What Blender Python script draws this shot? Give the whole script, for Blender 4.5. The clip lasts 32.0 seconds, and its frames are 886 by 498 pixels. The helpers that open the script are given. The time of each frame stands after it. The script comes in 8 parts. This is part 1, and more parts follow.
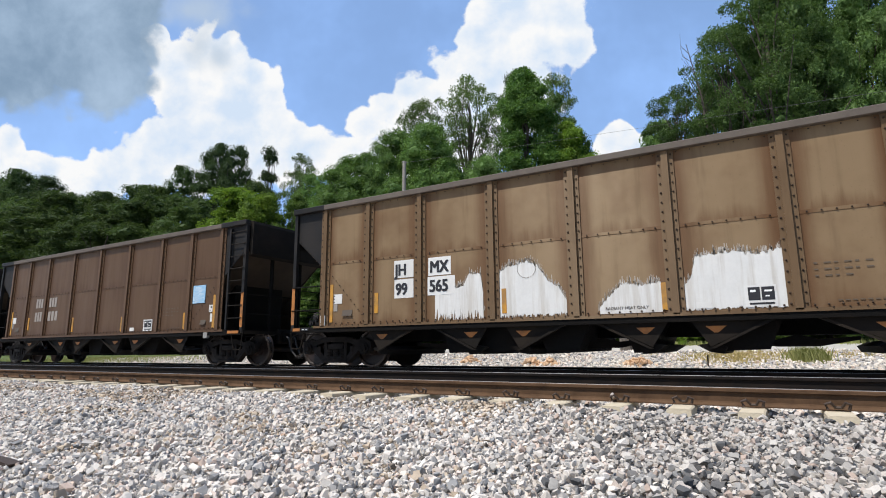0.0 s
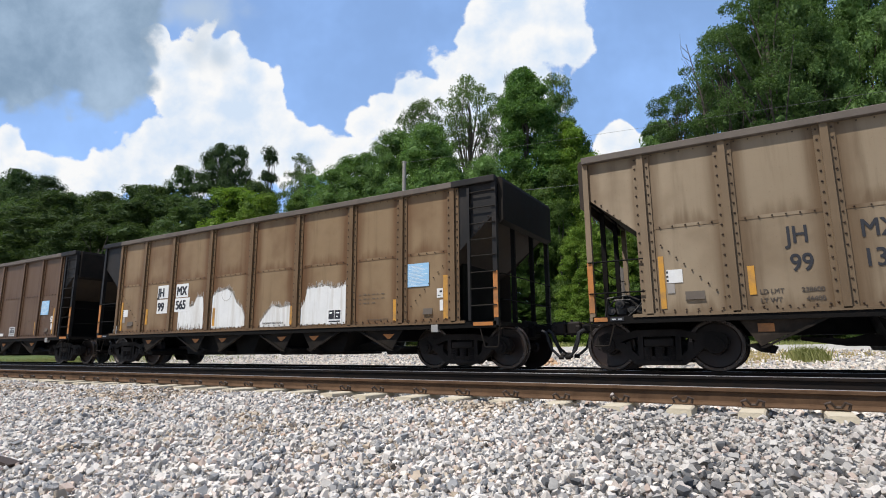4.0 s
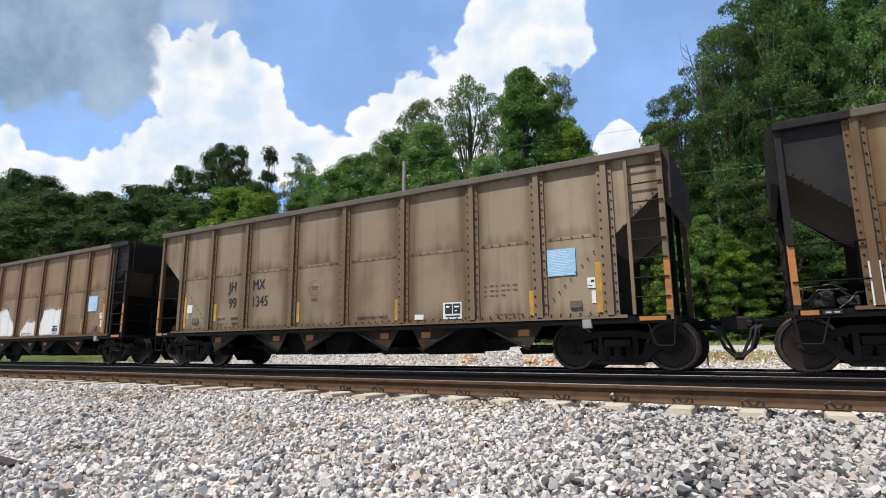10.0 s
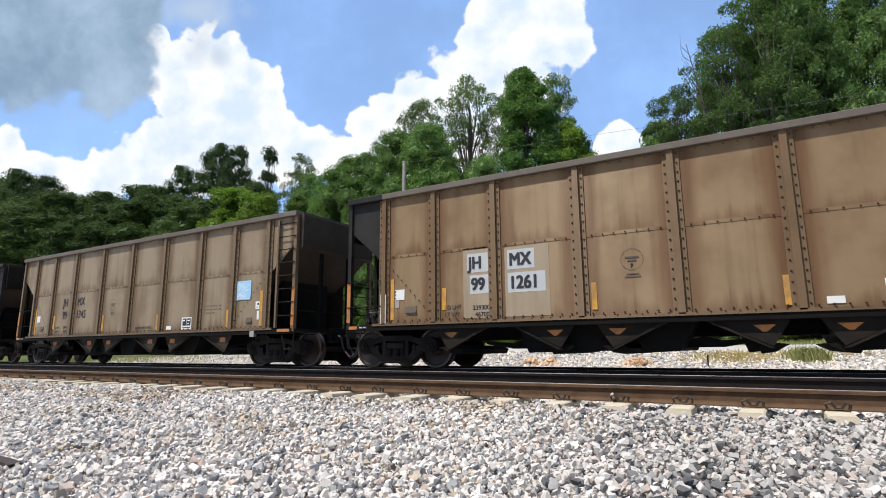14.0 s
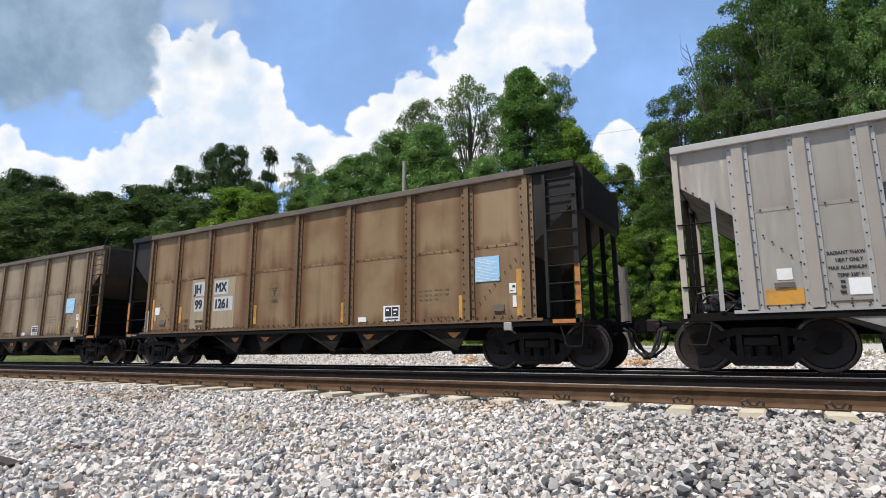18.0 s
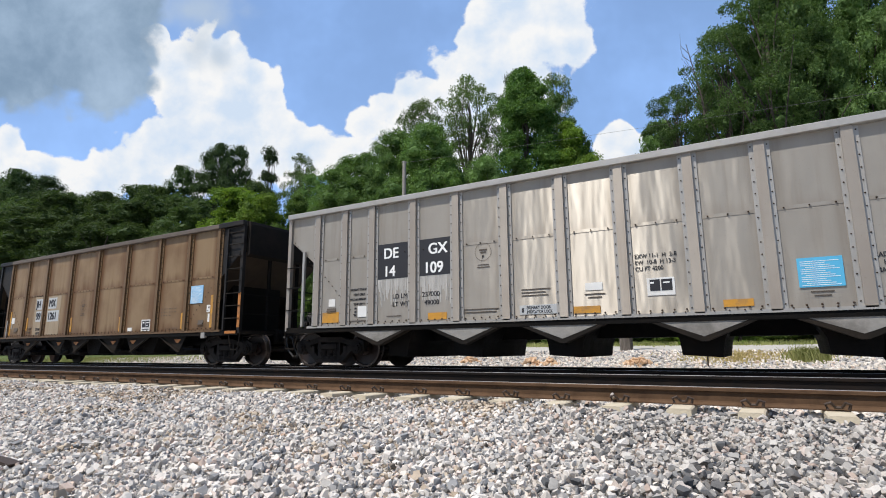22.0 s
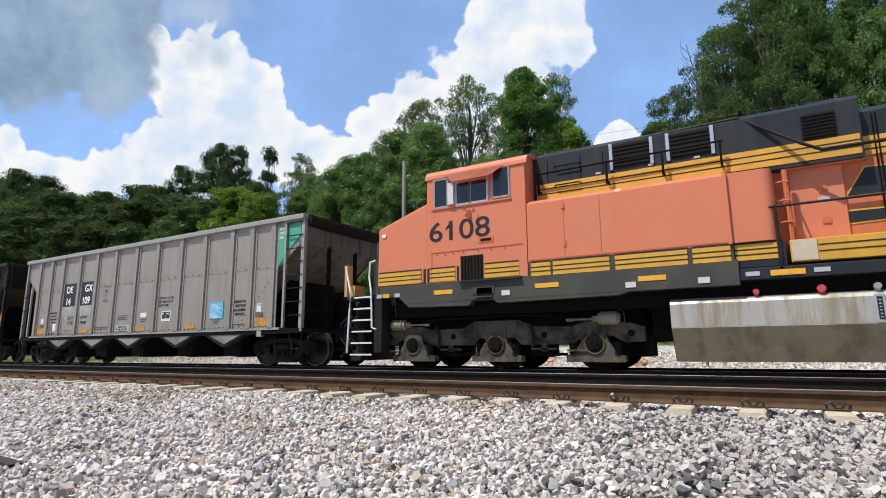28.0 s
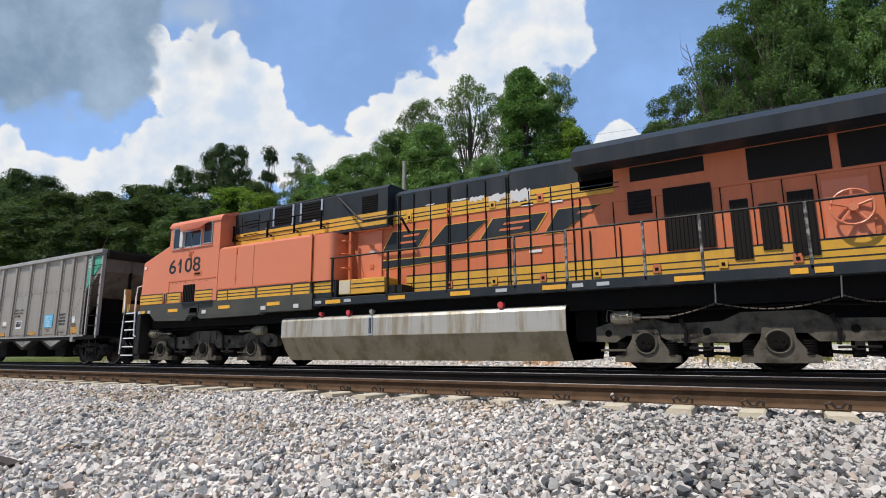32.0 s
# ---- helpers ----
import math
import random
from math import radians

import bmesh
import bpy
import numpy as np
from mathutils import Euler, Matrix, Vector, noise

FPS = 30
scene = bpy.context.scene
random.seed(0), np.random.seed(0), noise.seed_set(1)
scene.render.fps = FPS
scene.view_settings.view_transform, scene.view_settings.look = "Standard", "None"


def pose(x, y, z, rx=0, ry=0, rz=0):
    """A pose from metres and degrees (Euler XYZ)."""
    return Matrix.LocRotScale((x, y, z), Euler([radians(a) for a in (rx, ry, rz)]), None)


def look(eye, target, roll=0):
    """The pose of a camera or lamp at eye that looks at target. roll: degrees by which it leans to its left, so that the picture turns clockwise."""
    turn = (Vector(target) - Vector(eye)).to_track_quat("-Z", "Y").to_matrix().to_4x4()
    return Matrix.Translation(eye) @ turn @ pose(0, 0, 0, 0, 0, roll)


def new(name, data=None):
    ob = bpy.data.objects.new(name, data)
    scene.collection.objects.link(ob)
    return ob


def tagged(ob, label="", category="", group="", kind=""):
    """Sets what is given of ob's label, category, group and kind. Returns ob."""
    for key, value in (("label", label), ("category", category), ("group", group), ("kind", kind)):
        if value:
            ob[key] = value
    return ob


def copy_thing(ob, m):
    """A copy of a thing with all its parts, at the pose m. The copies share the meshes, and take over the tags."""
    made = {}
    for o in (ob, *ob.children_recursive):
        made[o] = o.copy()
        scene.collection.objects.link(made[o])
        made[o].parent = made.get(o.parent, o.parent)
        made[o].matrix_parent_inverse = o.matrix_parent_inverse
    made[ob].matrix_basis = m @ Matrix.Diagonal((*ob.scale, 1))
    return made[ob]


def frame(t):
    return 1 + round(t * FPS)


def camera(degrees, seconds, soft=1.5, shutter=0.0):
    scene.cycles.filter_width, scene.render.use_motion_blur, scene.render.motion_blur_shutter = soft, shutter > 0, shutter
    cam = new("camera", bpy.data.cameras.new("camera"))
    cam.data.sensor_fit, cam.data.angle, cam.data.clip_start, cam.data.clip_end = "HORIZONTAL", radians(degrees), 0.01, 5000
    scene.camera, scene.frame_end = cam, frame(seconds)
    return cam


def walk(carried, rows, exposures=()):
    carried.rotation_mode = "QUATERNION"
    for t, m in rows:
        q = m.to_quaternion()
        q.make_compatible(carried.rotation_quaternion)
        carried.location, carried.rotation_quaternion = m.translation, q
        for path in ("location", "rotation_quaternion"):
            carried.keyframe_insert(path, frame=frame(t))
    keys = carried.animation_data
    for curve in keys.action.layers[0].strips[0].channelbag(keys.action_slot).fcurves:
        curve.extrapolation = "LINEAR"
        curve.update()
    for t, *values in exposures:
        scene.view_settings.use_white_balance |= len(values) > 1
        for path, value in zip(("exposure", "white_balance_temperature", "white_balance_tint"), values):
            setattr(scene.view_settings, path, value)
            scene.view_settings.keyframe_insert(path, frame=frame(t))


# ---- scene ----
# A slow coal train passes on the far track; the camera stands low on the ballast beside the near one.
# x runs along the track, y away from the camera, z = 0 is the top of the rails.
EYE = (0.0, 0.0, 0.42)
FORWARD = Vector((-0.49738, 0.84871, 0.18002))
cam = camera(77.91, 32.0, soft=1.0)
VIEW = look(EYE, Vector(EYE) + FORWARD, -0.44)
walk(cam, [(0.0, VIEW), (32.0, VIEW)], [(0.0, 0.02), (3.0, 0.0), (6.5, 0.1), (9.0, 0.04), (11.0, 0.08), (13.0, 0.16), (14.5, 0.17), (17.0, 0.06), (20.0, 0.08), (22.0, -0.02), (25.0, -0.14), (28.0, 0.0), (30.0, -0.06), (32.0, -0.12)])

# how far the train has come, second by second, in metres towards -x
RUN = [-20.035, -17.781, -15.532, -13.292, -11.065, -8.850, -6.641, -4.432, -2.219, 0.0, 2.226,
       4.460, 6.701, 8.946, 11.194, 13.445, 15.704, 17.982, 20.285, 22.615, 24.964, 27.327,
       29.695, 32.065, 34.435, 36.800, 39.160, 41.517, 43.870, 46.222, 48.573, 50.923, 53.273]
TRACK_Y = 11.7
NEAR_Y = 7.4


def run_at(t):
    i = min(int(t), 31)
    return RUN[i] + (RUN[i + 1] - RUN[i]) * (t - i)


# ---- light ----
SUN_DIR = Vector((-0.25, -0.43, 0.87)).normalized()
sun = new("sun", bpy.data.lights.new("sun", "SUN"))
sun.data.energy, sun.data.angle, sun.data.color = 4.75, radians(0.6), (1.0, 0.95, 0.88)
sun.matrix_world = look(SUN_DIR * 50, (0, 0, 0))
scene.view_settings.exposure = 0.0


def math_node(nt, op, a, b=None, c=None, clamp=False):
    n = nt.nodes.new("ShaderNodeMath")
    n.operation, n.use_clamp = op, clamp
    for i, v in enumerate((a, b, c)):
        if v is None:
            continue
        if isinstance(v, (int, float)):
            n.inputs[i].default_value = v
        else:
            nt.links.new(v, n.inputs[i])
    return n.outputs[0]


def vec_node(nt, op, a, b=None):
    n = nt.nodes.new("ShaderNodeVectorMath")
    n.operation = op
    for i, v in enumerate((a, b)):
        if v is None:
            continue
        if isinstance(v, (tuple, list, Vector)):
            n.inputs[i].default_value = tuple(v)
        else:
            nt.links.new(v, n.inputs[i])
    return n.outputs["Value"] if op in ("DOT_PRODUCT", "LENGTH") else n.outputs["Vector"]


def noise_node(nt, vec, scale, detail=4.0, rough=0.55, distort=0.0):
    n = nt.nodes.new("ShaderNodeTexNoise")
    n.inputs["Scale"].default_value, n.inputs["Detail"].default_value = scale, detail
    n.inputs["Roughness"].default_value, n.inputs["Distortion"].default_value = rough, distort
    if vec is not None:
        nt.links.new(vec, n.inputs["Vector"])
    return n


def mix_col(nt, fac, a, b, mode="MIX"):
    n = nt.nodes.new("ShaderNodeMix")
    n.data_type, n.blend_type = "RGBA", mode
    for key, v in ((0, fac), (6, a), (7, b)):
        if isinstance(v, (int, float)):
            n.inputs[key].default_value = v
        elif isinstance(v, tuple):
            n.inputs[key].default_value = (*v, 1.0) if len(v) == 3 else v
        else:
            nt.links.new(v, n.inputs[key])
    return n.outputs[2]


def ramp(nt, fac, lo, hi, smooth=True):
    n = nt.nodes.new("ShaderNodeMapRange")
    n.interpolation_type = "SMOOTHSTEP" if smooth else "LINEAR"
    n.inputs["From Min"].default_value, n.inputs["From Max"].default_value = lo, hi
    nt.links.new(fac, n.inputs["Value"])
    return n.outputs["Result"]


def make_world():
    """Blue summer sky with towering cumulus, laid out on a plane that faces the clouds."""
    world = bpy.data.worlds.new("summer_sky")
    scene.world = world
    world.use_nodes = True
    nt = world.node_tree
    nt.nodes.clear()
    sky = nt.nodes.new("ShaderNodeTexSky")
    sky.sky_type, sky.sun_disc = "NISHITA", False
    sky.sun_elevation = math.asin(SUN_DIR.z)
    sky.sun_rotation = math.atan2(SUN_DIR.x, SUN_DIR.y)
    sky.air_density, sky.dust_density, sky.ozone_density = 1.0, 0.6, 1.6
    co = nt.nodes.new("ShaderNodeTexCoord").outputs["Generated"]
    fwd = FORWARD.normalized()
    right = fwd.cross(Vector((0, 0, 1))).normalized()
    up = right.cross(fwd)
    depth = math_node(nt, "MAXIMUM", vec_node(nt, "DOT_PRODUCT", co, fwd), 0.05)
    u = math_node(nt, "DIVIDE", vec_node(nt, "DOT_PRODUCT", co, right), depth)
    v = math_node(nt, "DIVIDE", vec_node(nt, "DOT_PRODUCT", co, up), depth)
    comb = nt.nodes.new("ShaderNodeCombineXYZ")
    nt.links.new(u, comb.inputs[0])
    nt.links.new(v, comb.inputs[1])
    plane = comb.outputs[0]
    billow = noise_node(nt, plane, 7.0, 7.0, 0.62, 0.2)
    fine = noise_node(nt, plane, 30.0, 5.0, 0.6)
    wide = noise_node(nt, plane, 2.6, 5.0, 0.6)
    warp = vec_node(nt, "ADD", plane, vec_node(nt, "MULTIPLY", noise_node(nt, plane, 9.0, 3.0, 0.6).outputs["Color"], (0.05, 0.05, 0)))

    def puffs(scale, shift=(0, 0, 0)):
        """Rounded cauliflower lumps, high in the middle of each."""
        n = nt.nodes.new("ShaderNodeTexVoronoi")
        n.feature, n.voronoi_dimensions = "SMOOTH_F1", "2D"
        n.inputs["Scale"].default_value, n.inputs["Smoothness"].default_value = scale, 0.35
        nt.links.new(vec_node(nt, "ADD", warp, shift), n.inputs["Vector"])
        return math_node(nt, "SUBTRACT", 0.5, n.outputs["Distance"])

    def blobs(rows, blend):
        """Nearness to the middle of the nearest ellipse, 1 in its middle, 0 on its rim."""
        total = None
        for cx, cy, rx, ry in rows:
            d = vec_node(nt, "MULTIPLY", vec_node(nt, "SUBTRACT", plane, (cx, cy, 0)), (1 / rx, 1 / ry, 0))
            near = math_node(nt, "SUBTRACT", 1.0, vec_node(nt, "LENGTH", d))
            total = near if total is None else math_node(nt, "SMOOTH_MAX", total, near, blend)
        return total

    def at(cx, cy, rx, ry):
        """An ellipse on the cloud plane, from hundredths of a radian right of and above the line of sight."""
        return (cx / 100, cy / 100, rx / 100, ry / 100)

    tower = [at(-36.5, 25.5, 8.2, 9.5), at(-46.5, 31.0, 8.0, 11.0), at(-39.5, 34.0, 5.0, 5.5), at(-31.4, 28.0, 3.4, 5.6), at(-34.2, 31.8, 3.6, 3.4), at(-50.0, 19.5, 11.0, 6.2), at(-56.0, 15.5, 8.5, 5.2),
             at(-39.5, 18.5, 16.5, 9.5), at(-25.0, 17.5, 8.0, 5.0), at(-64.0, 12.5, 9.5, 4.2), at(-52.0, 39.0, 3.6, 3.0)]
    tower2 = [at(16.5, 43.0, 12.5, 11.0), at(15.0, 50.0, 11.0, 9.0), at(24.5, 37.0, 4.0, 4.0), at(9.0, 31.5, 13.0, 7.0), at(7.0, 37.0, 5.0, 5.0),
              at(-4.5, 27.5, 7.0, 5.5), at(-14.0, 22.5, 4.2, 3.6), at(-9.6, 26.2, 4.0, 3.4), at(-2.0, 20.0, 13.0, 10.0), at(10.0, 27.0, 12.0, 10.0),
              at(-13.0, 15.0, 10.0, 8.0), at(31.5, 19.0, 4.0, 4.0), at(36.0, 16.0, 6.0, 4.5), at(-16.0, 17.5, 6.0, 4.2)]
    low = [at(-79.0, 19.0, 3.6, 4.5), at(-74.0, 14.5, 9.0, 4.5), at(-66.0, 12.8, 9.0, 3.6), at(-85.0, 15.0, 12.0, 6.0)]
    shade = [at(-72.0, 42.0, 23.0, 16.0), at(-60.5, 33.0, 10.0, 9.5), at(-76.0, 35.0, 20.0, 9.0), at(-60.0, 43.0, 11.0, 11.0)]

    def cloud(rows, blend, rough, edge):
        b = blobs(rows, blend)
        n = math_node(nt, "MULTIPLY", math_node(nt, "SUBTRACT", billow.outputs[0], 0.55), rough)
        n2 = math_node(nt, "MULTIPLY", math_node(nt, "SUBTRACT", fine.outputs[0], 0.5), rough * 0.35)
        lumps = math_node(nt, "ADD", math_node(nt, "MULTIPLY", puffs(13.0), rough * 0.45), math_node(nt, "MULTIPLY", puffs(31.0), rough * 0.22))
        dens = math_node(nt, "ADD", math_node(nt, "ADD", b, lumps), math_node(nt, "ADD", n, n2))
        return dens, ramp(nt, dens, 0.0, edge)

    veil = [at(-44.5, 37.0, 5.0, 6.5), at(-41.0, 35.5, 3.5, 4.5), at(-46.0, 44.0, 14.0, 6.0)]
    dens_w, white = cloud(tower + tower2 + low, 0.10, 1.0, 0.14)
    dens_g, grey = cloud(shade, 0.22, 0.7, 0.30)
    _, thin_grey = cloud(veil, 0.15, 0.9, 1.0)
    # lit tops and shaded bellies: relief from the difference of two shifted noises
    def relief(scale, shift, lo, hi):
        n0 = noise_node(nt, plane, scale, 6.0, 0.58, 0.15)
        n1 = noise_node(nt, vec_node(nt, "ADD", plane, shift), scale, 6.0, 0.58, 0.15)
        return ramp(nt, math_node(nt, "SUBTRACT", n1.outputs[0], n0.outputs[0]), lo, hi, False)

    big = relief(5.5, (-0.035, 0.045, 0), -0.16, 0.14)
    small = relief(16.0, (-0.012, 0.016, 0), -0.16, 0.16)
    core = ramp(nt, dens_w, 0.0, 0.9)
    lump = ramp(nt, math_node(nt, "SUBTRACT", puffs(13.0, (-0.02, 0.026, 0)), puffs(13.0)), -0.25, 0.30, False)
    belly = math_node(nt, "ADD", math_node(nt, "MULTIPLY", big, 0.75), math_node(nt, "ADD", math_node(nt, "MULTIPLY", small, 0.40), math_node(nt, "MULTIPLY", lump, 0.55)))
    belly = math_node(nt, "ADD", math_node(nt, "SUBTRACT", belly, 0.72), math_node(nt, "MULTIPLY", core, 0.5), clamp=True)
    white_col = mix_col(nt, belly, (0.94, 0.945, 0.95), (0.65, 0.765, 0.92))
    grey_col = mix_col(nt, ramp(nt, math_node(nt, "ADD", math_node(nt, "MULTIPLY", wide.outputs[0], 0.6), math_node(nt, "MULTIPLY", billow.outputs[0], 0.5)), 0.40, 0.74), (0.215, 0.315, 0.44), (0.42, 0.55, 0.71))
    # scattered clouds over the rest of the sky
    rest = noise_node(nt, co, 2.2, 6.0, 0.6)
    behind = math_node(nt, "MULTIPLY", ramp(nt, rest.outputs[0], 0.56, 0.66), math_node(nt, "SUBTRACT", 1.0, ramp(nt, vec_node(nt, "DOT_PRODUCT", co, fwd), 0.45, 0.62)))
    haze = math_node(nt, "ADD", math_node(nt, "MULTIPLY", ramp(nt, wide.outputs[0], 0.40, 0.75), 0.25), 0.50)
    low_air = nt.nodes.new("ShaderNodeSeparateXYZ")
    nt.links.new(co, low_air.inputs[0])
    haze = math_node(nt, "ADD", haze, math_node(nt, "MULTIPLY", math_node(nt, "SUBTRACT", 1.0, ramp(nt, low_air.outputs[2], 0.0, 0.55)), 0.25), clamp=True)
    haze = math_node(nt, "MULTIPLY", haze, math_node(nt, "ADD", math_node(nt, "MULTIPLY", ramp(nt, vec_node(nt, "DOT_PRODUCT", co, fwd), 0.2, 0.7), 0.65), 0.35))
    sky_col = mix_col(nt, 1.0, sky.outputs[0], (0.085, 0.085, 0.085), "MULTIPLY")
    col = mix_col(nt, haze, sky_col, (0.40, 0.665, 1.22))
    col = mix_col(nt, white, col, white_col)
    col = mix_col(nt, math_node(nt, "MULTIPLY", thin_grey, 0.75), col, (0.50, 0.60, 0.72))
    col = mix_col(nt, math_node(nt, "MULTIPLY", grey, 0.97), col, grey_col)
    col = mix_col(nt, behind, col, (0.56, 0.58, 0.61))
    bg = nt.nodes.new("ShaderNodeBackground")
    bg.inputs["Strength"].default_value = 1.0
    nt.links.new(col, bg.inputs["Color"])
    out = nt.nodes.new("ShaderNodeOutputWorld")
    nt.links.new(bg.outputs[0], out.inputs["Surface"])


make_world()


# ---- materials ----
def material(name, color, rough=0.6, metal=0.0, vary=0.25, scale=3.0, dirt=None, dirt_amount=0.5, dirt_scale=1.2,
             streak=0.0, bump=0.15, bump_scale=40.0, island=0.0, per_object=0.0, spec=0.5, palette=None, stretch=None):
    """A weathered surface: base colour with grain, a second dirt colour in patches or vertical streaks, and fine relief."""
    m = bpy.data.materials.new(name)
    m.use_nodes = True
    nt = m.node_tree
    b = nt.nodes["Principled BSDF"]
    co = nt.nodes.new("ShaderNodeTexCoord").outputs["Object"]
    if stretch:
        co = vec_node(nt, "MULTIPLY", co, stretch)
    grain = noise_node(nt, co, scale, 6.0, 0.6)
    fine = noise_node(nt, co, scale * 9, 3.0, 0.6)
    col = color
    geo = nt.nodes.new("ShaderNodeNewGeometry")
    info = nt.nodes.new("ShaderNodeObjectInfo")
    if palette:
        cr = nt.nodes.new("ShaderNodeValToRGB")
        cr.color_ramp.interpolation = "CONSTANT"
        while len(cr.color_ramp.elements) < len(palette):
            cr.color_ramp.elements.new(0.5)
        for i, c in enumerate(palette):
            cr.color_ramp.elements[i].position = i / len(palette)
            cr.color_ramp.elements[i].color = (*c, 1.0)
        nt.links.new(geo.outputs["Random Per Island"], cr.inputs[0])
        col = cr.outputs[0]
    level = math_node(nt, "ADD", math_node(nt, "MULTIPLY", math_node(nt, "SUBTRACT", grain.outputs[0], 0.5), vary * 2),
                      math_node(nt, "MULTIPLY", math_node(nt, "SUBTRACT", fine.outputs[0], 0.5), vary))
    if island:
        level = math_node(nt, "ADD", level, math_node(nt, "MULTIPLY", math_node(nt, "SUBTRACT", geo.outputs["Random Per Island"], 0.5), island))
    if per_object:
        level = math_node(nt, "ADD", level, math_node(nt, "MULTIPLY", math_node(nt, "SUBTRACT", info.outputs["Random"], 0.5), per_object))
    level = math_node(nt, "MAXIMUM", math_node(nt, "ADD", level, 1.0), 0.05)
    scale_v = nt.nodes.new("ShaderNodeCombineXYZ")
    for i in range(3):
        nt.links.new(level, scale_v.inputs[i])
    col = mix_col(nt, 1.0, col, scale_v.outputs[0], "MULTIPLY")
    if dirt:
        if streak:
            sco = vec_node(nt, "MULTIPLY", co, (streak, streak, 0.45))
            patch = noise_node(nt, sco, 1.0, 5.0, 0.65)
        else:
            patch = noise_node(nt, co, dirt_scale, 6.0, 0.65)
        fac = math_node(nt, "MULTIPLY", ramp(nt, patch.outputs[0], 0.42, 0.66), dirt_amount)
        col = mix_col(nt, fac, col, dirt)
        r = math_node(nt, "ADD", math_node(nt, "MULTIPLY", fac, 0.3), rough, clamp=True)
        nt.links.new(r, b.inputs["Roughness"])
    else:
        r = math_node(nt, "ADD", math_node(nt, "MULTIPLY", math_node(nt, "SUBTRACT", grain.outputs[0], 0.5), 0.2), rough, clamp=True)
        nt.links.new(r, b.inputs["Roughness"])
    nt.links.new(col, b.inputs["Base Color"])
    b.inputs["Metallic"].default_value = metal
    b.inputs["Specular IOR Level"].default_value = spec
    if bump:
        bn = nt.nodes.new("ShaderNodeBump")
        bn.inputs["Strength"].default_value, bn.inputs["Distance"].default_value = bump, 0.02
        tex = noise_node(nt, co, bump_scale, 4.0, 0.6)
        nt.links.new(tex.outputs[0], bn.inputs["Height"])
        nt.links.new(bn.outputs[0], b.inputs["Normal"])
    return m


def car_paint(name, color, stain, dark, rough=0.52, metal=0.0, spec=0.38, edges=False, brushed=0.9, tint=(1.0, 0.86, 0.68), wave=0.05):
    """Old wagon paint: pale in the middle of a panel, rust-brown runs along ribs and seams, soot towards one end."""
    m = bpy.data.materials.new(name)
    m.use_nodes = True
    nt = m.node_tree
    b = nt.nodes["Principled BSDF"]
    co = nt.nodes.new("ShaderNodeTexCoord").outputs["Object"]
    info = nt.nodes.new("ShaderNodeObjectInfo")
    shift = nt.nodes.new("ShaderNodeCombineXYZ")
    nt.links.new(math_node(nt, "MULTIPLY", info.outputs["Random"], 40.0), shift.inputs[0])
    co = vec_node(nt, "ADD", co, shift.outputs[0])
    big = noise_node(nt, co, 0.8, 4.0, 0.55)
    runs = noise_node(nt, vec_node(nt, "MULTIPLY", co, (5.0, 5.0, 0.35)), 1.0, 5.0, 0.6)
    speck = noise_node(nt, co, 28.0, 3.0, 0.7)
    col = mix_col(nt, math_node(nt, "MULTIPLY", ramp(nt, big.outputs[0], 0.38, 0.72), 0.55), color, stain)
    if edges:
        sep = nt.nodes.new("ShaderNodeSeparateXYZ")
        nt.links.new(nt.nodes.new("ShaderNodeTexCoord").outputs["Generated"], sep.inputs[0])
        side = math_node(nt, "ABSOLUTE", math_node(nt, "SUBTRACT", sep.outputs[0], 0.5))
        side = math_node(nt, "ADD", side, math_node(nt, "MULTIPLY", math_node(nt, "SUBTRACT", runs.outputs[0], 0.5), 0.16))
        foot = math_node(nt, "SUBTRACT", math_node(nt, "SUBTRACT", 0.22, sep.outputs[2]), math_node(nt, "MULTIPLY", math_node(nt, "SUBTRACT", 0.5, runs.outputs[0]), 0.5))
        worn = math_node(nt, "MAXIMUM", ramp(nt, side, 0.20, 0.43), math_node(nt, "MULTIPLY", ramp(nt, foot, 0.0, 0.25), 0.7))
        col = mix_col(nt, math_node(nt, "MULTIPLY", worn, 1.0), col, stain)
    col = mix_col(nt, math_node(nt, "MULTIPLY", ramp(nt, runs.outputs[0], 0.52, 0.74), 0.24), col, dark)
    col = mix_col(nt, math_node(nt, "MULTIPLY", ramp(nt, speck.outputs[0], 0.60, 0.72), 0.22), col, dark)
    nt.links.new(col, b.inputs["Base Color"])
    nt.links.new(math_node(nt, "ADD", math_node(nt, "MULTIPLY", runs.outputs[0], 0.3), rough - 0.12, clamp=True), b.inputs["Roughness"])
    b.inputs["Metallic"].default_value = metal
    b.inputs["Specular IOR Level"].default_value = spec
    tangent = nt.nodes.new("ShaderNodeTangent")
    tangent.direction_type, tangent.axis = "RADIAL", "Z"
    nt.links.new(tangent.outputs[0], b.inputs["Tangent"])
    b.inputs["Anisotropic"].default_value = brushed
    b.inputs["Anisotropic Rotation"].default_value = 0.25
    b.inputs["Specular Tint"].default_value = (*tint, 1.0)
    bn = nt.nodes.new("ShaderNodeBump")
    bn.inputs["Strength"].default_value, bn.inputs["Distance"].default_value = 0.25 if wave < 0.06 else 0.4, wave
    wob = noise_node(nt, vec_node(nt, "MULTIPLY", co, (1.0, 1.0, 1.0 if wave < 0.06 else 0.22)), 1.6 if wave < 0.06 else 2.6, 2.0, 0.5)
    nt.links.new(wob.outputs[0], bn.inputs["Height"])
    nt.links.new(bn.outputs[0], b.inputs["Normal"])
    return m


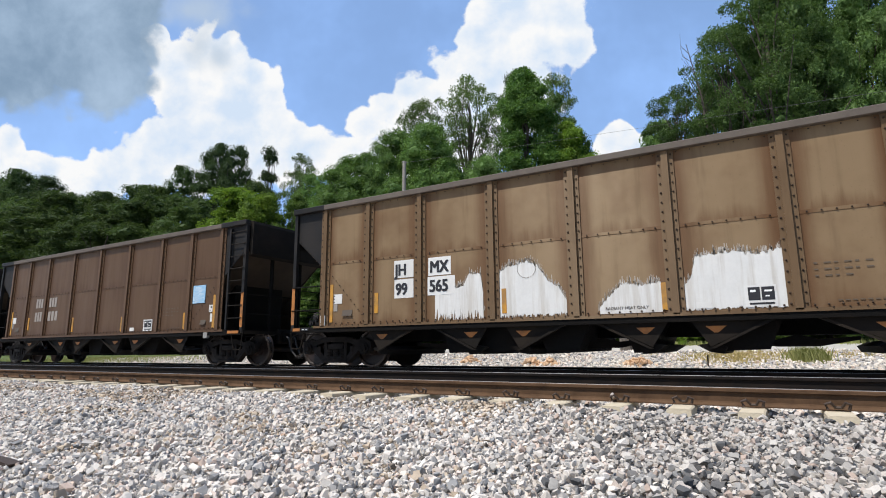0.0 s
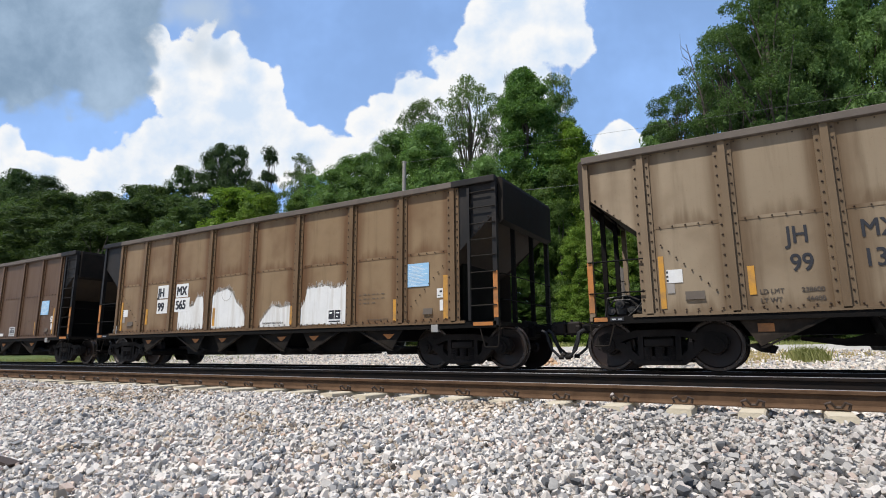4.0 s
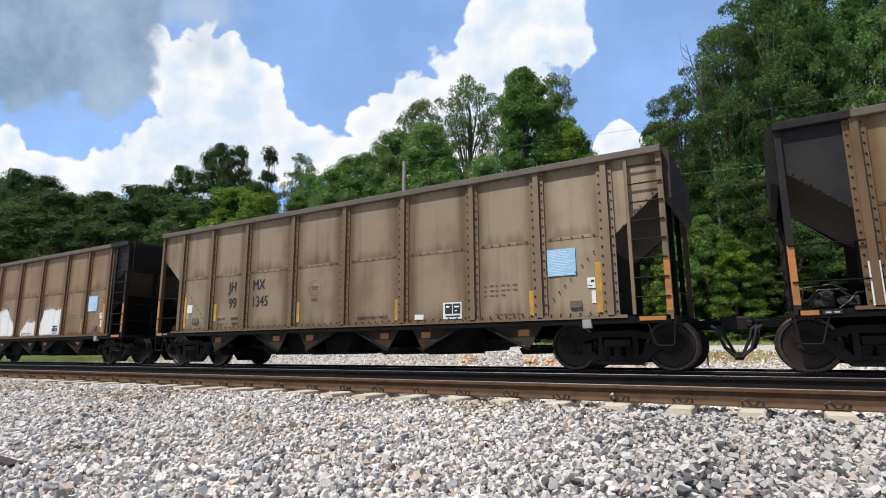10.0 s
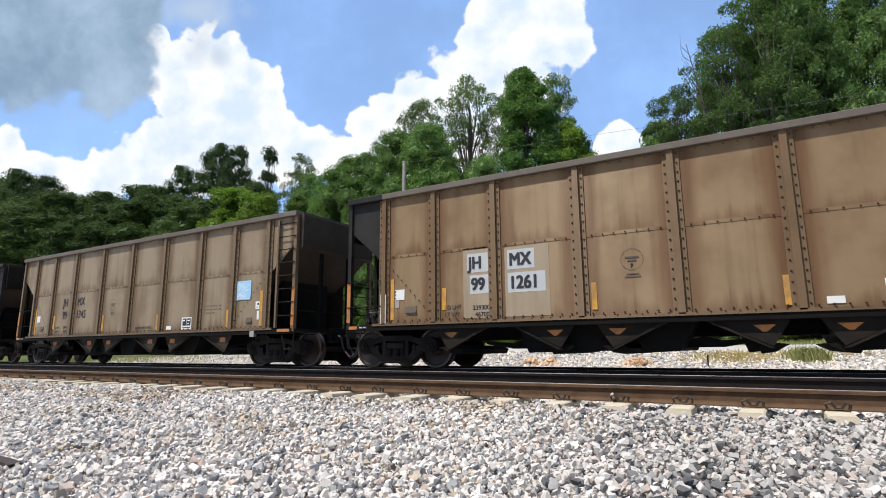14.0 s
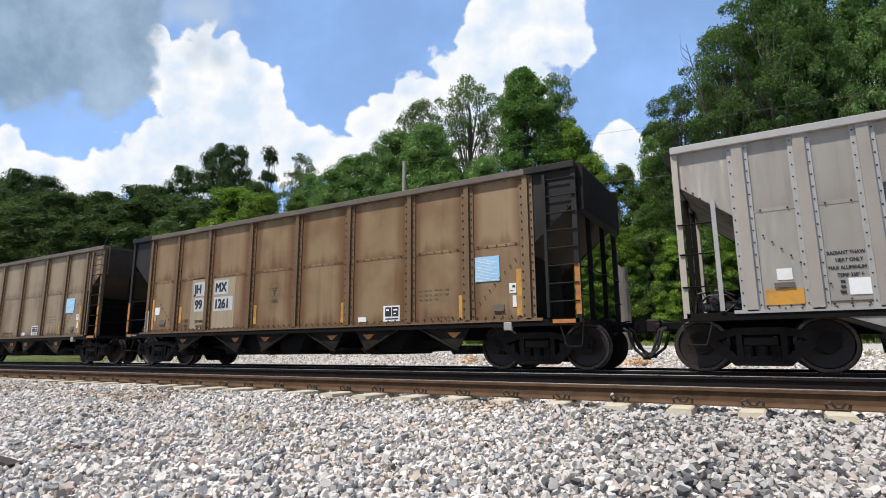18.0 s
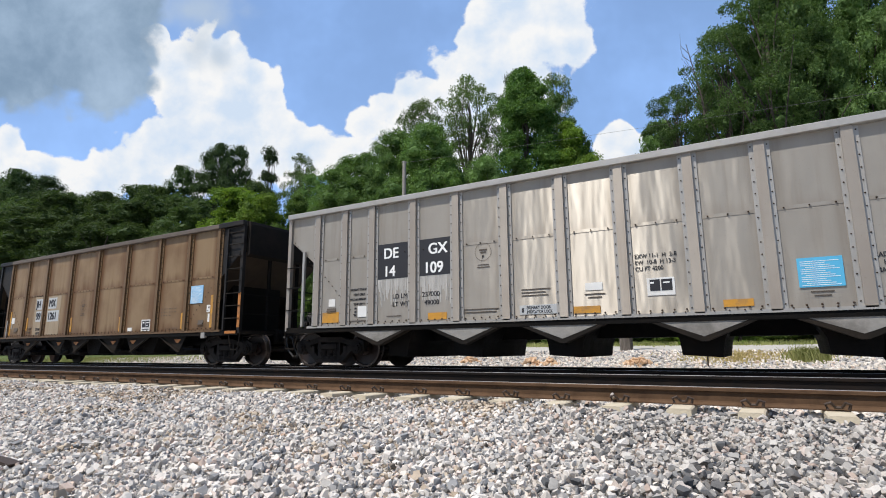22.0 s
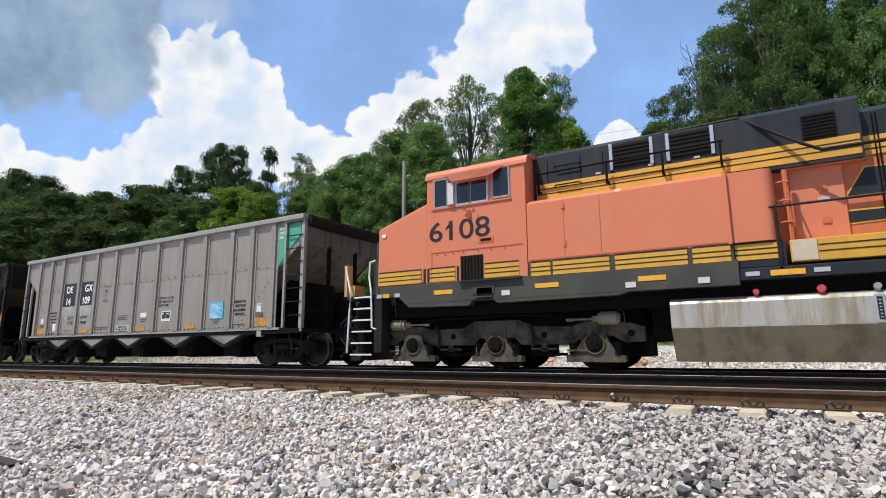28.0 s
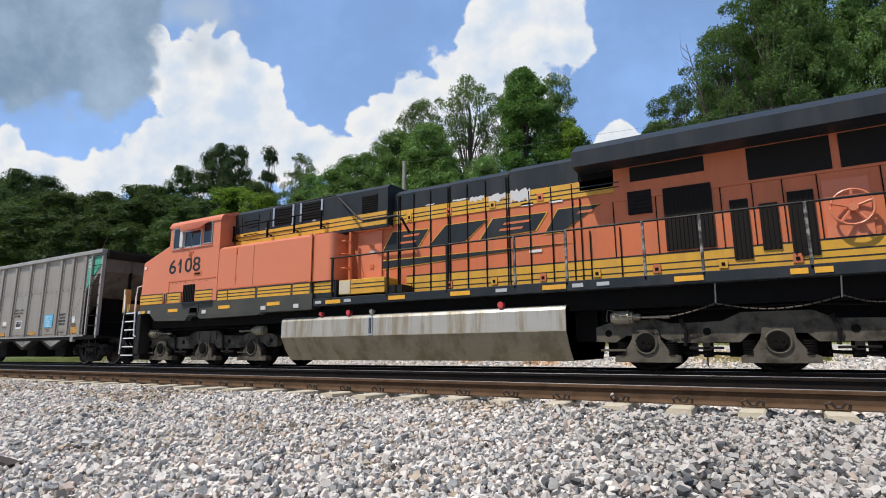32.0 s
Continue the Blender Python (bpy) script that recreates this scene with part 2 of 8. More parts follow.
def flat(name, color, rough=0.6, metal=0.0, vary=0.1):
    return material(name, color, rough, metal, vary=vary, scale=6.0, bump=0.05)


PAINT = {
    "brown": car_paint("brown_wagon_paint", (0.240, 0.166, 0.095), (0.118, 0.059, 0.028), (0.06, 0.033, 0.018), edges=True),
    "red": car_paint("dark_brown_wagon_paint", (0.108, 0.064, 0.037), (0.080, 0.043, 0.025), (0.05, 0.027, 0.016), edges=True),
    "tan": car_paint("grey_tan_wagon_paint", (0.262, 0.204, 0.138), (0.118, 0.076, 0.043), (0.065, 0.041, 0.025), edges=True),
    "steel": car_paint("dull_aluminium", (0.40, 0.37, 0.325), (0.335, 0.30, 0.255), (0.235, 0.20, 0.16), rough=0.46, brushed=1.0, metal=0.36, wave=0.06, spec=0.5, edges=True, tint=(1, 1, 1)),
}
TRIM = {
    "brown": car_paint("brown_rib_paint", (0.150, 0.096, 0.053), (0.095, 0.055, 0.030), (0.055, 0.034, 0.021)),
    "red": car_paint("dark_brown_rib_paint", (0.115, 0.068, 0.040), (0.085, 0.048, 0.028), (0.05, 0.03, 0.02)),
    "tan": car_paint("grey_tan_rib_paint", (0.160, 0.113, 0.070), (0.105, 0.070, 0.042), (0.065, 0.044, 0.03)),
    "steel": car_paint("weathered_aluminium_rib", (0.37, 0.335, 0.295), (0.31, 0.265, 0.225), (0.2, 0.16, 0.125), rough=0.6, metal=0.3, tint=(1, 1, 1)),
}
M_CHORD = material("grimy_top_chord", (0.10, 0.078, 0.060), 0.6, vary=0.3, dirt=(0.15, 0.125, 0.10), dirt_amount=0.5)
M_CHORD_STEEL = material("pale_aluminium_chord", (0.42, 0.40, 0.37), 0.45, 0.5, vary=0.15, dirt=(0.3, 0.27, 0.23), dirt_amount=0.4)
M_BLACK = material("black_paint", (0.015, 0.0138, 0.013), 0.5, vary=0.3, dirt=(0.032, 0.027, 0.024), dirt_amount=0.5, spec=0.22)
# Near black: grease plus the shade under the cars, put into the colour.
M_GRIME_SHADE = material("greasy_shade_black", (0.005, 0.0047, 0.0044), 0.7, vary=0.4, dirt=(0.013, 0.010, 0.008), dirt_amount=0.6, bump=0.4, spec=0.12)
# Soot and the shade beneath the train share this dark base colour.
M_UNDER = material("sooty_shaded_underframe", (0.012, 0.010, 0.008), 0.7, vary=0.4, dirt=(0.032, 0.024, 0.018), dirt_amount=0.5, spec=0.15)
# Dusty sheet colour, darkened further for the shade on car ends.
M_DULL = material("dusty_shaded_sheet", (0.042, 0.031, 0.023), 0.7, vary=0.3, dirt=(0.075, 0.057, 0.041), dirt_amount=0.5, spec=0.2)
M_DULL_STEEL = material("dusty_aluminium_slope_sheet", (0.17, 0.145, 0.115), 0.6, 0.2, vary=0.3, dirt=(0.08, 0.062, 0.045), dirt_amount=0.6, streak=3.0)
M_RIVET = material("rusty_rivets", (0.048, 0.030, 0.019), 0.6, vary=0.3, spec=0.3)
M_SADDLE = material("dull_grey_hopper_plate", (0.30, 0.285, 0.26), 0.6, 0.2, vary=0.25, dirt=(0.08, 0.07, 0.06), dirt_amount=0.6)
# Black for grease on one rail and for the train's shadow on two.
M_RAIL_BLACK = material("greasy_shaded_rail", (0.012, 0.010, 0.009), 0.6, vary=0.4, scale=5, dirt=(0.03, 0.02, 0.015), dirt_amount=0.5, dirt_scale=2, bump=0.2, spec=0.12)
M_RAIL = material("rusty_rail", (0.112, 0.066, 0.038), 0.85, vary=0.3, scale=5, dirt=(0.06, 0.036, 0.022), dirt_amount=0.6, dirt_scale=3, bump=0.2, spec=0.15)
M_RAIL_TOP = material("polished_rail_head", (0.62, 0.60, 0.58), 0.3, 0.9, vary=0.12, bump=0.0, dirt=(0.3, 0.22, 0.16), dirt_amount=0.4)
M_CLIP = material("rusty_clip", (0.045, 0.028, 0.019), 0.7)
M_CONCRETE = material("cream_concrete", (0.55, 0.475, 0.35), 0.85, vary=0.15, scale=9, dirt=(0.40, 0.34, 0.25), dirt_amount=0.5, bump=0.3)
M_WHEEL = material("wheel_steel", (0.017, 0.010, 0.008), 0.38, 0.0, vary=0.35, scale=4, dirt=(0.030, 0.017, 0.012), dirt_amount=0.6, dirt_scale=3, spec=0.35)
M_TREAD = material("worn_wheel_rim", (0.075, 0.060, 0.052), 0.25, 0.8, vary=0.2, dirt=(0.06, 0.045, 0.035), dirt_amount=0.6, dirt_scale=4)
M_ORANGE_TAPE = material("orange_yellow_tape", (0.56, 0.27, 0.03), 0.5, vary=0.25, dirt=(0.26, 0.15, 0.06), dirt_amount=0.8, dirt_scale=3.0)
M_ORANGE_POST = material("faded_orange_tape", (0.46, 0.17, 0.035), 0.55, vary=0.25, dirt=(0.20, 0.10, 0.045), dirt_amount=0.8, dirt_scale=3.0)
M_WHITE = material("white_paint", (0.74, 0.74, 0.72), 0.6, vary=0.08, dirt=(0.5, 0.47, 0.42), dirt_amount=0.35)
M_INK = flat("black_lettering", (0.018, 0.018, 0.022), 0.55)
M_FAINT_INK = flat("worn_lettering", (0.115, 0.085, 0.058), 0.7)
M_FADED_INK = flat("faded_lettering", (0.075, 0.058, 0.045), 0.7)
M_BLUE = flat("light_blue_board", (0.30, 0.52, 0.72), 0.45)
M_BLUE_DEEP = flat("sky_blue_board", (0.09, 0.42, 0.66), 0.4)
M_WHITE_INK = flat("white_lettering", (0.85, 0.85, 0.83), 0.5)
# Casting colour lowered so that it carries the shade beneath the cars.
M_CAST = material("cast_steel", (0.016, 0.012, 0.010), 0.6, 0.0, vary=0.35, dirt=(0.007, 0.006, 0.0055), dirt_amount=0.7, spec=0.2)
M_GUSSET = material("dusty_brown_gusset", (0.042, 0.031, 0.022), 0.75, vary=0.3, dirt=(0.015, 0.012, 0.010), dirt_amount=0.7, dirt_scale=2.5, spec=0.2)
M_VALVE = material("sooty_cast_iron_valve", (0.055, 0.050, 0.045), 0.5, 0.4, vary=0.4, dirt=(0.012, 0.010, 0.009), dirt_amount=0.8, dirt_scale=9)
M_RUBBER = flat("rubber_hose", (0.015, 0.015, 0.016), 0.6)
M_GREEN = material("faded_green_paint", (0.06, 0.36, 0.23), 0.5, vary=0.12, dirt=(0.15, 0.33, 0.25), dirt_amount=0.4)


# ---- mesh helpers ----
def box(bm, x0, x1, y0, y1, z0, z1, bevel=0.0):
    vs = [bm.verts.new((x, y, z)) for z in (z0, z1) for x, y in ((x0, y0), (x1, y0), (x1, y1), (x0, y1))]
    fs = [(0, 3, 2, 1), (4, 5, 6, 7), (0, 1, 5, 4), (1, 2, 6, 5), (2, 3, 7, 6), (3, 0, 4, 7)]
    faces = [bm.faces.new([vs[i] for i in f]) for f in fs]
    if bevel:
        edges = list({e for f in faces for e in f.edges})
        bmesh.ops.bevel(bm, geom=edges, offset=bevel, segments=1, affect="EDGES", profile=0.5)


def prism(bm, outline, y0, y1):
    """An outline in x, z, drawn counter-clockwise as seen from -y, pulled from y0 to y1."""
    a = [bm.verts.new((x, y0, z)) for x, z in outline]
    b = [bm.verts.new((x, y1, z)) for x, z in outline]
    bm.faces.new(a)
    bm.faces.new(b[::-1])
    n = len(a)
    for i in range(n):
        bm.faces.new((a[i], b[i], b[(i + 1) % n], a[(i + 1) % n]))


def sweep_x(bm, outline, x0, x1):
    """An outline in y, z pulled along x."""
    a = [bm.verts.new((x0, y, z)) for y, z in outline]
    b = [bm.verts.new((x1, y, z)) for y, z in outline]
    bm.faces.new(a[::-1])
    bm.faces.new(b)
    n = len(a)
    for i in range(n):
        bm.faces.new((a[i], a[(i + 1) % n], b[(i + 1) % n], b[i]))


def tube(bm, points, r, sides=6):
    """A round bar through points."""
    pts = [Vector(p) for p in points]
    rings = []
    for i, p in enumerate(pts):
        d = (pts[min(i + 1, len(pts) - 1)] - pts[max(i - 1, 0)]).normalized()
        side = d.cross(Vector((0, 0, 1)))
        if side.length < 1e-3:
            side = d.cross(Vector((1, 0, 0)))
        side.normalize()
        up = side.cross(d)
        rings.append([bm.verts.new(p + (side * math.cos(a) + up * math.sin(a)) * r) for a in (2 * math.pi * k / sides for k in range(sides))])
    for a, b in zip(rings, rings[1:]):
        for k in range(sides):
            bm.faces.new((a[k], a[(k + 1) % sides], b[(k + 1) % sides], b[k]))
    bm.faces.new(rings[0][::-1])
    bm.faces.new(rings[-1])


def disc(bm, x, z, r, y0, y1, sides=20, r1=None):
    """A round plate or drum across the track, from y0 to y1."""
    r1 = r if r1 is None else r1
    a = [bm.verts.new((x + r * math.cos(t), y0, z + r * math.sin(t))) for t in (2 * math.pi * k / sides for k in range(sides))]
    b = [bm.verts.new((x + r1 * math.cos(t), y1, z + r1 * math.sin(t))) for t in (2 * math.pi * k / sides for k in range(sides))]
    bm.faces.new(a)
    bm.faces.new(b[::-1])
    for k in range(sides):
        bm.faces.new((a[k], b[k], b[(k + 1) % sides], a[(k + 1) % sides]))


def lathe(bm, profile, sides=28, caps=True):
    """A ring of (radius, y) turned about the y axis."""
    rings = []
    for r, y in profile:
        rings.append([bm.verts.new((r * math.cos(t), y, r * math.sin(t))) for t in (2 * math.pi * k / sides for k in range(sides))])
    for a, b in zip(rings, rings[1:]):
        for k in range(sides):
            bm.faces.new((a[k], b[k], b[(k + 1) % sides], a[(k + 1) % sides]))
    if caps:
        bm.faces.new(rings[0])
        bm.faces.new(rings[-1][::-1])


def finish(name, bm, mat, smooth=False):
    bmesh.ops.recalc_face_normals(bm, faces=bm.faces)
    me = bpy.data.meshes.new(name)
    bm.to_mesh(me)
    bm.free()
    if isinstance(mat, (list, tuple)):
        for k in mat:
            me.materials.append(k)
    else:
        me.materials.append(mat)
    if smooth:
        me.polygons.foreach_set("use_smooth", [True] * len(me.polygons))
    return me


def part(name, bm, mat, parent, label="", smooth=False):
    ob = new(name, finish(name, bm, mat, smooth))
    ob.parent = parent
    return tagged(ob, label)


def part_box(name, dims, mat, parent, label="", bevel=0.0):
    bm = bmesh.new()
    box(bm, *dims, bevel)
    return part(name, bm, mat, parent, label)


def empty(name, label, category, group="", at=None):
    ob = new(name)
    ob.empty_display_size = 0.3
    if at is not None:
        ob.matrix_basis = at
    return tagged(ob, label, category, group)


TEXT_CACHE = {}


def text_mesh(body, size, bold=0.0, squeeze=1.0):
    key = (body, size, bold, squeeze)
    if key not in TEXT_CACHE:
        cu = bpy.data.curves.new("lettering", "FONT")
        cu.body, cu.size, cu.extrude = body, size, 0.0015
        cu.align_x = "LEFT"
        tmp = bpy.data.objects.new("lettering", cu)
        scene.collection.objects.link(tmp)
        dg = bpy.context.evaluated_depsgraph_get()
        me = bpy.data.meshes.new_from_object(tmp.evaluated_get(dg))
        bpy.data.objects.remove(tmp)
        bpy.data.curves.remove(cu)
        me.transform(Matrix.Diagonal((squeeze, 1, 1, 1)))
        if bold:
            thick = bmesh.new()
            for k, (dx, dy) in enumerate(((-1, -0.6), (1, -0.6), (-1, 0.6), (1, 0.6))):
                shifted = me.copy()
                shifted.transform(Matrix.Translation((dx * bold, dy * bold, 0.0004 * k)))
                thick.from_mesh(shifted)
                bpy.data.meshes.remove(shifted)
            thick.to_mesh(me)
            thick.free()
        TEXT_CACHE[key] = me
    return TEXT_CACHE[key].copy()


def lettering(name, body, x, z, size, mat, parent, y=-1.56, bold=0.012, squeeze=1.0, label=""):
    """Letters that stand upright on a side that faces -y; x, z is the lower left corner. Large letters are a part each."""
    pieces = [(body, 0.0)]
    if size >= 0.3:
        wide = lambda text: max(v.co.x for v in text_mesh(text, size, bold, squeeze).vertices)
        pieces = [(body[k], wide(body[: k + 1]) - wide(body[k])) for k in range(len(body))]
    for text, along in pieces:
        me = text_mesh(text, size, bold, squeeze)
        me.materials.append(mat)
        ob = new(name, me)
        ob.parent = parent
        ob.matrix_basis = pose(x + along, y, z, 90, 0, 0)
        tagged(ob, label, kind="stuff" if size < 0.3 else "")


def bars(name, rows, mat, parent, y=-1.556):
    """Small unreadable writing as plain bars: rows of x0, x1, z, height."""
    bm = bmesh.new()
    for x0, x1, z, h in rows:
        box(bm, x0, x1, y - 0.003, y, z, z + 0.75 * h)
    return tagged(part(name, bm, mat, parent), kind="stuff")
# ---- the ground and the two tracks ----
def ground_height(x, y):
    """Ballast shoulder, two track beds, then a gravel bank up to a lane and rising woodland."""
    if y < 5.7:
        z = -0.205 - 0.07 * (5.7 - max(y, -30))
        if y < 0:
            z = -0.604 + 0.01 * y
    elif y < 14.6:
        z = -0.205
    elif y < 19.5:
        k = (y - 14.6) / 4.9
        z = -0.205 + 0.50 * k * k * (3 - 2 * k)
    elif y < 25:
        z = 0.295 + 0.0473 * (y - 19.5)
    elif y < 90:
        z = 0.555 + 0.09 * (y - 25)
    else:
        z = 6.405
    if y > 13.2 and x < -12:
        z -= min(0.4, (-12 - x) * 0.012) * min(1.0, (y - 13.2) / 4)
    return z


def make_ground():
    xs = [-2500, -600, -250, -140, -90] + [-70 + 2.0 * i for i in range(56)] + [60, 90, 150, 300, 700, 2500]
    ys = [-2500, -500, -100, -30, -10, -4, 0, 1, 2, 2.6, 3.2, 3.8, 4.4, 5, 5.7, 7, 9, 11, 13.2] + [13.8 + 0.6 * i for i in range(20)] + [26, 28, 31, 35, 40, 50, 60, 75, 90, 150, 300, 800, 2500]
    verts = [(x, y, ground_height(x, y) - (0.13 if 5.7 <= y < 9.5 else 0.045 if 0 < y < 12 else 0.0) + (0.04 * noise.noise((x * 0.6, y * 0.6, 0)) if 13.2 < y < 60 else 0)) for y in ys for x in xs]
    n = len(xs)
    faces = [(j * n + i, j * n + i + 1, (j + 1) * n + i + 1, (j + 1) * n + i) for j in range(len(ys) - 1) for i in range(n - 1)]
    me = bpy.data.meshes.new("ground")
    me.from_pydata(verts, [], faces)
    m = bpy.data.materials.new("ballast_lane_and_grass")
    m.use_nodes = True
    nt = m.node_tree
    b = nt.nodes["Principled BSDF"]
    co = nt.nodes.new("ShaderNodeTexCoord").outputs["Object"]
    sep = nt.nodes.new("ShaderNodeSeparateXYZ")
    nt.links.new(co, sep.inputs[0])
    cell = nt.nodes.new("ShaderNodeTexVoronoi")
    cell.inputs["Scale"].default_value = 17.0
    nt.links.new(co, cell.inputs["Vector"])
    cr = nt.nodes.new("ShaderNodeValToRGB")
    for i, (p, c) in enumerate(((0.0, (0.13, 0.13, 0.13)), (0.3, (0.34, 0.33, 0.32)), (0.65, (0.47, 0.455, 0.44)), (1.0, (0.38, 0.32, 0.27)))):
        e = cr.color_ramp.elements[i] if i < 2 else cr.color_ramp.elements.new(p)
        e.position, e.color = p, (*c, 1)
    nt.links.new(cell.outputs["Color"], cr.inputs[0])
    wob = noise_node(nt, co, 0.7, 5.0, 0.6)
    yy = math_node(nt, "ADD", sep.outputs[1], math_node(nt, "MULTIPLY", math_node(nt, "SUBTRACT", wob.outputs[0], 0.5), 3.0))
    lane_n = noise_node(nt, co, 3.0, 6.0, 0.7)
    lane = mix_col(nt, lane_n.outputs[0], (0.44, 0.42, 0.39), (0.54, 0.52, 0.48))
    grass_n = noise_node(nt, co, 5.0, 6.0, 0.7)
    grass = mix_col(nt, grass_n.outputs[0], (0.045, 0.085, 0.02), (0.13, 0.17, 0.05))
    tan_n = noise_node(nt, co, 0.45, 4.0, 0.6)
    bank = mix_col(nt, math_node(nt, "MULTIPLY", ramp(nt, tan_n.outputs[0], 0.58, 0.70), ramp(nt, yy, 15.5, 17.0)), cr.outputs[0], (0.46, 0.34, 0.19))
    col = mix_col(nt, ramp(nt, yy, 19.3, 19.9), bank, lane)
    col = mix_col(nt, ramp(nt, yy, 23.6, 24.2), col, grass)
    leftish = math_node(nt, "MULTIPLY", math_node(nt, "SUBTRACT", 1.0, ramp(nt, sep.outputs[0], -33.0, -27.0)), ramp(nt, yy, 16.2, 17.5))
    col = mix_col(nt, leftish, col, grass)
    nt.links.new(col, b.inputs["Base Color"])
    b.inputs["Roughness"].default_value = 0.9
    bn = nt.nodes.new("ShaderNodeBump")
    bn.inputs["Strength"].default_value, bn.inputs["Distance"].default_value = 0.8, 0.04
    nt.links.new(cell.outputs["Distance"], bn.inputs["Height"])
    nt.links.new(bn.outputs[0], b.inputs["Normal"])
    me.materials.append(m)
    tagged(new("ground", me), "pale ballast, a gravel lane and grass under woodland", "ground", kind="structure")


make_ground()

STONE_COLORS = [(0.544, 0.502, 0.466), (0.504, 0.458, 0.419), (0.605, 0.566, 0.529), (0.363, 0.350, 0.342), (0.554, 0.477, 0.433), (0.564, 0.527, 0.490), (0.154, 0.150, 0.151), (0.544, 0.498, 0.457),
                (0.625, 0.586, 0.548), (0.423, 0.398, 0.376), (0.113, 0.115, 0.120), (0.544, 0.517, 0.490), (0.474, 0.375, 0.322), (0.585, 0.547, 0.510), (0.211, 0.202, 0.197), (0.514, 0.463, 0.423), (0.575, 0.527, 0.485), (0.373, 0.355, 0.336)]
def tinted(k):
    return [(c[0] * k, c[1] * k * 0.998, c[2] * k * 0.975) for c in STONE_COLORS]


M_STONE = material("pale_crushed_limestone", (0.5, 0.5, 0.5), 0.85, vary=0.16, scale=22, palette=[tuple(max(v, 0.26) for v in c) for c in tinted(1.2)], bump=0.2, bump_scale=70, spec=0.25)
M_STONE_TAN = material("rust_tinted_limestone", (0.5, 0.5, 0.5), 0.9, vary=0.22, scale=20, palette=[(r * 0.92, g * 0.82, b * 0.68) for r, g, b in STONE_COLORS], bump=0.2, bump_scale=70, spec=0.2)
# Keeps the dark-grey stones; palette also lowered for lens falloff on the right.
M_STONE_DARK = material("darker_crushed_limestone", (0.5, 0.5, 0.5), 0.85, vary=0.18, scale=22, palette=tinted(0.88), bump=0.2, bump_scale=70, spec=0.25)


def stone_shapes(count, points):
    rng = random.Random(7)
    shapes = []
    for _ in range(count):
        bm = bmesh.new()
        sx, sy, sz = rng.uniform(0.8, 1.15), rng.uniform(0.6, 0.95), rng.uniform(0.45, 0.8)
        for cx, cy, cz in ((i, j, k) for i in (-1, 1) for j in (-1, 1) for k in (-1, 1)):
            roll = rng.random()
            if roll < 0.14:
                continue
            v = Vector((cx * rng.uniform(0.55, 1.0), cy * rng.uniform(0.55, 1.0), cz * rng.uniform(0.65, 1.0)))
            chips = ((1, 1, 1),) if roll < 0.5 else ((0.6, 1, 1), (1, 0.55, 1), (1, 1, 0.5))
            for kx, ky, kz in chips:
                bm.verts.new((v.x * sx * 0.5 * kx, v.y * sy * 0.5 * ky, v.z * sz * 0.5 * kz))
        for _ in range(points):
            v = Vector((rng.choice((-1, 1)) * rng.uniform(0.9, 1.2), rng.uniform(-0.6, 0.6), rng.uniform(-0.5, 0.5)))
            bm.verts.new((v.x * sx * 0.5, v.y * sy * 0.5, v.z * sz * 0.5))
        if len(bm.verts) < 6:
            for cx in (-0.6, 0.7):
                bm.verts.new((cx * sx * 0.5, 0.3 * sy, -0.4 * sz))
                bm.verts.new((cx * sx * 0.4, -0.35 * sy, 0.38 * sz))
        bmesh.ops.convex_hull(bm, input=bm.verts)
        loose = [v for v in bm.verts if not v.link_faces]
        bmesh.ops.delete(bm, geom=loose, context="VERTS")
        bmesh.ops.triangulate(bm, faces=bm.faces)
        bm.verts.index_update()
        shapes.append((np.array([v.co[:] for v in bm.verts]), np.array([[v.index for v in f.verts] for f in bm.faces])))
        bm.free()
    return shapes


def scatter(name, places, shapes, mat, label, seed=3):
    """places: rows of x, y, z, size. One mesh of many loose stones."""
    rng = np.random.default_rng(seed)
    kinds = rng.integers(0, len(shapes), len(places))
    vs, fs, base = [], [], 0
    for k, (sv, sf) in enumerate(shapes):
        p = places[kinds == k]
        n = len(p)
        if not n:
            continue
        q = rng.normal(size=(n, 4))
        q[:, 1:3] *= 0.45
        q /= np.linalg.norm(q, axis=1)[:, None]
        w, x, y, z = q.T
        rot = np.stack([np.stack([1 - 2 * (y * y + z * z), 2 * (x * y - z * w), 2 * (x * z + y * w)], -1),
                        np.stack([2 * (x * y + z * w), 1 - 2 * (x * x + z * z), 2 * (y * z - x * w)], -1),
                        np.stack([2 * (x * z - y * w), 2 * (y * z + x * w), 1 - 2 * (x * x + y * y)], -1)], 1)
        v = np.einsum("nij,kj->nki", rot, sv) * p[:, 3][:, None, None] + p[:, None, :3]
        vs.append(v.reshape(-1, 3))
        fs.append((sf[None] + (np.arange(n) * len(sv))[:, None, None] + base).reshape(-1, 3))
        base += n * len(sv)
    v, f = np.concatenate(vs), np.concatenate(fs)
    me = bpy.data.meshes.new(name)
    me.vertices.add(len(v))
    me.vertices.foreach_set("co", v.ravel())
    me.loops.add(f.size)
    me.loops.foreach_set("vertex_index", f.ravel().astype(np.int32))
    me.polygons.add(len(f))
    me.polygons.foreach_set("loop_start", np.arange(0, f.size, 3, dtype=np.int32))
    me.update(calc_edges=True)
    me.shade_flat()
    me.materials.append(mat)
    return tagged(new(name, me), label, "gravel", kind="stuff")


TIE_SHIFT = random.Random(4)
TIES = [(0.50, 0, 0, 0)] + [(0.50 + 0.675 * k, 0, 0, 0) for k in (1, 2, 3)]
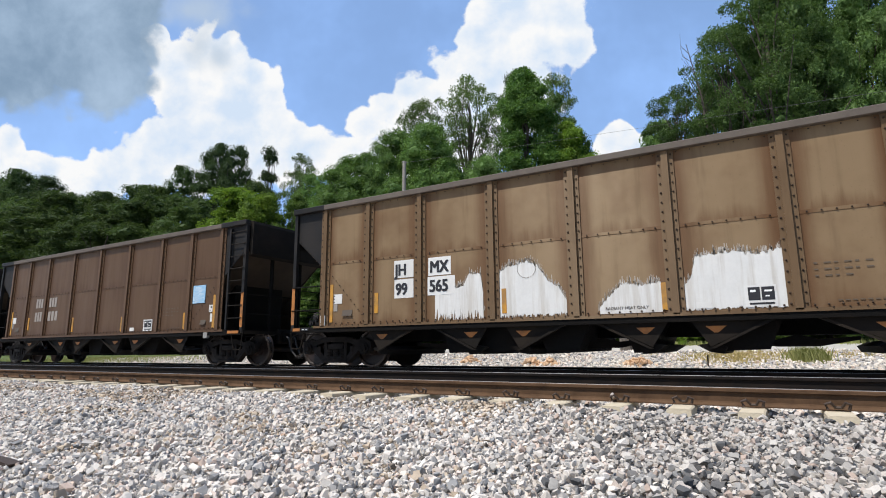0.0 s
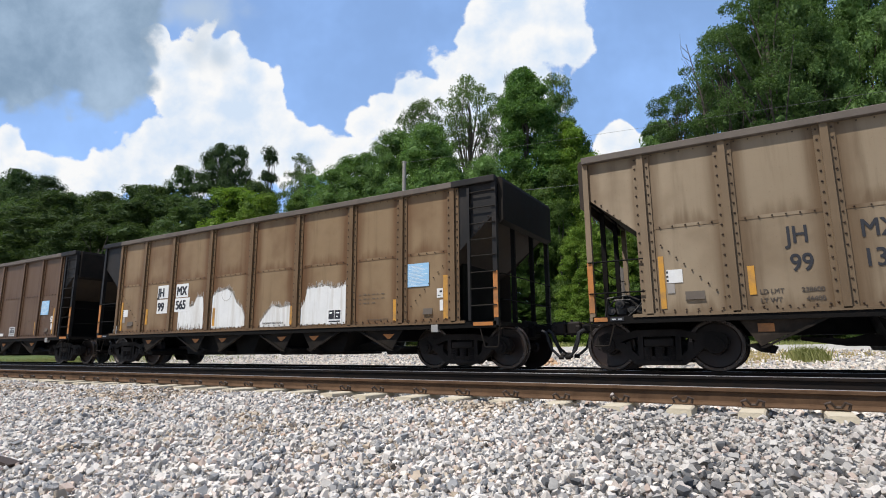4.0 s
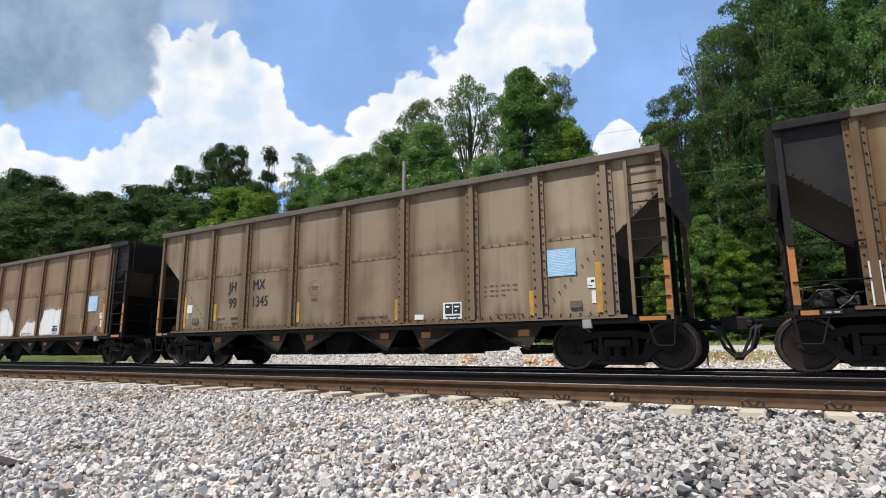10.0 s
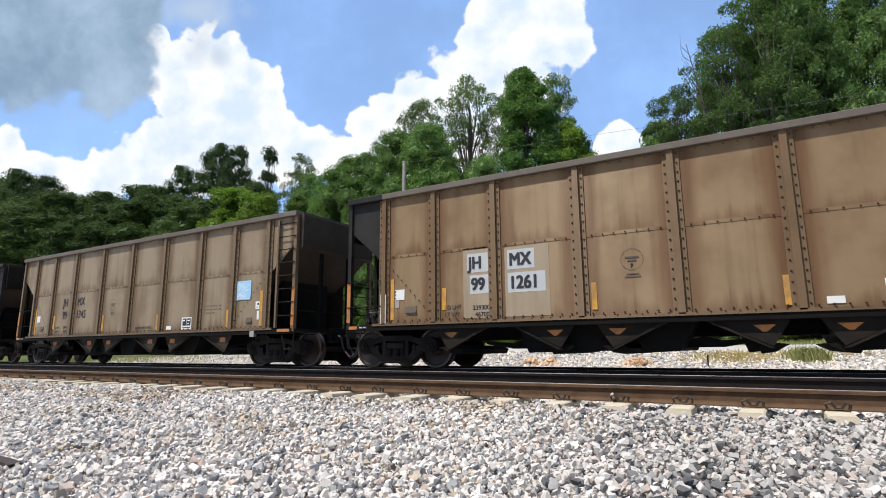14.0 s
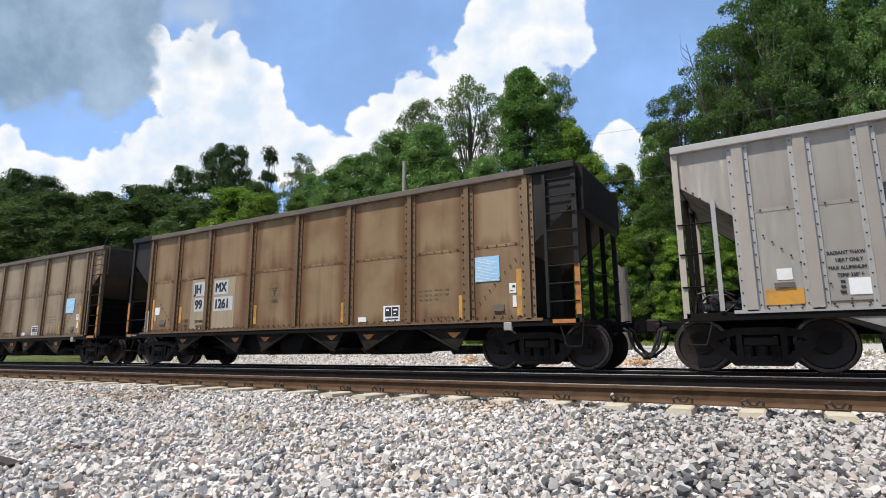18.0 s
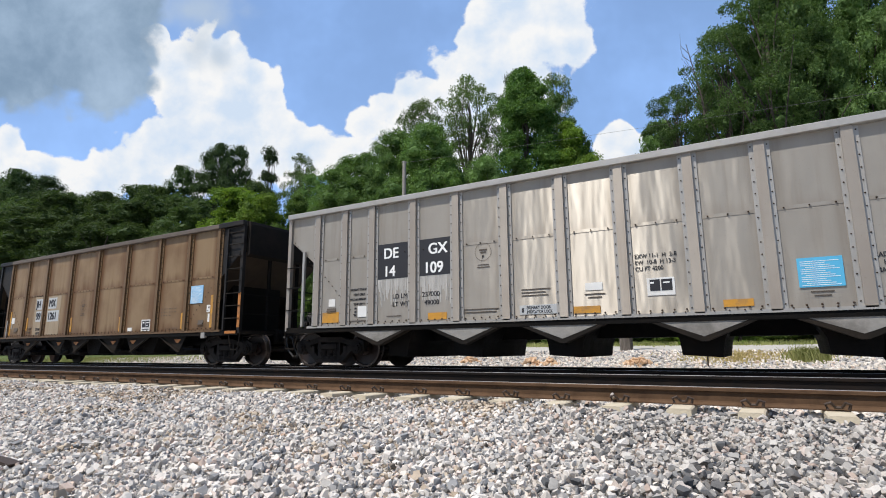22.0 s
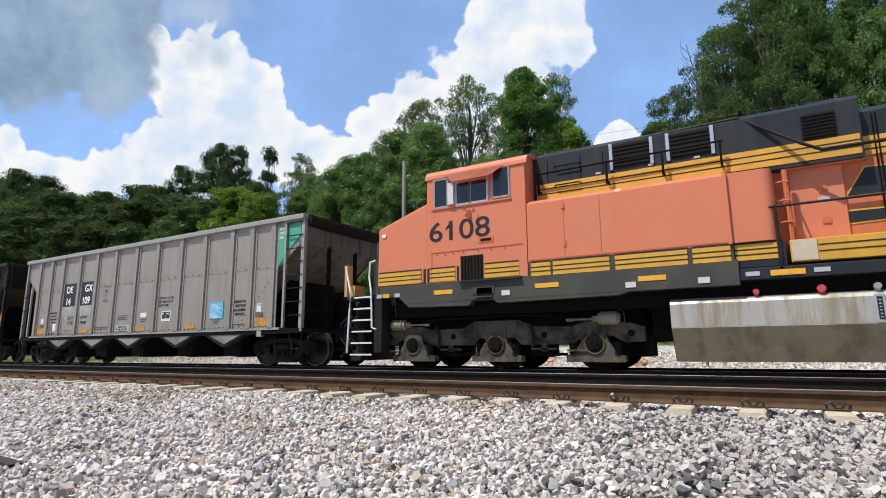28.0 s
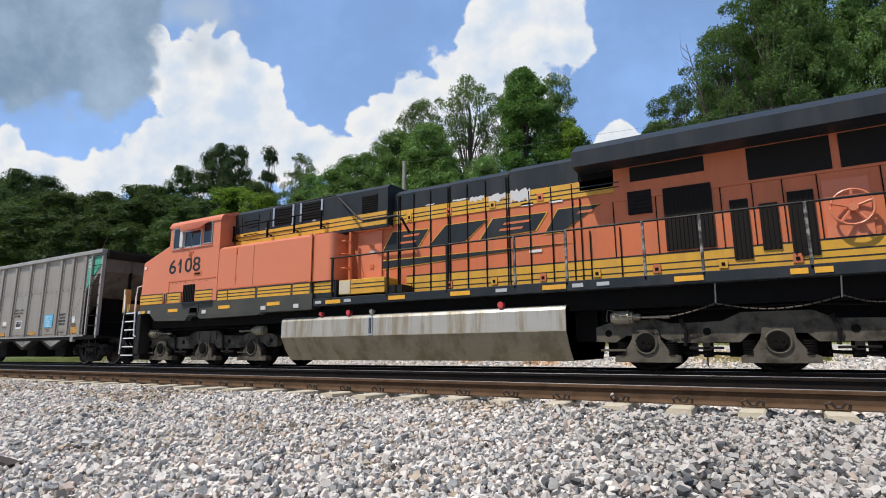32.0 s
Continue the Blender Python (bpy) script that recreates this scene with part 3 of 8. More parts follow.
TIES += [(0.50 - 0.675 * k + TIE_SHIFT.uniform(-0.03, 0.03), TIE_SHIFT.uniform(-0.03, 0.03), TIE_SHIFT.uniform(-0.006, 0.006), TIE_SHIFT.uniform(-1.5, 1.5)) for k in range(1, 62)]


def make_ballast():
    rng = np.random.default_rng(11)
    rows = []
    for layer, (pitch, lift) in enumerate(((0.037, -0.026), (0.041, 0.006))):
        xs, ys = np.meshgrid(np.arange(-17.5, 2.6, pitch), np.arange(1.75, 6.62, pitch))
        x, y = xs.ravel() + rng.uniform(-0.5, 0.5, xs.size) * pitch, ys.ravel() + rng.uniform(-0.5, 0.5, xs.size) * pitch
        keep = (x > -2.5 * y - 1.0) & (x < 0.30 * y + 0.7)
        x, y = x[keep], y[keep]
        z = np.array([ground_height(a, b) for a, b in zip(x, y)]) + lift + rng.uniform(-0.024, 0.024, len(x))
        z += 0.015 * np.sin(x * 1.7 + 1.3 * np.sin(y * 2.1)) + 0.01 * np.sin(y * 4.0 + x)
        z = np.where(y > 5.75, z - 0.055, z)
        z = np.where(y > 6.42, z - 0.06, z)
        near = np.min(np.abs(x[:, None] - np.array([t[0] for t in TIES])[None]), 1)
        clear = ~((y > 5.90) & (near < 0.165))
        if layer:
            clear &= rng.random(len(x)) < 0.72
        x, y, z = x[clear], y[clear], z[clear]
        size = np.clip(rng.lognormal(math.log(0.042), 0.34, len(x)), 0.021, 0.085)
        rows.append(np.stack([x, y, z, size], 1))
    shapes = stone_shapes(30, 0)
    stones = np.concatenate(rows)
    # stones to the right get the palette that carries the lens falloff
    darkened = stones[:, 0] + 0.32 * stones[:, 1] + rng.normal(size=len(stones)) * 0.55 > 0.0
    drift = np.array([noise.noise((a * 0.55, b * 0.9, 3.0)) + 0.6 * noise.noise((a * 1.7, b * 1.7, 8.0)) for a, b in stones[:, :2]])
    tanned = ~darkened & (drift + 0.16 * (stones[:, 1] - 4.6) + 0.35 * rng.normal(size=len(stones)) > 0.42)
    scatter("ballast", stones[tanned], shapes, M_STONE_TAN, "rust-tinted limestone ballast near the ties", 7)
    scatter("ballast", stones[~darkened & ~tanned], shapes, M_STONE, "pale grey crushed limestone ballast beside the track")
    scatter("ballast", stones[darkened], shapes, M_STONE_DARK, "darker grey crushed limestone ballast beside the track", 4)
    rows = []
    small = stone_shapes(6, 2)
    n = 16000
    x, y = rng.uniform(-34, 5, n), rng.uniform(14.8, 19.6, n)
    keep = (x > -2.4 * y) & (x < 0.3 * y)
    x, y = x[keep], y[keep]
    z = np.array([ground_height(a, b) for a, b in zip(x, y)]) + 0.01
    scatter("ballast", np.stack([x, y, z, rng.uniform(0.05, 0.13, len(x))], 1), small, M_STONE, "pale ballast spread on the bank behind the track", 5)
    n = 22000
    x, y = rng.uniform(-15, 3.5, n), rng.uniform(6.62, 10.6, n)
    z = np.full(n, -0.27) + rng.uniform(-0.02, 0.02, n)
    scatter("ballast", np.stack([x, y, z, rng.uniform(0.05, 0.09, n)], 1), small, M_STONE, "pale ballast between the rails", 6)


make_ballast()

RAIL = [(-0.075, -0.186), (0.075, -0.186), (0.075, -0.175), (0.018, -0.155), (0.010, -0.140), (0.010, -0.055), (0.018, -0.045), (0.036, -0.038),
        (0.036, -0.010), (0.030, -0.002), (0.018, -0.001), (-0.018, -0.001), (-0.030, -0.002), (-0.036, -0.010), (-0.036, -0.038), (-0.018, -0.045),
        (-0.010, -0.055), (-0.010, -0.140), (-0.018, -0.155), (-0.075, -0.175)]


def make_rail(y, z, label, body=M_RAIL):
    rail = empty("rail", label, "rail", "rails", pose(0, y, z))
    bm = bmesh.new()
    sweep_x(bm, RAIL, -260, 120)
    part("rail_body", bm, body, rail)
    bm = bmesh.new()
    sweep_x(bm, [(-0.022, -0.004), (0.022, -0.004), (0.020, 0.0015), (-0.020, 0.0015)], -260, 120)
    part("running_surface", bm, M_RAIL_TOP, rail, "bright worn running surface")


make_rail(6.65, 0.0, "rusty steel rail with a bright worn head on concrete ties")
make_rail(8.16, 0.05, "blackened steel rail with a bright head across the near track", M_RAIL_BLACK)
# these two rails are coloured black for the shadow of the train
make_rail(TRACK_Y - 0.755, 0.0, "dark steel rail under the passing train", M_RAIL_BLACK)
make_rail(TRACK_Y + 0.755, 0.0, "dark steel rail under the passing train", M_RAIL_BLACK)


def make_tie():
    tie = empty("railroad_tie", "cream concrete tie sunk in ballast under rusty rails", "railroad tie", "ties of the near track")
    bm = bmesh.new()
    outline = [(-0.13, -0.36), (0.13, -0.36), (0.115, -0.202), (0.10, -0.19), (-0.10, -0.19), (-0.115, -0.202)]
    prism(bm, outline, -1.30, 1.30)
    for v in bm.verts:
        if v.co.z > -0.25:
            v.co.y *= 0.985
    part("sleeper_block", bm, M_CONCRETE, tie)
    for side in (-1, 1):
        for end in (-1, 1):
            bm = bmesh.new()
            y = -0.75 * 1.0 + side * 0.115 if end < 0 else 0.76 + side * 0.115
            pts = [(-0.085, y, -0.17), (-0.10, y + side * 0.01, -0.125), (-0.06, y + side * 0.02, -0.105), (-0.02, y - side * 0.015, -0.155), (0.03, y - side * 0.015, -0.155),
                   (0.06, y + side * 0.02, -0.105), (0.10, y + side * 0.01, -0.120), (0.085, y, -0.17)]
            tube(bm, pts, 0.015, 6)
            part("rail_clip", bm, M_CLIP, tie, "rusty spring clip")
    return tie


first_tie = make_tie()
first_tie.matrix_basis = pose(TIES[0][0], NEAR_Y, 0)
for x, dy, dz, turn in TIES[1:]:
    copy_thing(first_tie, pose(x, NEAR_Y + dy, dz, 0, 0, turn))
# ---- rolling stock ----
HALF = 7.365
WHEEL_R = 0.457
WHEELSETS = []
VEHICLES = []


def wheel_mesh():
    bm = bmesh.new()
    for s in (-1, 1):
        y = 0.755 * s
        prof = [(0.06, y + s * 0.10), (0.15, y + s * 0.09), (0.17, y + s * 0.02), (0.38, y + s * 0.035), (0.40, y + s * 0.065), (0.450, y + s * 0.065), (0.457, y + s * 0.05),
                (0.462, y - s * 0.035), (0.485, y - s * 0.045), (0.485, y - s * 0.07), (0.38, y - s * 0.07), (0.15, y - s * 0.03), (0.10, y - s * 0.06)]
        lathe(bm, prof, 30)
    lathe(bm, [(0.085, -0.75), (0.085, 0.75)], 10)
    lathe(bm, [(0.075, -1.08), (0.075, -0.80)], 10)
    lathe(bm, [(0.075, 0.80), (0.075, 1.08)], 10)
    return finish("wheelset", bm, M_WHEEL)


def rim_mesh():
    bm = bmesh.new()
    lathe(bm, [(0.40, -0.825), (0.452, -0.825), (0.4585, -0.81), (0.4625, -0.73), (0.45, -0.73), (0.40, -0.815), (0.40, -0.825)], 30, False)
    return finish("rim", bm, M_TREAD)


WHEEL_MESH = wheel_mesh()
RIM_MESH = rim_mesh()


def wheelset(parent, x, radius=WHEEL_R):
    ob = new("wheelset", WHEEL_MESH)
    ob.parent = parent
    ob.matrix_basis = pose(x, 0, radius)
    rim = new("rim", RIM_MESH)
    rim.parent = ob
    tagged(rim, "bright worn wheel rim")
    WHEELSETS.append((ob, x, radius))
    return ob


def side_frame_mesh():
    """Cast truck side frame: top compression member, sloping arms, deep spring seat with coil nest, journal ends."""
    bm = bmesh.new()
    top = [(-1.12, 0.48), (-1.10, 0.62), (-0.90, 0.70), (-0.66, 0.66), (-0.36, 0.74), (0.36, 0.74), (0.66, 0.66), (0.90, 0.70), (1.10, 0.62), (1.12, 0.48)]
    arch = [(0.76, 0.48), (0.56, 0.56), (0.34, 0.62), (-0.34, 0.62), (-0.56, 0.56), (-0.76, 0.48)]
    prism(bm, (top + arch)[::-1], -1.13, -0.95)
    prism(bm, [(-0.84, 0.50), (-0.62, 0.52), (-0.36, 0.27), (0.36, 0.27), (0.62, 0.52), (0.84, 0.50), (0.40, 0.11), (-0.40, 0.11)], -1.125, -0.95)
    for x in (-0.36, 0.28):
        box(bm, x, x + 0.09, -1.128, -0.96, 0.15, 0.70)
    for x in (-0.91, 0.91):
        box(bm, x - 0.19, x + 0.19, -1.12, -0.96, 0.38, 0.64, 0.02)
        disc(bm, x, 0.457, 0.14, -1.17, -1.0, 16, 0.15)
        disc(bm, x, 0.457, 0.09, -1.205, -1.17, 12)
        for k in range(3):
            a = 2 * math.pi * k / 3 + 0.5
            disc(bm, x + 0.055 * math.cos(a), 0.457 + 0.055 * math.sin(a), 0.018, -1.222, -1.2, 6)
    # plate added to keep the window dark; bolster end, spring seat lip, coil nest
    box(bm, -0.31, 0.31, -0.95, -0.92, 0.14, 0.52)
    box(bm, -0.25, 0.25, -1.14, -0.9, 0.44, 0.58, 0.015)
    box(bm, -0.38, 0.38, -1.15, -1.12, 0.12, 0.19, 0.01)
    for x in (-0.21, 0.0, 0.21):
        for k in range(7):
            disc_z(bm, x, -1.06, 0.19 + 0.036 * k, 0.092, 0.026, 12)
    for x in (-0.52, 0.52):
        prism(bm, [(x - 0.05, 0.30), (x + 0.05, 0.30), (x + 0.04, 0.52), (x - 0.04, 0.52)], -1.135, -1.12)
    return finish("side_frame", bm, M_CAST)


def disc_z(bm, x, y, z, r, h, sides=10):
    a = [bm.verts.new((x + r * math.cos(t), y + r * math.sin(t), z)) for t in (2 * math.pi * k / sides for k in range(sides))]
    b = [bm.verts.new((v.co.x, v.co.y, z + h)) for v in a]
    bm.faces.new(a[::-1])
    bm.faces.new(b)
    for k in range(sides):
        bm.faces.new((a[k], a[(k + 1) % sides], b[(k + 1) % sides], b[k]))


SIDE_FRAME = side_frame_mesh()


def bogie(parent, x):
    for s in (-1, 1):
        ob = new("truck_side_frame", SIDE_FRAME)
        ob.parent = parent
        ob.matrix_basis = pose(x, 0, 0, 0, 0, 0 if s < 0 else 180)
        tagged(ob, "grimy cast steel truck side frame with shade in its colour")
    part_box("bolster", (x - 0.2, x + 0.2, -1.05, 1.05, 0.45, 0.68), M_GRIME_SHADE, parent)
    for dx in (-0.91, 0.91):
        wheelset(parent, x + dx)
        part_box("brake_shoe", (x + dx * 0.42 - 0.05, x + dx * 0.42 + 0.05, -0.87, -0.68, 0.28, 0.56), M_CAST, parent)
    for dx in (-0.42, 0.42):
        part_box("brake_beam", (x + dx - 0.05, x + dx + 0.05, -0.9, 0.9, 0.36, 0.46), M_GRIME_SHADE, parent)


def coupler(parent, x, sign, low=0.86):
    """Knuckle coupler, draft pocket, uncoupling lever and air hoses at one end; sign points outwards."""
    bm = bmesh.new()
    xs = sorted((x - sign * 0.35, x + sign * 0.22))
    box(bm, xs[0], xs[1], -0.22, 0.22, 0.66, 0.96, 0.02)
    box(bm, *sorted((x + sign * 0.15, x + sign * 0.62)), -0.11, 0.11, 0.74, 0.92, 0.03)
    part("draft_gear", bm, M_GRIME_SHADE, parent)
    bm = bmesh.new()
    box(bm, *sorted((x + sign * 0.60, x + sign * 0.90)), -0.17, 0.05, 0.70, 0.98, 0.04)
    box(bm, *sorted((x + sign * 0.74, x + sign * 0.96)), 0.03, 0.17, 0.70, 0.98, 0.04)
    box(bm, *sorted((x + sign * 0.60, x + sign * 0.72)), -0.20, 0.18, 0.76, 0.90, 0.03)
    part("knuckle", bm, M_CAST, parent, "rusty cast coupler knuckle")
    for y0, low_end, start in ((-0.38, 0.22, 0.56), (-0.22, 0.27, 0.64), (0.25, 0.24, 0.52)):
        bm = bmesh.new()
        pts = [(x + sign * (start - 0.10), y0, 0.80), (x + sign * start, y0, 0.74), (x + sign * (start + 0.03), y0, 0.60), (x + sign * (start + 0.10), y0 + 0.02, low_end + 0.18),
               (x + sign * 0.80, y0 + 0.04, low_end + 0.04), (x + sign * 0.905, y0 + 0.05, low_end)]
        tube(bm, pts, 0.030, 7)
        hose = part("air_hose", bm, M_RUBBER, parent)
        bm = bmesh.new()
        lathe_x(bm, *sorted((x + sign * 0.80, x + sign * 0.895)), y0 + 0.05, low_end + 0.015, 0.045, 8)
        part("glad_hand", bm, M_CAST, hose, "cast hose coupling")
    part_box("striker", (*sorted((x - sign * 0.02, x + sign * 0.10)), -0.34, 0.34, 0.62, 1.02), M_UNDER, parent, "", 0.02)
    bm = bmesh.new()
    disc_z(bm, x + sign * 0.84, 0.0, 0.66, 0.035, 0.36, 8)
    part("knuckle_pin", bm, M_CAST, parent)
    bm = bmesh.new()
    tube(bm, [(x + sign * 0.02, -1.45, 0.62), (x + sign * 0.02, -1.45, 0.80), (x + sign * 0.06, -0.6, 0.84), (x + sign * 0.55, -0.15, 0.95)], 0.014, 5)
    part("cut_lever", bm, M_GRIME_SHADE, parent)


def rivet_row(bm, x0, z0, x1, z1, y, step=0.17, r=0.016):
    """Round-headed rivets along a line."""
    n = max(1, round(math.hypot(x1 - x0, z1 - z0) / step))
    for k in range(n + 1):
        x, z = x0 + (x1 - x0) * k / n, z0 + (z1 - z0) * k / n
        rings = [[bm.verts.new((x + q * r * math.cos(a), y - h * r, z + q * r * math.sin(a))) for a in (math.pi * j / 3 for j in range(6))] for q, h in ((1.05, 0.0), (0.85, 0.75), (0.4, 1.15))]
        for lo, hi in zip(rings, rings[1:]):
            for j in range(6):
                bm.faces.new((lo[j], lo[(j + 1) % 6], hi[(j + 1) % 6], hi[j]))
        bm.faces.new(rings[-1])


def panel_part(name, outline, mat, parent, y=-1.53, bulge=0.0, label=""):
    """A thin wall sheet, slightly domed outwards."""
    bm = bmesh.new()
    if bulge and len(outline) == 4:
        (x0, z0), (x1, _), (_, z1), _ = outline
        nx, nz = 6, 6
        grid = [[bm.verts.new((x0 + (x1 - x0) * i / nx, y - bulge * math.sin(math.pi * i / nx) * math.sin(math.pi * j / nz) if 0 < i < nx and 0 < j < nz else y, z0 + (z1 - z0) * j / nz)) for i in range(nx + 1)] for j in range(nz + 1)]
        for j in range(nz):
            for i in range(nx):
                bm.faces.new((grid[j][i], grid[j][i + 1], grid[j + 1][i + 1], grid[j + 1][i]))
        rim = [grid[0][i] for i in range(nx + 1)] + [grid[j][nx] for j in range(1, nz + 1)] + [grid[nz][i] for i in range(nx - 1, -1, -1)] + [grid[j][0] for j in range(nz - 1, 0, -1)]
        back = [bm.verts.new((v.co.x, y + 0.02, v.co.z)) for v in rim]
        for k in range(len(rim)):
            n = (k + 1) % len(rim)
            bm.faces.new((rim[n], rim[k], back[k], back[n]))
        bm.faces.new(back)
        return part(name, bm, mat, parent, label)
    prism(bm, outline, y, y + 0.02)
    return part(name, bm, mat, parent, label)


BROWN_RIBS = [-6.30, -4.96, -3.50, -1.73, 0.0, 1.73, 3.50, 4.97, 6.32]
STEEL_RIBS = [-6.33, -5.45, -4.62, -3.46, -2.36, -1.22, -0.03, 1.11, 2.30, 3.41, 4.60, 5.42, 6.26]


def hopper(name, label, centre, paint, ribs, top, seam, ends=("paint", "black"), steel=False):
    """Open coal hopper: ribbed sides, sloped end sheets, hopper bottoms, two trucks, ladders and couplers."""
    car = empty(name, label, "train car", "coal cars of the train")
    wall, trim = PAINT[paint], TRIM[paint]
    chord = M_CHORD_STEEL if steel else M_CHORD
    ink = M_FADED_INK
    sill_z, under = 0.98, 0.85
    fl = 0.09 if not steel else 0.075
    rw = 0.055 if not steel else 0.08
    # side sheets, bay by bay
    for a, b in zip(ribs, ribs[1:]):
        panel_part("side_panel", [(a, sill_z), (b, sill_z), (b, seam), (a, seam)], wall, car, bulge=0.004)
        panel_part("side_panel", [(a, seam), (b, seam), (b, top - 0.1), (a, top - 0.1)], wall, car, bulge=0.004)
        part_box("lap_seam", (a + rw + fl, b - rw - fl, -1.5365, -1.528, seam - 0.03, seam + 0.03), wall, car)
    for side, kind in ((-1, ends[0]), (1, ends[1])):
        r = ribs[0] if side < 0 else ribs[-1]
        mat = {"paint": wall, "black": M_BLACK, "green": wall}[kind]
        pts = [(r, seam - 0.15), (side * (HALF - 0.08), 3.2), (side * (HALF - 0.08), top - 0.1), (r, top - 0.1)]
        panel_part("end_side_panel", pts if side > 0 else pts[::-1], mat, car, label="black end panel" if kind == "black" else "")
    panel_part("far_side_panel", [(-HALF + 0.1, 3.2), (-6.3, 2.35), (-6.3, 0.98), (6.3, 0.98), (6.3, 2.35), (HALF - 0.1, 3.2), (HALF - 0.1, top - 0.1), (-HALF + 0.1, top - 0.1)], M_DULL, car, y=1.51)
    # ribs with riveted flanges
    for r in ribs:
        bm = bmesh.new()
        prism(bm, [(r - rw, sill_z), (r + rw, sill_z), (r + rw, top - 0.1), (r - rw, top - 0.1)], -1.60, -1.535)
        part("rib", bm, trim, car)
        for s in (-1, 1):
            bm = bmesh.new()
            x0, x1 = sorted((r + s * rw, r + s * (rw + fl)))
            box(bm, x0, x1, -1.552, -1.532, sill_z, top - 0.12)
            part("rib_flange", bm, trim if not steel else M_CHORD_STEEL, car)
    bm = bmesh.new()
    for r in ribs:
        for s in (-1, 1):
            rivet_row(bm, r + s * (rw + fl * 0.55), sill_z + 0.1, r + s * (rw + fl * 0.55), top - 0.2, -1.552, 0.17 if not steel else 0.2, 0.018 if not steel else 0.013)
    for a, b in zip(ribs, ribs[1:]):
        rivet_row(bm, a + 0.25, seam, b - 0.25, seam, -1.545, 0.2 if not steel else 0.36, 0.015)
        rivet_row(bm, a + 0.22, sill_z + 0.03, b - 0.22, sill_z + 0.03, -1.6, 0.2, 0.014)
        rivet_row(bm, a + 0.2, sill_z + 0.07, b - 0.2, sill_z + 0.08, -1.545, 0.19, 0.018)
        if not steel:
            rivet_row(bm, a + 0.2, top - 0.16, b - 0.2, top - 0.17, -1.545, 0.22, 0.013)
    for s in (-1, 1):
        edge = abs(ribs[0]) - 0.25
        rivet_row(bm, s * edge, 2.2, s * (edge - 1.05), 1.12, -1.548, 0.16, 0.016)
        rivet_row(bm, s * (HALF - 0.2), 3.17, s * (edge + 0.45), 2.52, -1.536, 0.16, 0.016)
    tagged(part("rivets", bm, M_RIVET, car), "rows of dark rivets", kind="stuff")
    # top chord all round
    for y0, y1 in ((-1.64, -1.49), (1.49, 1.64)):
        bm = bmesh.new()
        box(bm, -HALF, HALF, y0, y1, top - 0.13, top, 0.012)
        part("top_chord", bm, chord, car)
    for s in (-1, 1):
        bm = bmesh.new()
        x0, x1 = sorted((s * (HALF - 0.12), s * (HALF + 0.002)))
        box(bm, x0, x1, -1.488, 1.488, top - 0.12, top - 0.004, 0.01)
        part("end_chord", bm, M_BLACK if ends[0 if s < 0 else 1] == "black" else chord, car)
        if ends[0 if s < 0 else 1] == "black":
            bm = bmesh.new()
            x0, x1 = sorted((s * (abs(ribs[0]) + 0.02), s * (HALF + 0.004)))
            box(bm, x0, x1, -1.645, -1.50, top - 0.134, top + 0.003, 0.012)
            part("chord_cap", bm, M_BLACK, car, "black end of the top chord")
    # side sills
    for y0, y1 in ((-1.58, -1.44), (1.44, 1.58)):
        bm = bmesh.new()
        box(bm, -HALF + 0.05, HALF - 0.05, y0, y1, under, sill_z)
        part("side_sill", bm, M_GRIME_SHADE, car)
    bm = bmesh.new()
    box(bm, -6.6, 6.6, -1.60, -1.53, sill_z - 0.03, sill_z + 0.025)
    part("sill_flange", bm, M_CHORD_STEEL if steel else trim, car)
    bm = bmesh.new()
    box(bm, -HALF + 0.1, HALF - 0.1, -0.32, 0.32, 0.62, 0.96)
    part("centre_sill", bm, M_GRIME_SHADE, car)
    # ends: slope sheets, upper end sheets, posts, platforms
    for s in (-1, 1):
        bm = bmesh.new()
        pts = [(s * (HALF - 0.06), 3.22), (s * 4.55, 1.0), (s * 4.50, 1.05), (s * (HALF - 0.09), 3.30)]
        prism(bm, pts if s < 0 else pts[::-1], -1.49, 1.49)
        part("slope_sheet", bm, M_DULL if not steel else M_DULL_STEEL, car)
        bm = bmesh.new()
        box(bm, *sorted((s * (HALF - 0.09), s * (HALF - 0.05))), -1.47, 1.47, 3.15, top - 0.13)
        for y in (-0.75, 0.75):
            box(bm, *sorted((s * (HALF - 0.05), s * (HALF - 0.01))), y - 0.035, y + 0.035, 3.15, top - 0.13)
        # Dark colour stands for shade; tan ends carry the body's paint.
        part("end_sheet", bm, M_GRIME_SHADE if ends[0 if s < 0 else 1] == "black" else M_DULL_STEEL if steel else M_DULL, car)
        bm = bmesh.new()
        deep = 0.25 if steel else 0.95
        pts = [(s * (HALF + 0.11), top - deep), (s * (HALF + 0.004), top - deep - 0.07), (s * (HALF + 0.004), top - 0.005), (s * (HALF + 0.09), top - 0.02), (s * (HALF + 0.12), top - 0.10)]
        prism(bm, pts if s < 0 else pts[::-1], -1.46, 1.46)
        # Cap is coloured dark in place of the shade on it.
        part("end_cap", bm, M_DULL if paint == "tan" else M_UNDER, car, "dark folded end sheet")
        bm = bmesh.new()
        tube(bm, [(s * 7.38, -1.555, 0.90), (s * 7.34, -1.56, 0.48), (s * 7.30, -1.56, 0.455), (s * 7.07, -1.56, 0.455), (s * 7.04, -1.56, 0.48), (s * 6.93, -1.555, 0.86)], 0.014, 6)
        part("sill_step", bm, M_UNDER, car, "thin steel stirrup step")
        for y in (-1.53, 1.53):
            pm = {"paint": trim, "black": M_BLACK, "green": M_CHORD_STEEL}[ends[0 if s < 0 else 1]]
            bm = bmesh.new()
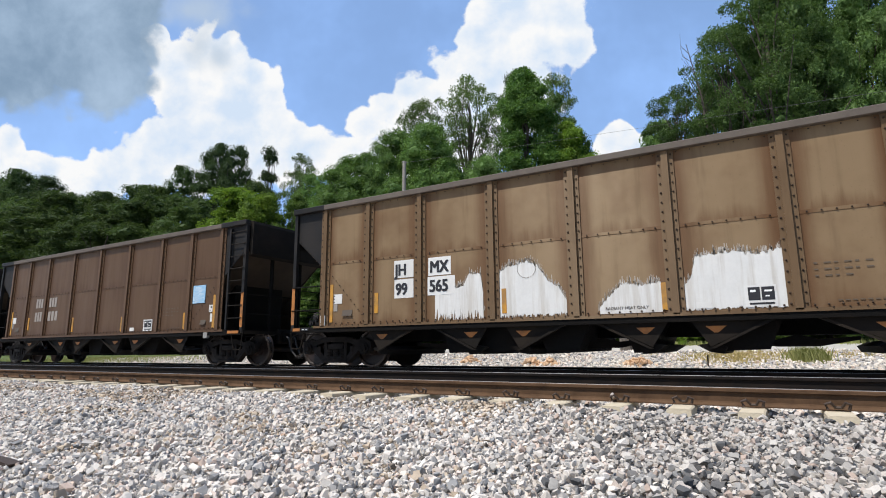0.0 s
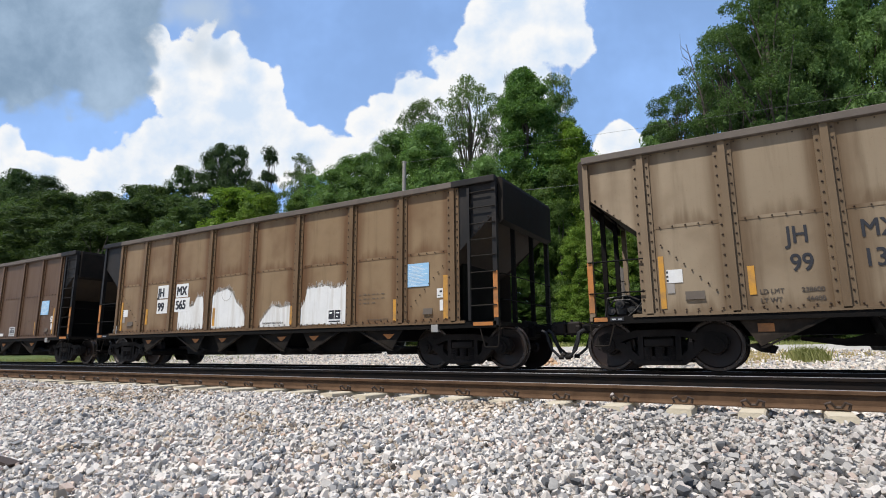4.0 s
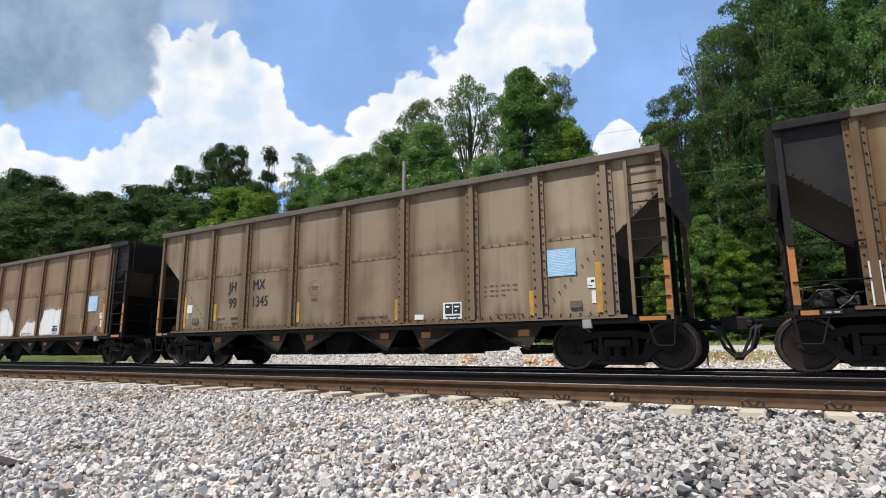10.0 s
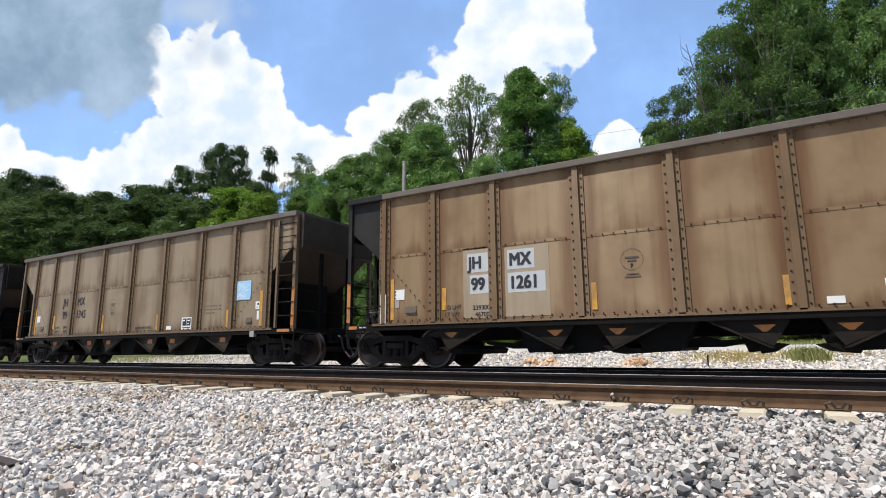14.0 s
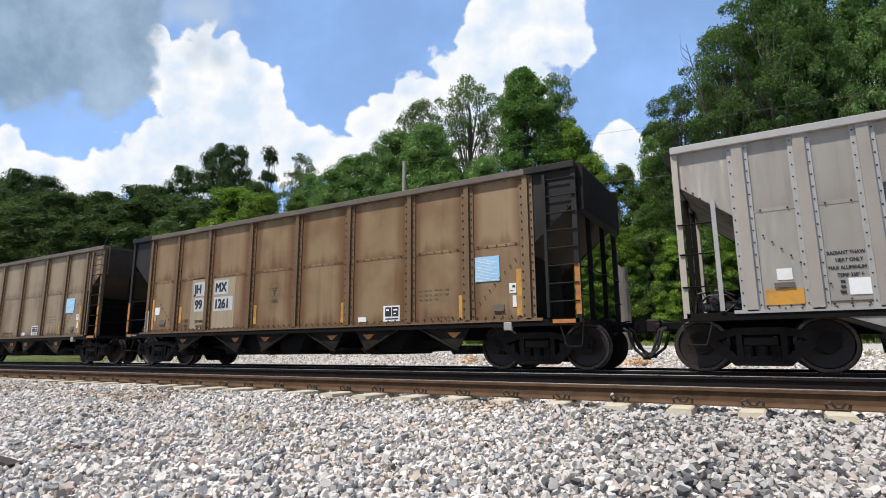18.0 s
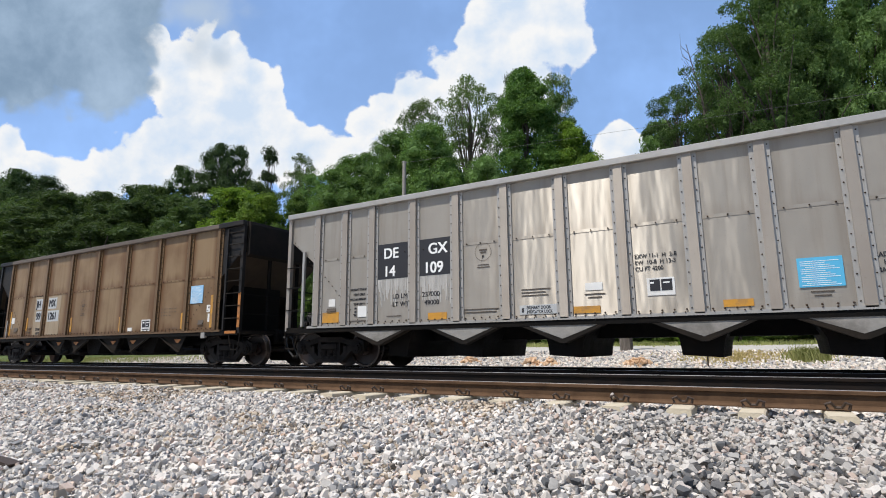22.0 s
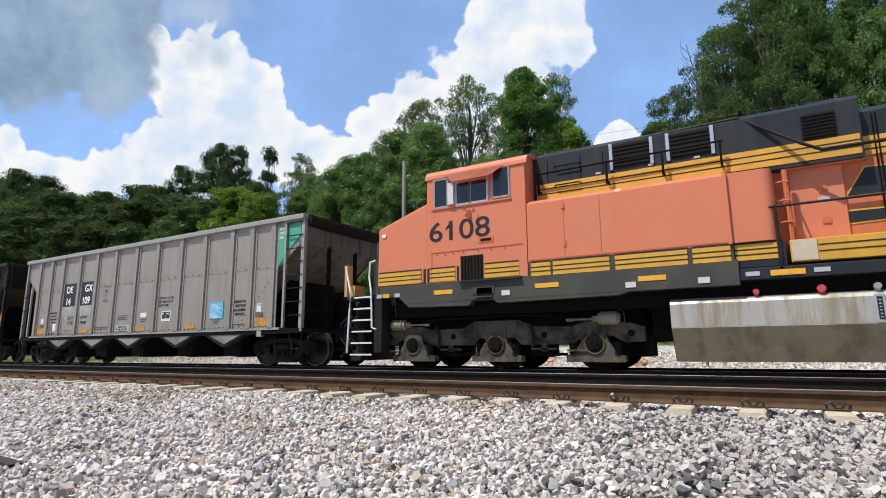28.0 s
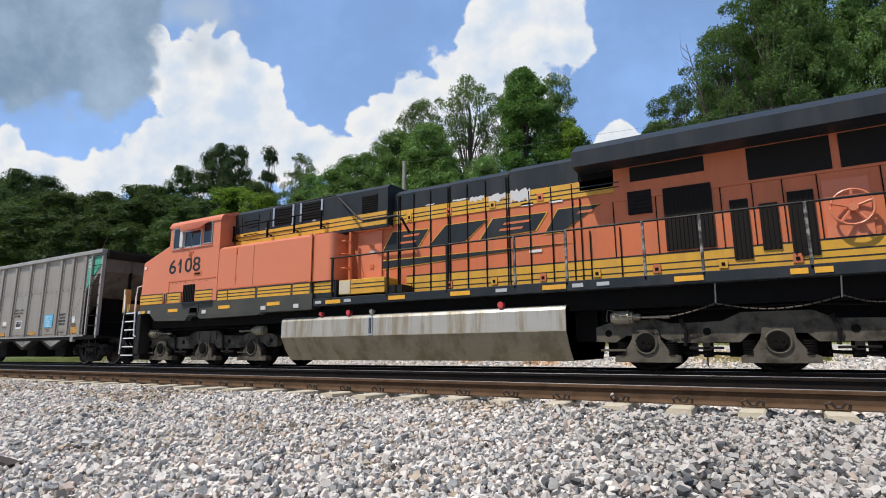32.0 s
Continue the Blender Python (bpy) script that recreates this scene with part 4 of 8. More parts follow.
            box(bm, *sorted((s * (HALF - 0.10), s * HALF)), y - 0.05, y + 0.05, 0.90, top - 0.13)
            part("corner_post", bm, pm, car)
        for y in (-0.55, 0.55):
            bm = bmesh.new()
            pts = [(s * (HALF - 0.12), 0.95), (s * (HALF - 0.03), 0.95), (s * (HALF - 0.03), 3.2), (s * (HALF - 0.12), 3.2)]
            prism(bm, pts if s > 0 else pts[::-1], y - 0.035, y + 0.035)
            part("end_post", bm, M_GRIME_SHADE, car)
        bm = bmesh.new()
        box(bm, *sorted((s * (abs(ribs[0]) - 0.05), s * (HALF + 0.03))), -1.56, 1.56, 0.88, 0.965)
        part("end_platform", bm, M_UNDER, car)
        bm = bmesh.new()
        for z in (1.42, 1.95):
            tube(bm, [(s * (HALF - 0.02), -1.45, z), (s * (HALF + 0.05), -1.45, z), (s * (HALF + 0.05), 1.45, z), (s * (HALF - 0.02), 1.45, z)], 0.013, 5)
        part("end_handrail", bm, M_GRIME_SHADE, car)
    # bulkhead stays between slope sheet and centre sill
    for s in (-1, 1):
        bm = bmesh.new()
        pts = [(s * 5.3, 0.96), (s * 6.2, 0.96), (s * 6.2, 2.35), (s * 5.3, 1.6)]
        prism(bm, pts if s > 0 else pts[::-1], -0.9, 0.9)
        part("bolster_web", bm, M_GRIME_SHADE, car)
    # ladder on the +x end, grab irons on the -x end
    lm = {"paint": trim, "black": M_BLACK, "green": M_CHORD_STEEL}[ends[1]]
    bm = bmesh.new()
    box(bm, 6.70, 6.76, -1.62, -1.56, 1.0, top - 0.2)
    part("ladder_stile", bm, lm, car)
    for k in range(8):
        z = 1.30 + 0.345 * k
        bm = bmesh.new()
        tube(bm, [(6.71, -1.60, z), (HALF - 0.02, -1.60, z)], 0.014, 5)
        part("ladder_rung", bm, M_UNDER, car)
    if steel:
        bm = bmesh.new()
        box(bm, -6.80, -6.73, -1.62, -1.56, 1.0, 2.9)
        part("ladder_stile", bm, M_CHORD_STEEL, car)
        for z in (1.42, 1.98, 2.5):
            bm = bmesh.new()
            tube(bm, [(-HALF + 0.02, -1.60, z), (-6.74, -1.60, z)], 0.014, 5)
            part("grab_iron", bm, M_GRIME_SHADE, car)
    else:
        for z in (1.40, 1.98):
            bm = bmesh.new()
            tube(bm, [(-HALF + 0.02, -1.60, z), (-6.36, -1.60, z)], 0.014, 5)
            part("grab_iron", bm, M_GRIME_SHADE, car)
    # brake gear on the -x platform
    valve = part_box("brake_valve", (-7.02, -6.78, -1.12, -0.86, 1.02, 1.27), M_VALVE, car, "sooty brake valve with pipes", 0.025)
    for x, z, r in ((-7.06, 1.10, 0.075), (-6.90, 1.22, 0.085), (-6.70, 1.12, 0.07)):
        bm = bmesh.new()
        disc(bm, x, z, r, -1.20, -1.02, 12)
        disc(bm, x, z, r * 0.55, -1.23, -1.2, 8)
        part("valve_cap", bm, M_VALVE, valve)
    for pts in ([(-7.15, -1.1, 1.0), (-7.12, -1.16, 1.18), (-7.0, -1.16, 1.30), (-6.72, -1.14, 1.30), (-6.55, -1.1, 1.15), (-6.45, -1.0, 1.0)],
                [(-7.25, -0.9, 1.0), (-7.18, -0.95, 1.36), (-6.8, -0.95, 1.40), (-6.6, -0.9, 1.30)], [(-6.75, -1.2, 1.0), (-6.62, -1.22, 1.10), (-6.50, -1.2, 1.24), (-6.42, -1.1, 1.24)]):
        bm = bmesh.new()
        tube(bm, pts, 0.018, 6)
        part("brake_pipe", bm, M_VALVE, valve)
    part_box("retainer", (-6.66, -6.46, -1.08, -0.84, 1.04, 1.20), M_VALVE, valve, "", 0.02)
    bm = bmesh.new()
    lathe_x(bm, -7.0, -6.3, -0.3, 1.25, 0.2)
    part("air_reservoir", bm, M_GRIME_SHADE, car)
    # hopper bottoms
    pockets = [-4.68, -2.19, -1.22, 1.28, 2.2, 4.68] if not steel else [-4.44, -2.21, -0.09, 2.33, 4.47]
    for k, x in enumerate(pockets):
        lean = 1 if k % 2 == 0 else -1
        if steel:
            bm = bmesh.new()
            prism(bm, [(x - 0.95, 0.90), (x - 0.83, 0.90), (x, 0.60), (x + 0.83, 0.90), (x + 0.92, 0.90), (x + 0.05, 0.52), (x - 0.05, 0.52)], -1.575, -1.36)
            part("hopper_saddle", bm, M_UNDER, car, "grey V-shaped hopper saddle")
            bm = bmesh.new()
            prism(bm, [(x - 0.80, 0.90), (x, 0.60), (x + 0.80, 0.90)], -1.565, -1.53)
            part("saddle_web", bm, M_SADDLE, car, "dull grey hopper plate")
            bm = bmesh.new()
            lo, hi = (0.08, 0.62) if k == 0 else (-0.40, 0.28)
            prism(bm, [(x + lo - 0.03, 0.55), (x + lo, 0.29), (x + hi - 0.05, 0.25), (x + hi, 0.55), (x + hi + 0.15, 0.88), (x + lo - 0.2, 0.88)], -1.2, 1.2)
            part("hopper_door", bm, M_GRIME_SHADE, car)
            continue
        bm = bmesh.new()
        prism(bm, [(x - lean * 0.28, 0.86), (x, 0.43), (x + lean * 0.90, 0.86)][::lean], -1.475, -1.455)
        gusset = part("gusset_plate", bm, M_GUSSET if paint == "tan" else M_UNDER, car, "dark triangular gusset under the sill")
        bm = bmesh.new()
        prism(bm, [(x - lean * 0.02, 0.40), (x + lean * 0.05, 0.40), (x + lean * 0.98, 0.86), (x + lean * 0.88, 0.86)][::lean], -1.53, -1.455)
        part("hopper_strut", bm, M_UNDER, gusset)
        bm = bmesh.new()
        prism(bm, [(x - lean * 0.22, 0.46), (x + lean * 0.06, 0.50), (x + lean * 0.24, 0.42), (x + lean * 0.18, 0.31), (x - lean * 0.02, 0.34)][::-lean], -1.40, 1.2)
        part("hopper_door", bm, M_GRIME_SHADE, car)
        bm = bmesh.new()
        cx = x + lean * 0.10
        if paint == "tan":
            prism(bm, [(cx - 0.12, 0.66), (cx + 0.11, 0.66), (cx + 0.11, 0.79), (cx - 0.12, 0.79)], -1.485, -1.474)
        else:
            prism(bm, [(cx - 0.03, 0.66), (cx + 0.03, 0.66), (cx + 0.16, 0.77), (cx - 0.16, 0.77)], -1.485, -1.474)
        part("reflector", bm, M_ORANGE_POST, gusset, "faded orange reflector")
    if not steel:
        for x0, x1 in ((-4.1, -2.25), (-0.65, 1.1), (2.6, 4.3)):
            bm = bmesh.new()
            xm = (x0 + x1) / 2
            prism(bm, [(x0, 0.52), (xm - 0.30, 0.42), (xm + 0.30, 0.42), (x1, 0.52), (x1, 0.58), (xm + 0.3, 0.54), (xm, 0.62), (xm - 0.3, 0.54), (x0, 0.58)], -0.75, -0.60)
            part("operating_beam", bm, M_GRIME_SHADE, car)
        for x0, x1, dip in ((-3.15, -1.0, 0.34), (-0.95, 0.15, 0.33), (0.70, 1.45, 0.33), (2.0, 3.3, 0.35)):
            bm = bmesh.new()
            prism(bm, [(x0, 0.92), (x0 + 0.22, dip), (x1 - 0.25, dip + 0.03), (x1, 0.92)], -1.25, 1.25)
            part("hopper_chute", bm, M_GRIME_SHADE, car)
    # trucks, couplers
    bogie(car, -6.28)
    bogie(car, 6.28)
    coupler(car, -HALF, -1)
    coupler(car, HALF, 1)
    bm = bmesh.new()
    box(bm, 5.78, 5.95, -1.60, -1.5, 0.78, 0.94, 0.01)
    part("tag_reader_plate", bm, M_CHORD_STEEL, car, "pale metal tag under the sill")
    VEHICLES.append((car, centre))
    return car


def lathe_x(bm, x0, x1, y, z, r, sides=14):
    a = [bm.verts.new((x0, y + r * math.cos(t), z + r * math.sin(t))) for t in (2 * math.pi * k / sides for k in range(sides))]
    b = [bm.verts.new((x1, y + r * math.cos(t), z + r * math.sin(t))) for t in (2 * math.pi * k / sides for k in range(sides))]
    bm.faces.new(a)
    bm.faces.new(b[::-1])
    for k in range(sides):
        bm.faces.new((a[k], b[k], b[(k + 1) % sides], a[(k + 1) % sides]))


FACE = -1.5385  # decals stand just proud of the domed sheets


def plate(name, x0, x1, z0, z1, mat, parent, label="", lift=0.0):
    return part_box(name, (x0, x1, FACE - 0.004 - lift, FACE - lift + 0.02, z0, z1), mat, parent, label)


def ragged_patch(name, x0, x1, z0, z1, seed, parent, profile, drips):
    """White primer rolled on by hand: profile gives (way along, height), with a dry-brushed fringe of thin strokes."""
    rng = random.Random(seed)

    def height(k):
        (k0, h0), (k1, h1) = next(((a, b) for a, b in zip(profile, profile[1:]) if a[0] <= k <= b[0]))
        return z0 + (z1 - z0) * (h0 + (h1 - h0) * (k - k0) / (k1 - k0))

    bm = bmesh.new()
    n = 90
    xs = [x0 + (x1 - x0) * i / n for i in range(n + 1)]
    tops = [height(i / n) - 0.05 + 0.05 * noise.noise((i * 0.35, seed, 0)) + rng.uniform(-0.035, 0.0) for i in range(n + 1)]
    lows = [z0 + drips * max(0.0, 0.5 * noise.noise((i * 0.5, seed, 4)) + rng.uniform(-0.4, 0.7)) for i in range(n + 1)]
    prism(bm, list(zip(xs, lows)) + list(zip(xs, tops))[::-1], -1.5362, -1.52)
    bmesh.ops.triangulate(bm, faces=bm.faces[:])
    patch = part(name, bm, M_PRIMER, parent, "hand-rolled white primer patch")
    bm = bmesh.new()
    for _ in range(int(150 * (x1 - x0))):
        k = rng.random()
        x, w = x0 + (x1 - x0) * k + rng.uniform(-0.05, 0.05), rng.uniform(0.004, 0.013)
        t = height(min(1.0, max(0.0, (x - x0) / (x1 - x0)))) - 0.06
        up = rng.uniform(0.0, 0.15) ** 1.0 * rng.choice((0.4, 0.7, 1.0))
        if x < x0 or x > x1:
            t, up = rng.uniform(z0 + 0.1, t), rng.uniform(0.02, 0.12)
        box(bm, x, x + w, -1.5355, -1.52, t - 0.05, t + up)
    tagged(part("dry_fringe", bm, M_PRIMER_THIN, patch, "thin dry-brushed primer strokes"), kind="stuff")
    return patch


def ring_mark(parent, x, z, r=0.24, mat=None):
    bm = bmesh.new()
    n = 32
    for k in range(n):
        a, b = 2 * math.pi * k / n, 2 * math.pi * (k + 1) / n
        vs = [bm.verts.new((x + rr * math.cos(t), FACE - 0.004, z + rr * math.sin(t))) for rr, t in ((r, a), (r, b), (r - 0.007, b), (r - 0.007, a))]
        bm.faces.new(vs)
    part("round_stencil", bm, mat or M_FADED_INK, parent, "round black stencil")


def common_marks(car, tone=None, left_board=True):
    ink = tone or M_FAINT_INK
    board = part_box("blue_board", (5.14, 5.70, FACE - 0.012, FACE, 1.79, 2.31), M_BLUE, car, "light blue notice board with small white print")
    bars("print", [(5.17 + 0.07 * (k % 5 == 1), 5.66 - 0.06 * (k * 7 % 4), 1.815 + 0.031 * k, 0.008) for k in range(15)], M_WHITE_INK, board, FACE - 0.012)
    cots = plate("black_panel", 2.77, 3.22, 1.05, 1.40, M_WHITE, car, "black panel framed in white")
    for x0, x1 in ((2.82, 2.99), (3.01, 3.19)):
        part_box("panel_field", (x0, x1, FACE - 0.008, FACE - 0.002, 1.16, 1.37), M_INK, cots)
    bars("print", [(2.83, 3.18, 1.09, 0.04)], M_INK, cots, FACE - 0.005)
    bars("print", [(2.85, 2.93, 1.29, 0.05), (3.05, 3.16, 1.29, 0.04), (3.06, 3.12, 1.21, 0.03)], M_WHITE_INK, cots, FACE - 0.008)
    card = plate("white_card", -6.00, -5.74, 1.52, 1.75, M_WHITE, car, "small white card")
    bars("print", [(-6.00, -5.97, 1.54 + 0.075 * k, 0.05) for k in range(3)], M_INK, card, FACE - 0.004)
    plate("worn_card", -6.00, -5.88, 1.34, 1.51, M_PALE_FADE, car, "weathered pale card")
    holder = plate("card_holder", 5.55, 5.78, 1.20, 1.30, M_CHORD, car)
    part_box("holder_lip", (5.55, 5.78, FACE - 0.03, FACE, 1.17, 1.21), M_CHORD, holder)
    holder = plate("card_holder", -5.72, -5.42, 1.24, 1.36, M_CHORD, car)
    part_box("holder_lip", (-5.72, -5.42, FACE - 0.03, FACE, 1.22, 1.255), M_CHORD, holder)
    plate("white_tag", 5.97, 6.05, 1.24, 1.47, M_WHITE, car)
    tag = plate("white_tag", 5.90, 6.05, 1.52, 1.72, M_WHITE, car)
    bars("print", [(5.97, 6.03, 1.63, 0.06), (5.92, 5.99, 1.56, 0.02)], M_INK, tag, FACE - 0.004)
    plate("white_tag", 2.04, 2.27, 1.06, 1.17, M_WHITE, car)
    for x0, x1, z0, z1 in ((-6.12, -6.03, 1.08, 2.0), (-4.76, -4.66, 1.25, 1.72), (-1.54, -1.44, 1.12, 1.62), (1.50, 1.61, 1.06, 1.54), (4.74, 4.86, 1.05, 1.54), (6.06, 6.17, 1.06, 2.0)):
        plate("reflective_stripe", x0, x1, z0, z1, M_ORANGE_TAPE, car, "worn orange-yellow reflective stripe")
    part_box("reflective_stripe", (HALF - 0.098, HALF + 0.002, -1.586, -1.578, 1.05, 2.0), M_ORANGE_POST, car, "worn orange reflective stripe on the corner post")
    part_box("reflective_stripe", (-HALF - 0.002, -HALF + 0.098, -1.586, -1.578, 1.05, 1.98), M_ORANGE_POST, car, "worn orange reflective stripe on the corner post")
    part_box("reflective_stripe", (6.80, 7.24, -1.592, -1.578, 0.89, 0.962), M_ORANGE_POST, car)
    part_box("reflective_stripe", (-7.29, -7.05, -1.592, -1.578, 0.89, 0.962), M_ORANGE_POST, car)
    placard = part_box("placard", (-7.0, -6.76, -1.592, -1.578, 0.895, 0.96), M_INK, car, "small black placard on the platform edge")
    bars("print", [(-6.97, -6.90, 0.915, 0.03), (-6.86, -6.79, 0.915, 0.03)], M_PALE_PATCH, placard, -1.592)
    bars("stencil", [(3.75 + 0.13 * k, 3.80 + 0.13 * k + 0.04 * (k % 2), 1.68 - 0.10 * r, 0.03) for r in range(3) for k in range(6 - 2 * (r == 2))], ink, car, FACE - 0.001)
    bars("stencil", [(4.0 + 0.09 * k, 4.06 + 0.09 * k, 1.10, 0.02) for k in range(7)], ink, car, FACE - 0.001)


def brown_marks(car, number, ink=None, patches=False):
    """Reporting marks and capacity stencils on a brown car."""
    ink = ink or M_INK
    lettering("reporting_mark", "JH", -4.18, 2.04, 0.39, ink, car, FACE - 0.002, 0.005, 0.82)
    lettering("reporting_mark", "MX", -3.22, 2.04, 0.39, ink, car, FACE - 0.002, 0.005, 0.82)
    lettering("car_number", "99", -4.16, 1.59, 0.39, ink, car, FACE - 0.002, 0.005, 0.82)
    lettering("car_number", number, -3.24, 1.59, 0.39, ink, car, FACE - 0.002, 0.005, 0.82)


def build_cars():
    """From the head of what is seen: two dark brown cars, the patched one, the tan one, the relettered one, the aluminium one."""
    q = hopper("coal_hopper", "dark brown steel coal hopper with faded marks", -56.07, "red", BROWN_RIBS, 4.03, 2.52, ("black", "black"))
    common_marks(q)
    brown_marks(q, "277", M_FADED_INK)
    p = hopper("coal_hopper", "dark brown steel coal hopper with pale faded lettering", -39.65, "red", BROWN_RIBS, 4.03, 2.52, ("black", "black"))
    common_marks(p)
    for x0, x1, z0, z1 in ((-4.26, -3.70, 2.06, 2.40), (-3.28, -2.70, 2.06, 2.40), (-4.26, -3.70, 1.56, 1.90), (-3.28, -2.55, 1.56, 1.90)):
        for k in range(3):
            w = (x1 - x0) / 3
            plate("faded_lettering", x0 + k * w, x0 + k * w + w * 0.7, z0, z1, M_PALE_FADE, p)
    a = hopper("coal_hopper", "brown steel coal hopper with white primer patches", -23.08, "brown", BROWN_RIBS, 4.03, 2.52, ("black", "black"))
    common_marks(a)
    for x0, x1, z0, z1 in ((-4.21, -3.68, 2.02, 2.42), (-3.29, -2.72, 2.01, 2.41), (-4.20, -3.68, 1.56, 1.985), (-3.31, -2.62, 1.58, 1.985)):
        plate("white_patch", x0, x1, z0, z1, M_WHITE, a, "white patch behind the lettering", -0.003)
    lettering("reporting_mark", "JH", -4.18, 2.08, 0.36, M_INK, a, FACE - 0.006, 0.013, 0.88)
    lettering("reporting_mark", "MX", -3.25, 2.08, 0.36, M_INK, a, FACE - 0.006, 0.013, 0.88)
    lettering("car_number", "99", -4.16, 1.64, 0.36, M_INK, a, FACE - 0.006, 0.013, 0.88)
    lettering("car_number", "565", -3.26, 1.66, 0.36, M_INK, a, FACE - 0.006, 0.013, 0.88)
    ragged_patch("primer_patch", -3.12, -1.96, 1.03, 2.08, 3, a, [(0, 0.62), (0.3, 0.7), (0.6, 0.72), (0.72, 0.97), (0.95, 0.95), (1, 0.6)], 0.34)
    ragged_patch("primer_patch", -1.58, -0.20, 1.03, 2.20, 5, a, [(0, 0.82), (0.1, 0.93), (0.45, 1.0), (0.6, 0.9), (0.75, 0.64), (0.9, 0.52), (1, 0.3)], 0.10)
    ragged_patch("primer_patch", 0.42, 1.50, 1.03, 1.66, 8, a, [(0, 0.3), (0.15, 0.6), (0.4, 0.97), (0.7, 0.88), (1, 0.95)], 0.0)
    ragged_patch("primer_patch", 1.88, 3.44, 1.03, 2.06, 10, a, [(0, 0.5), (0.07, 0.6), (0.13, 0.95), (0.5, 1.0), (0.7, 0.92), (1, 1.0)], 0.05)
    ring_mark(a, -0.99, 2.0, 0.2, M_FAINT_INK)
    lettering("stencil", "RADIANT HEAT ONLY", 0.52, 1.10, 0.075, M_FADED_INK, a, FACE - 0.003, 0.0)
    plate("white_stripe", -6.37, -6.23, 1.0, 1.25, M_WHITE, a, lift=0.05)
    b = hopper("coal_hopper", "grey-tan steel coal hopper with stencilled black marks", -6.505, "tan", BROWN_RIBS, 4.03, 2.52, ("paint", "paint"))
    common_marks(b)
    brown_marks(b, "1345")
    ring_mark(b, -0.95, 1.95, 0.2, M_FAINT_INK)
    bars("stencil", [(-1.08, -0.84, 1.68, 0.03), (-1.04, -0.88, 1.63, 0.025), (-1.07, -0.83, 1.97, 0.04), (-1.03, -0.87, 1.91, 0.04)], M_FAINT_INK, b, FACE - 0.001)
    lettering("stencil", "RADIANT HEAT ONLY", 0.42, 1.13, 0.085, M_FADED_INK, b, FACE - 0.002, 0.002)
    for word, x, z in (("LD LMT", -4.62, 1.26), ("238600", -4.05, 1.26), ("LT WT", -4.62, 1.12), ("46400", -4.0, 1.12)):
        lettering("capacity_stencil", word, x, z, 0.10, M_FADED_INK, b, FACE - 0.002, 0.002)
    c = hopper("coal_hopper", "brown steel coal hopper with grey-backed black marks", 9.97, "brown", BROWN_RIBS, 4.03, 2.52, ("black", "black"))
    common_marks(c)
    for x0, x1, z0, z1 in ((-4.14, -3.64, 2.00, 2.40), (-3.22, -2.64, 2.00, 2.40), (-4.08, -3.62, 1.55, 1.94), (-3.22, -2.42, 1.53, 1.93)):
        plate("pale_patch", x0, x1, z0, z1, M_PALE_PATCH, c, "pale grey patch behind the lettering", -0.003)
    plate("pale_patch", -4.24, -3.60, 1.05, 2.52, M_BUFF, c, lift=-0.006)
    plate("pale_patch", -3.28, -2.34, 1.05, 2.46, M_BUFF, c, lift=-0.006)
    lettering("reporting_mark", "JH", -4.11, 2.08, 0.36, M_INK, c, FACE - 0.006, 0.013, 0.88)
    lettering("reporting_mark", "MX", -3.18, 2.08, 0.36, M_INK, c, FACE - 0.006, 0.013, 0.88)
    lettering("car_number", "99", -4.05, 1.63, 0.36, M_INK, c, FACE - 0.006, 0.013, 0.88)
    lettering("car_number", "1261", -3.19, 1.61, 0.36, M_INK, c, FACE - 0.006, 0.013, 0.88)
    ring_mark(c, -0.78, 2.0, 0.2)
    bars("stencil", [(-0.90, -0.66, 2.02, 0.04), (-0.86, -0.70, 1.96, 0.04), (-0.89, -0.67, 1.72, 0.025), (-0.92, -0.64, 1.67, 0.025)], M_FADED_INK, c, FACE - 0.001)
    lettering("stencil", "F", -0.81, 1.85, 0.10, M_INK, c, FACE - 0.002, 0.004)
    lettering("capacity_stencil", "LD LMT", -4.70, 1.26, 0.12, M_FADED_INK, c, FACE - 0.002, 0.002)
    lettering("capacity_stencil", "LT WT", -4.70, 1.11, 0.12, M_FADED_INK, c, FACE - 0.002, 0.002)
    lettering("capacity_stencil", "239300", -4.02, 1.22, 0.13, M_INK, c, FACE - 0.002, 0.002)
    lettering("capacity_stencil", "46700", -3.97, 1.08, 0.13, M_INK, c, FACE - 0.002, 0.002)
    plate("white_stripe", -6.375, -6.225, 1.0, 1.66, M_WHITE, c, lift=0.05)
    build_steel()


M_PALE_FADE = flat("faded_pale_lettering", (0.30, 0.27, 0.24), 0.7)
M_PALE_PATCH = flat("pale_grey_patch", (0.43, 0.445, 0.45), 0.6)
M_STREAK = flat("thin_pale_runs", (0.50, 0.485, 0.455), 0.6)
M_PRIMER = material("brushed_white_primer", (0.70, 0.70, 0.68), 0.7, vary=0.12, scale=3.0, dirt=(0.46, 0.42, 0.36), dirt_amount=0.55, streak=7.0, bump=0.1)
M_PRIMER_THIN = material("thin_dry_primer", (0.48, 0.455, 0.42), 0.75, vary=0.25, scale=9.0, dirt=(0.25, 0.20, 0.14), dirt_amount=0.7, streak=12.0)
M_BUFF = material("buff_overpaint", (0.31, 0.245, 0.165), 0.6, vary=0.1, scale=2.0, dirt=(0.24, 0.175, 0.11), dirt_amount=0.5, streak=4.0)


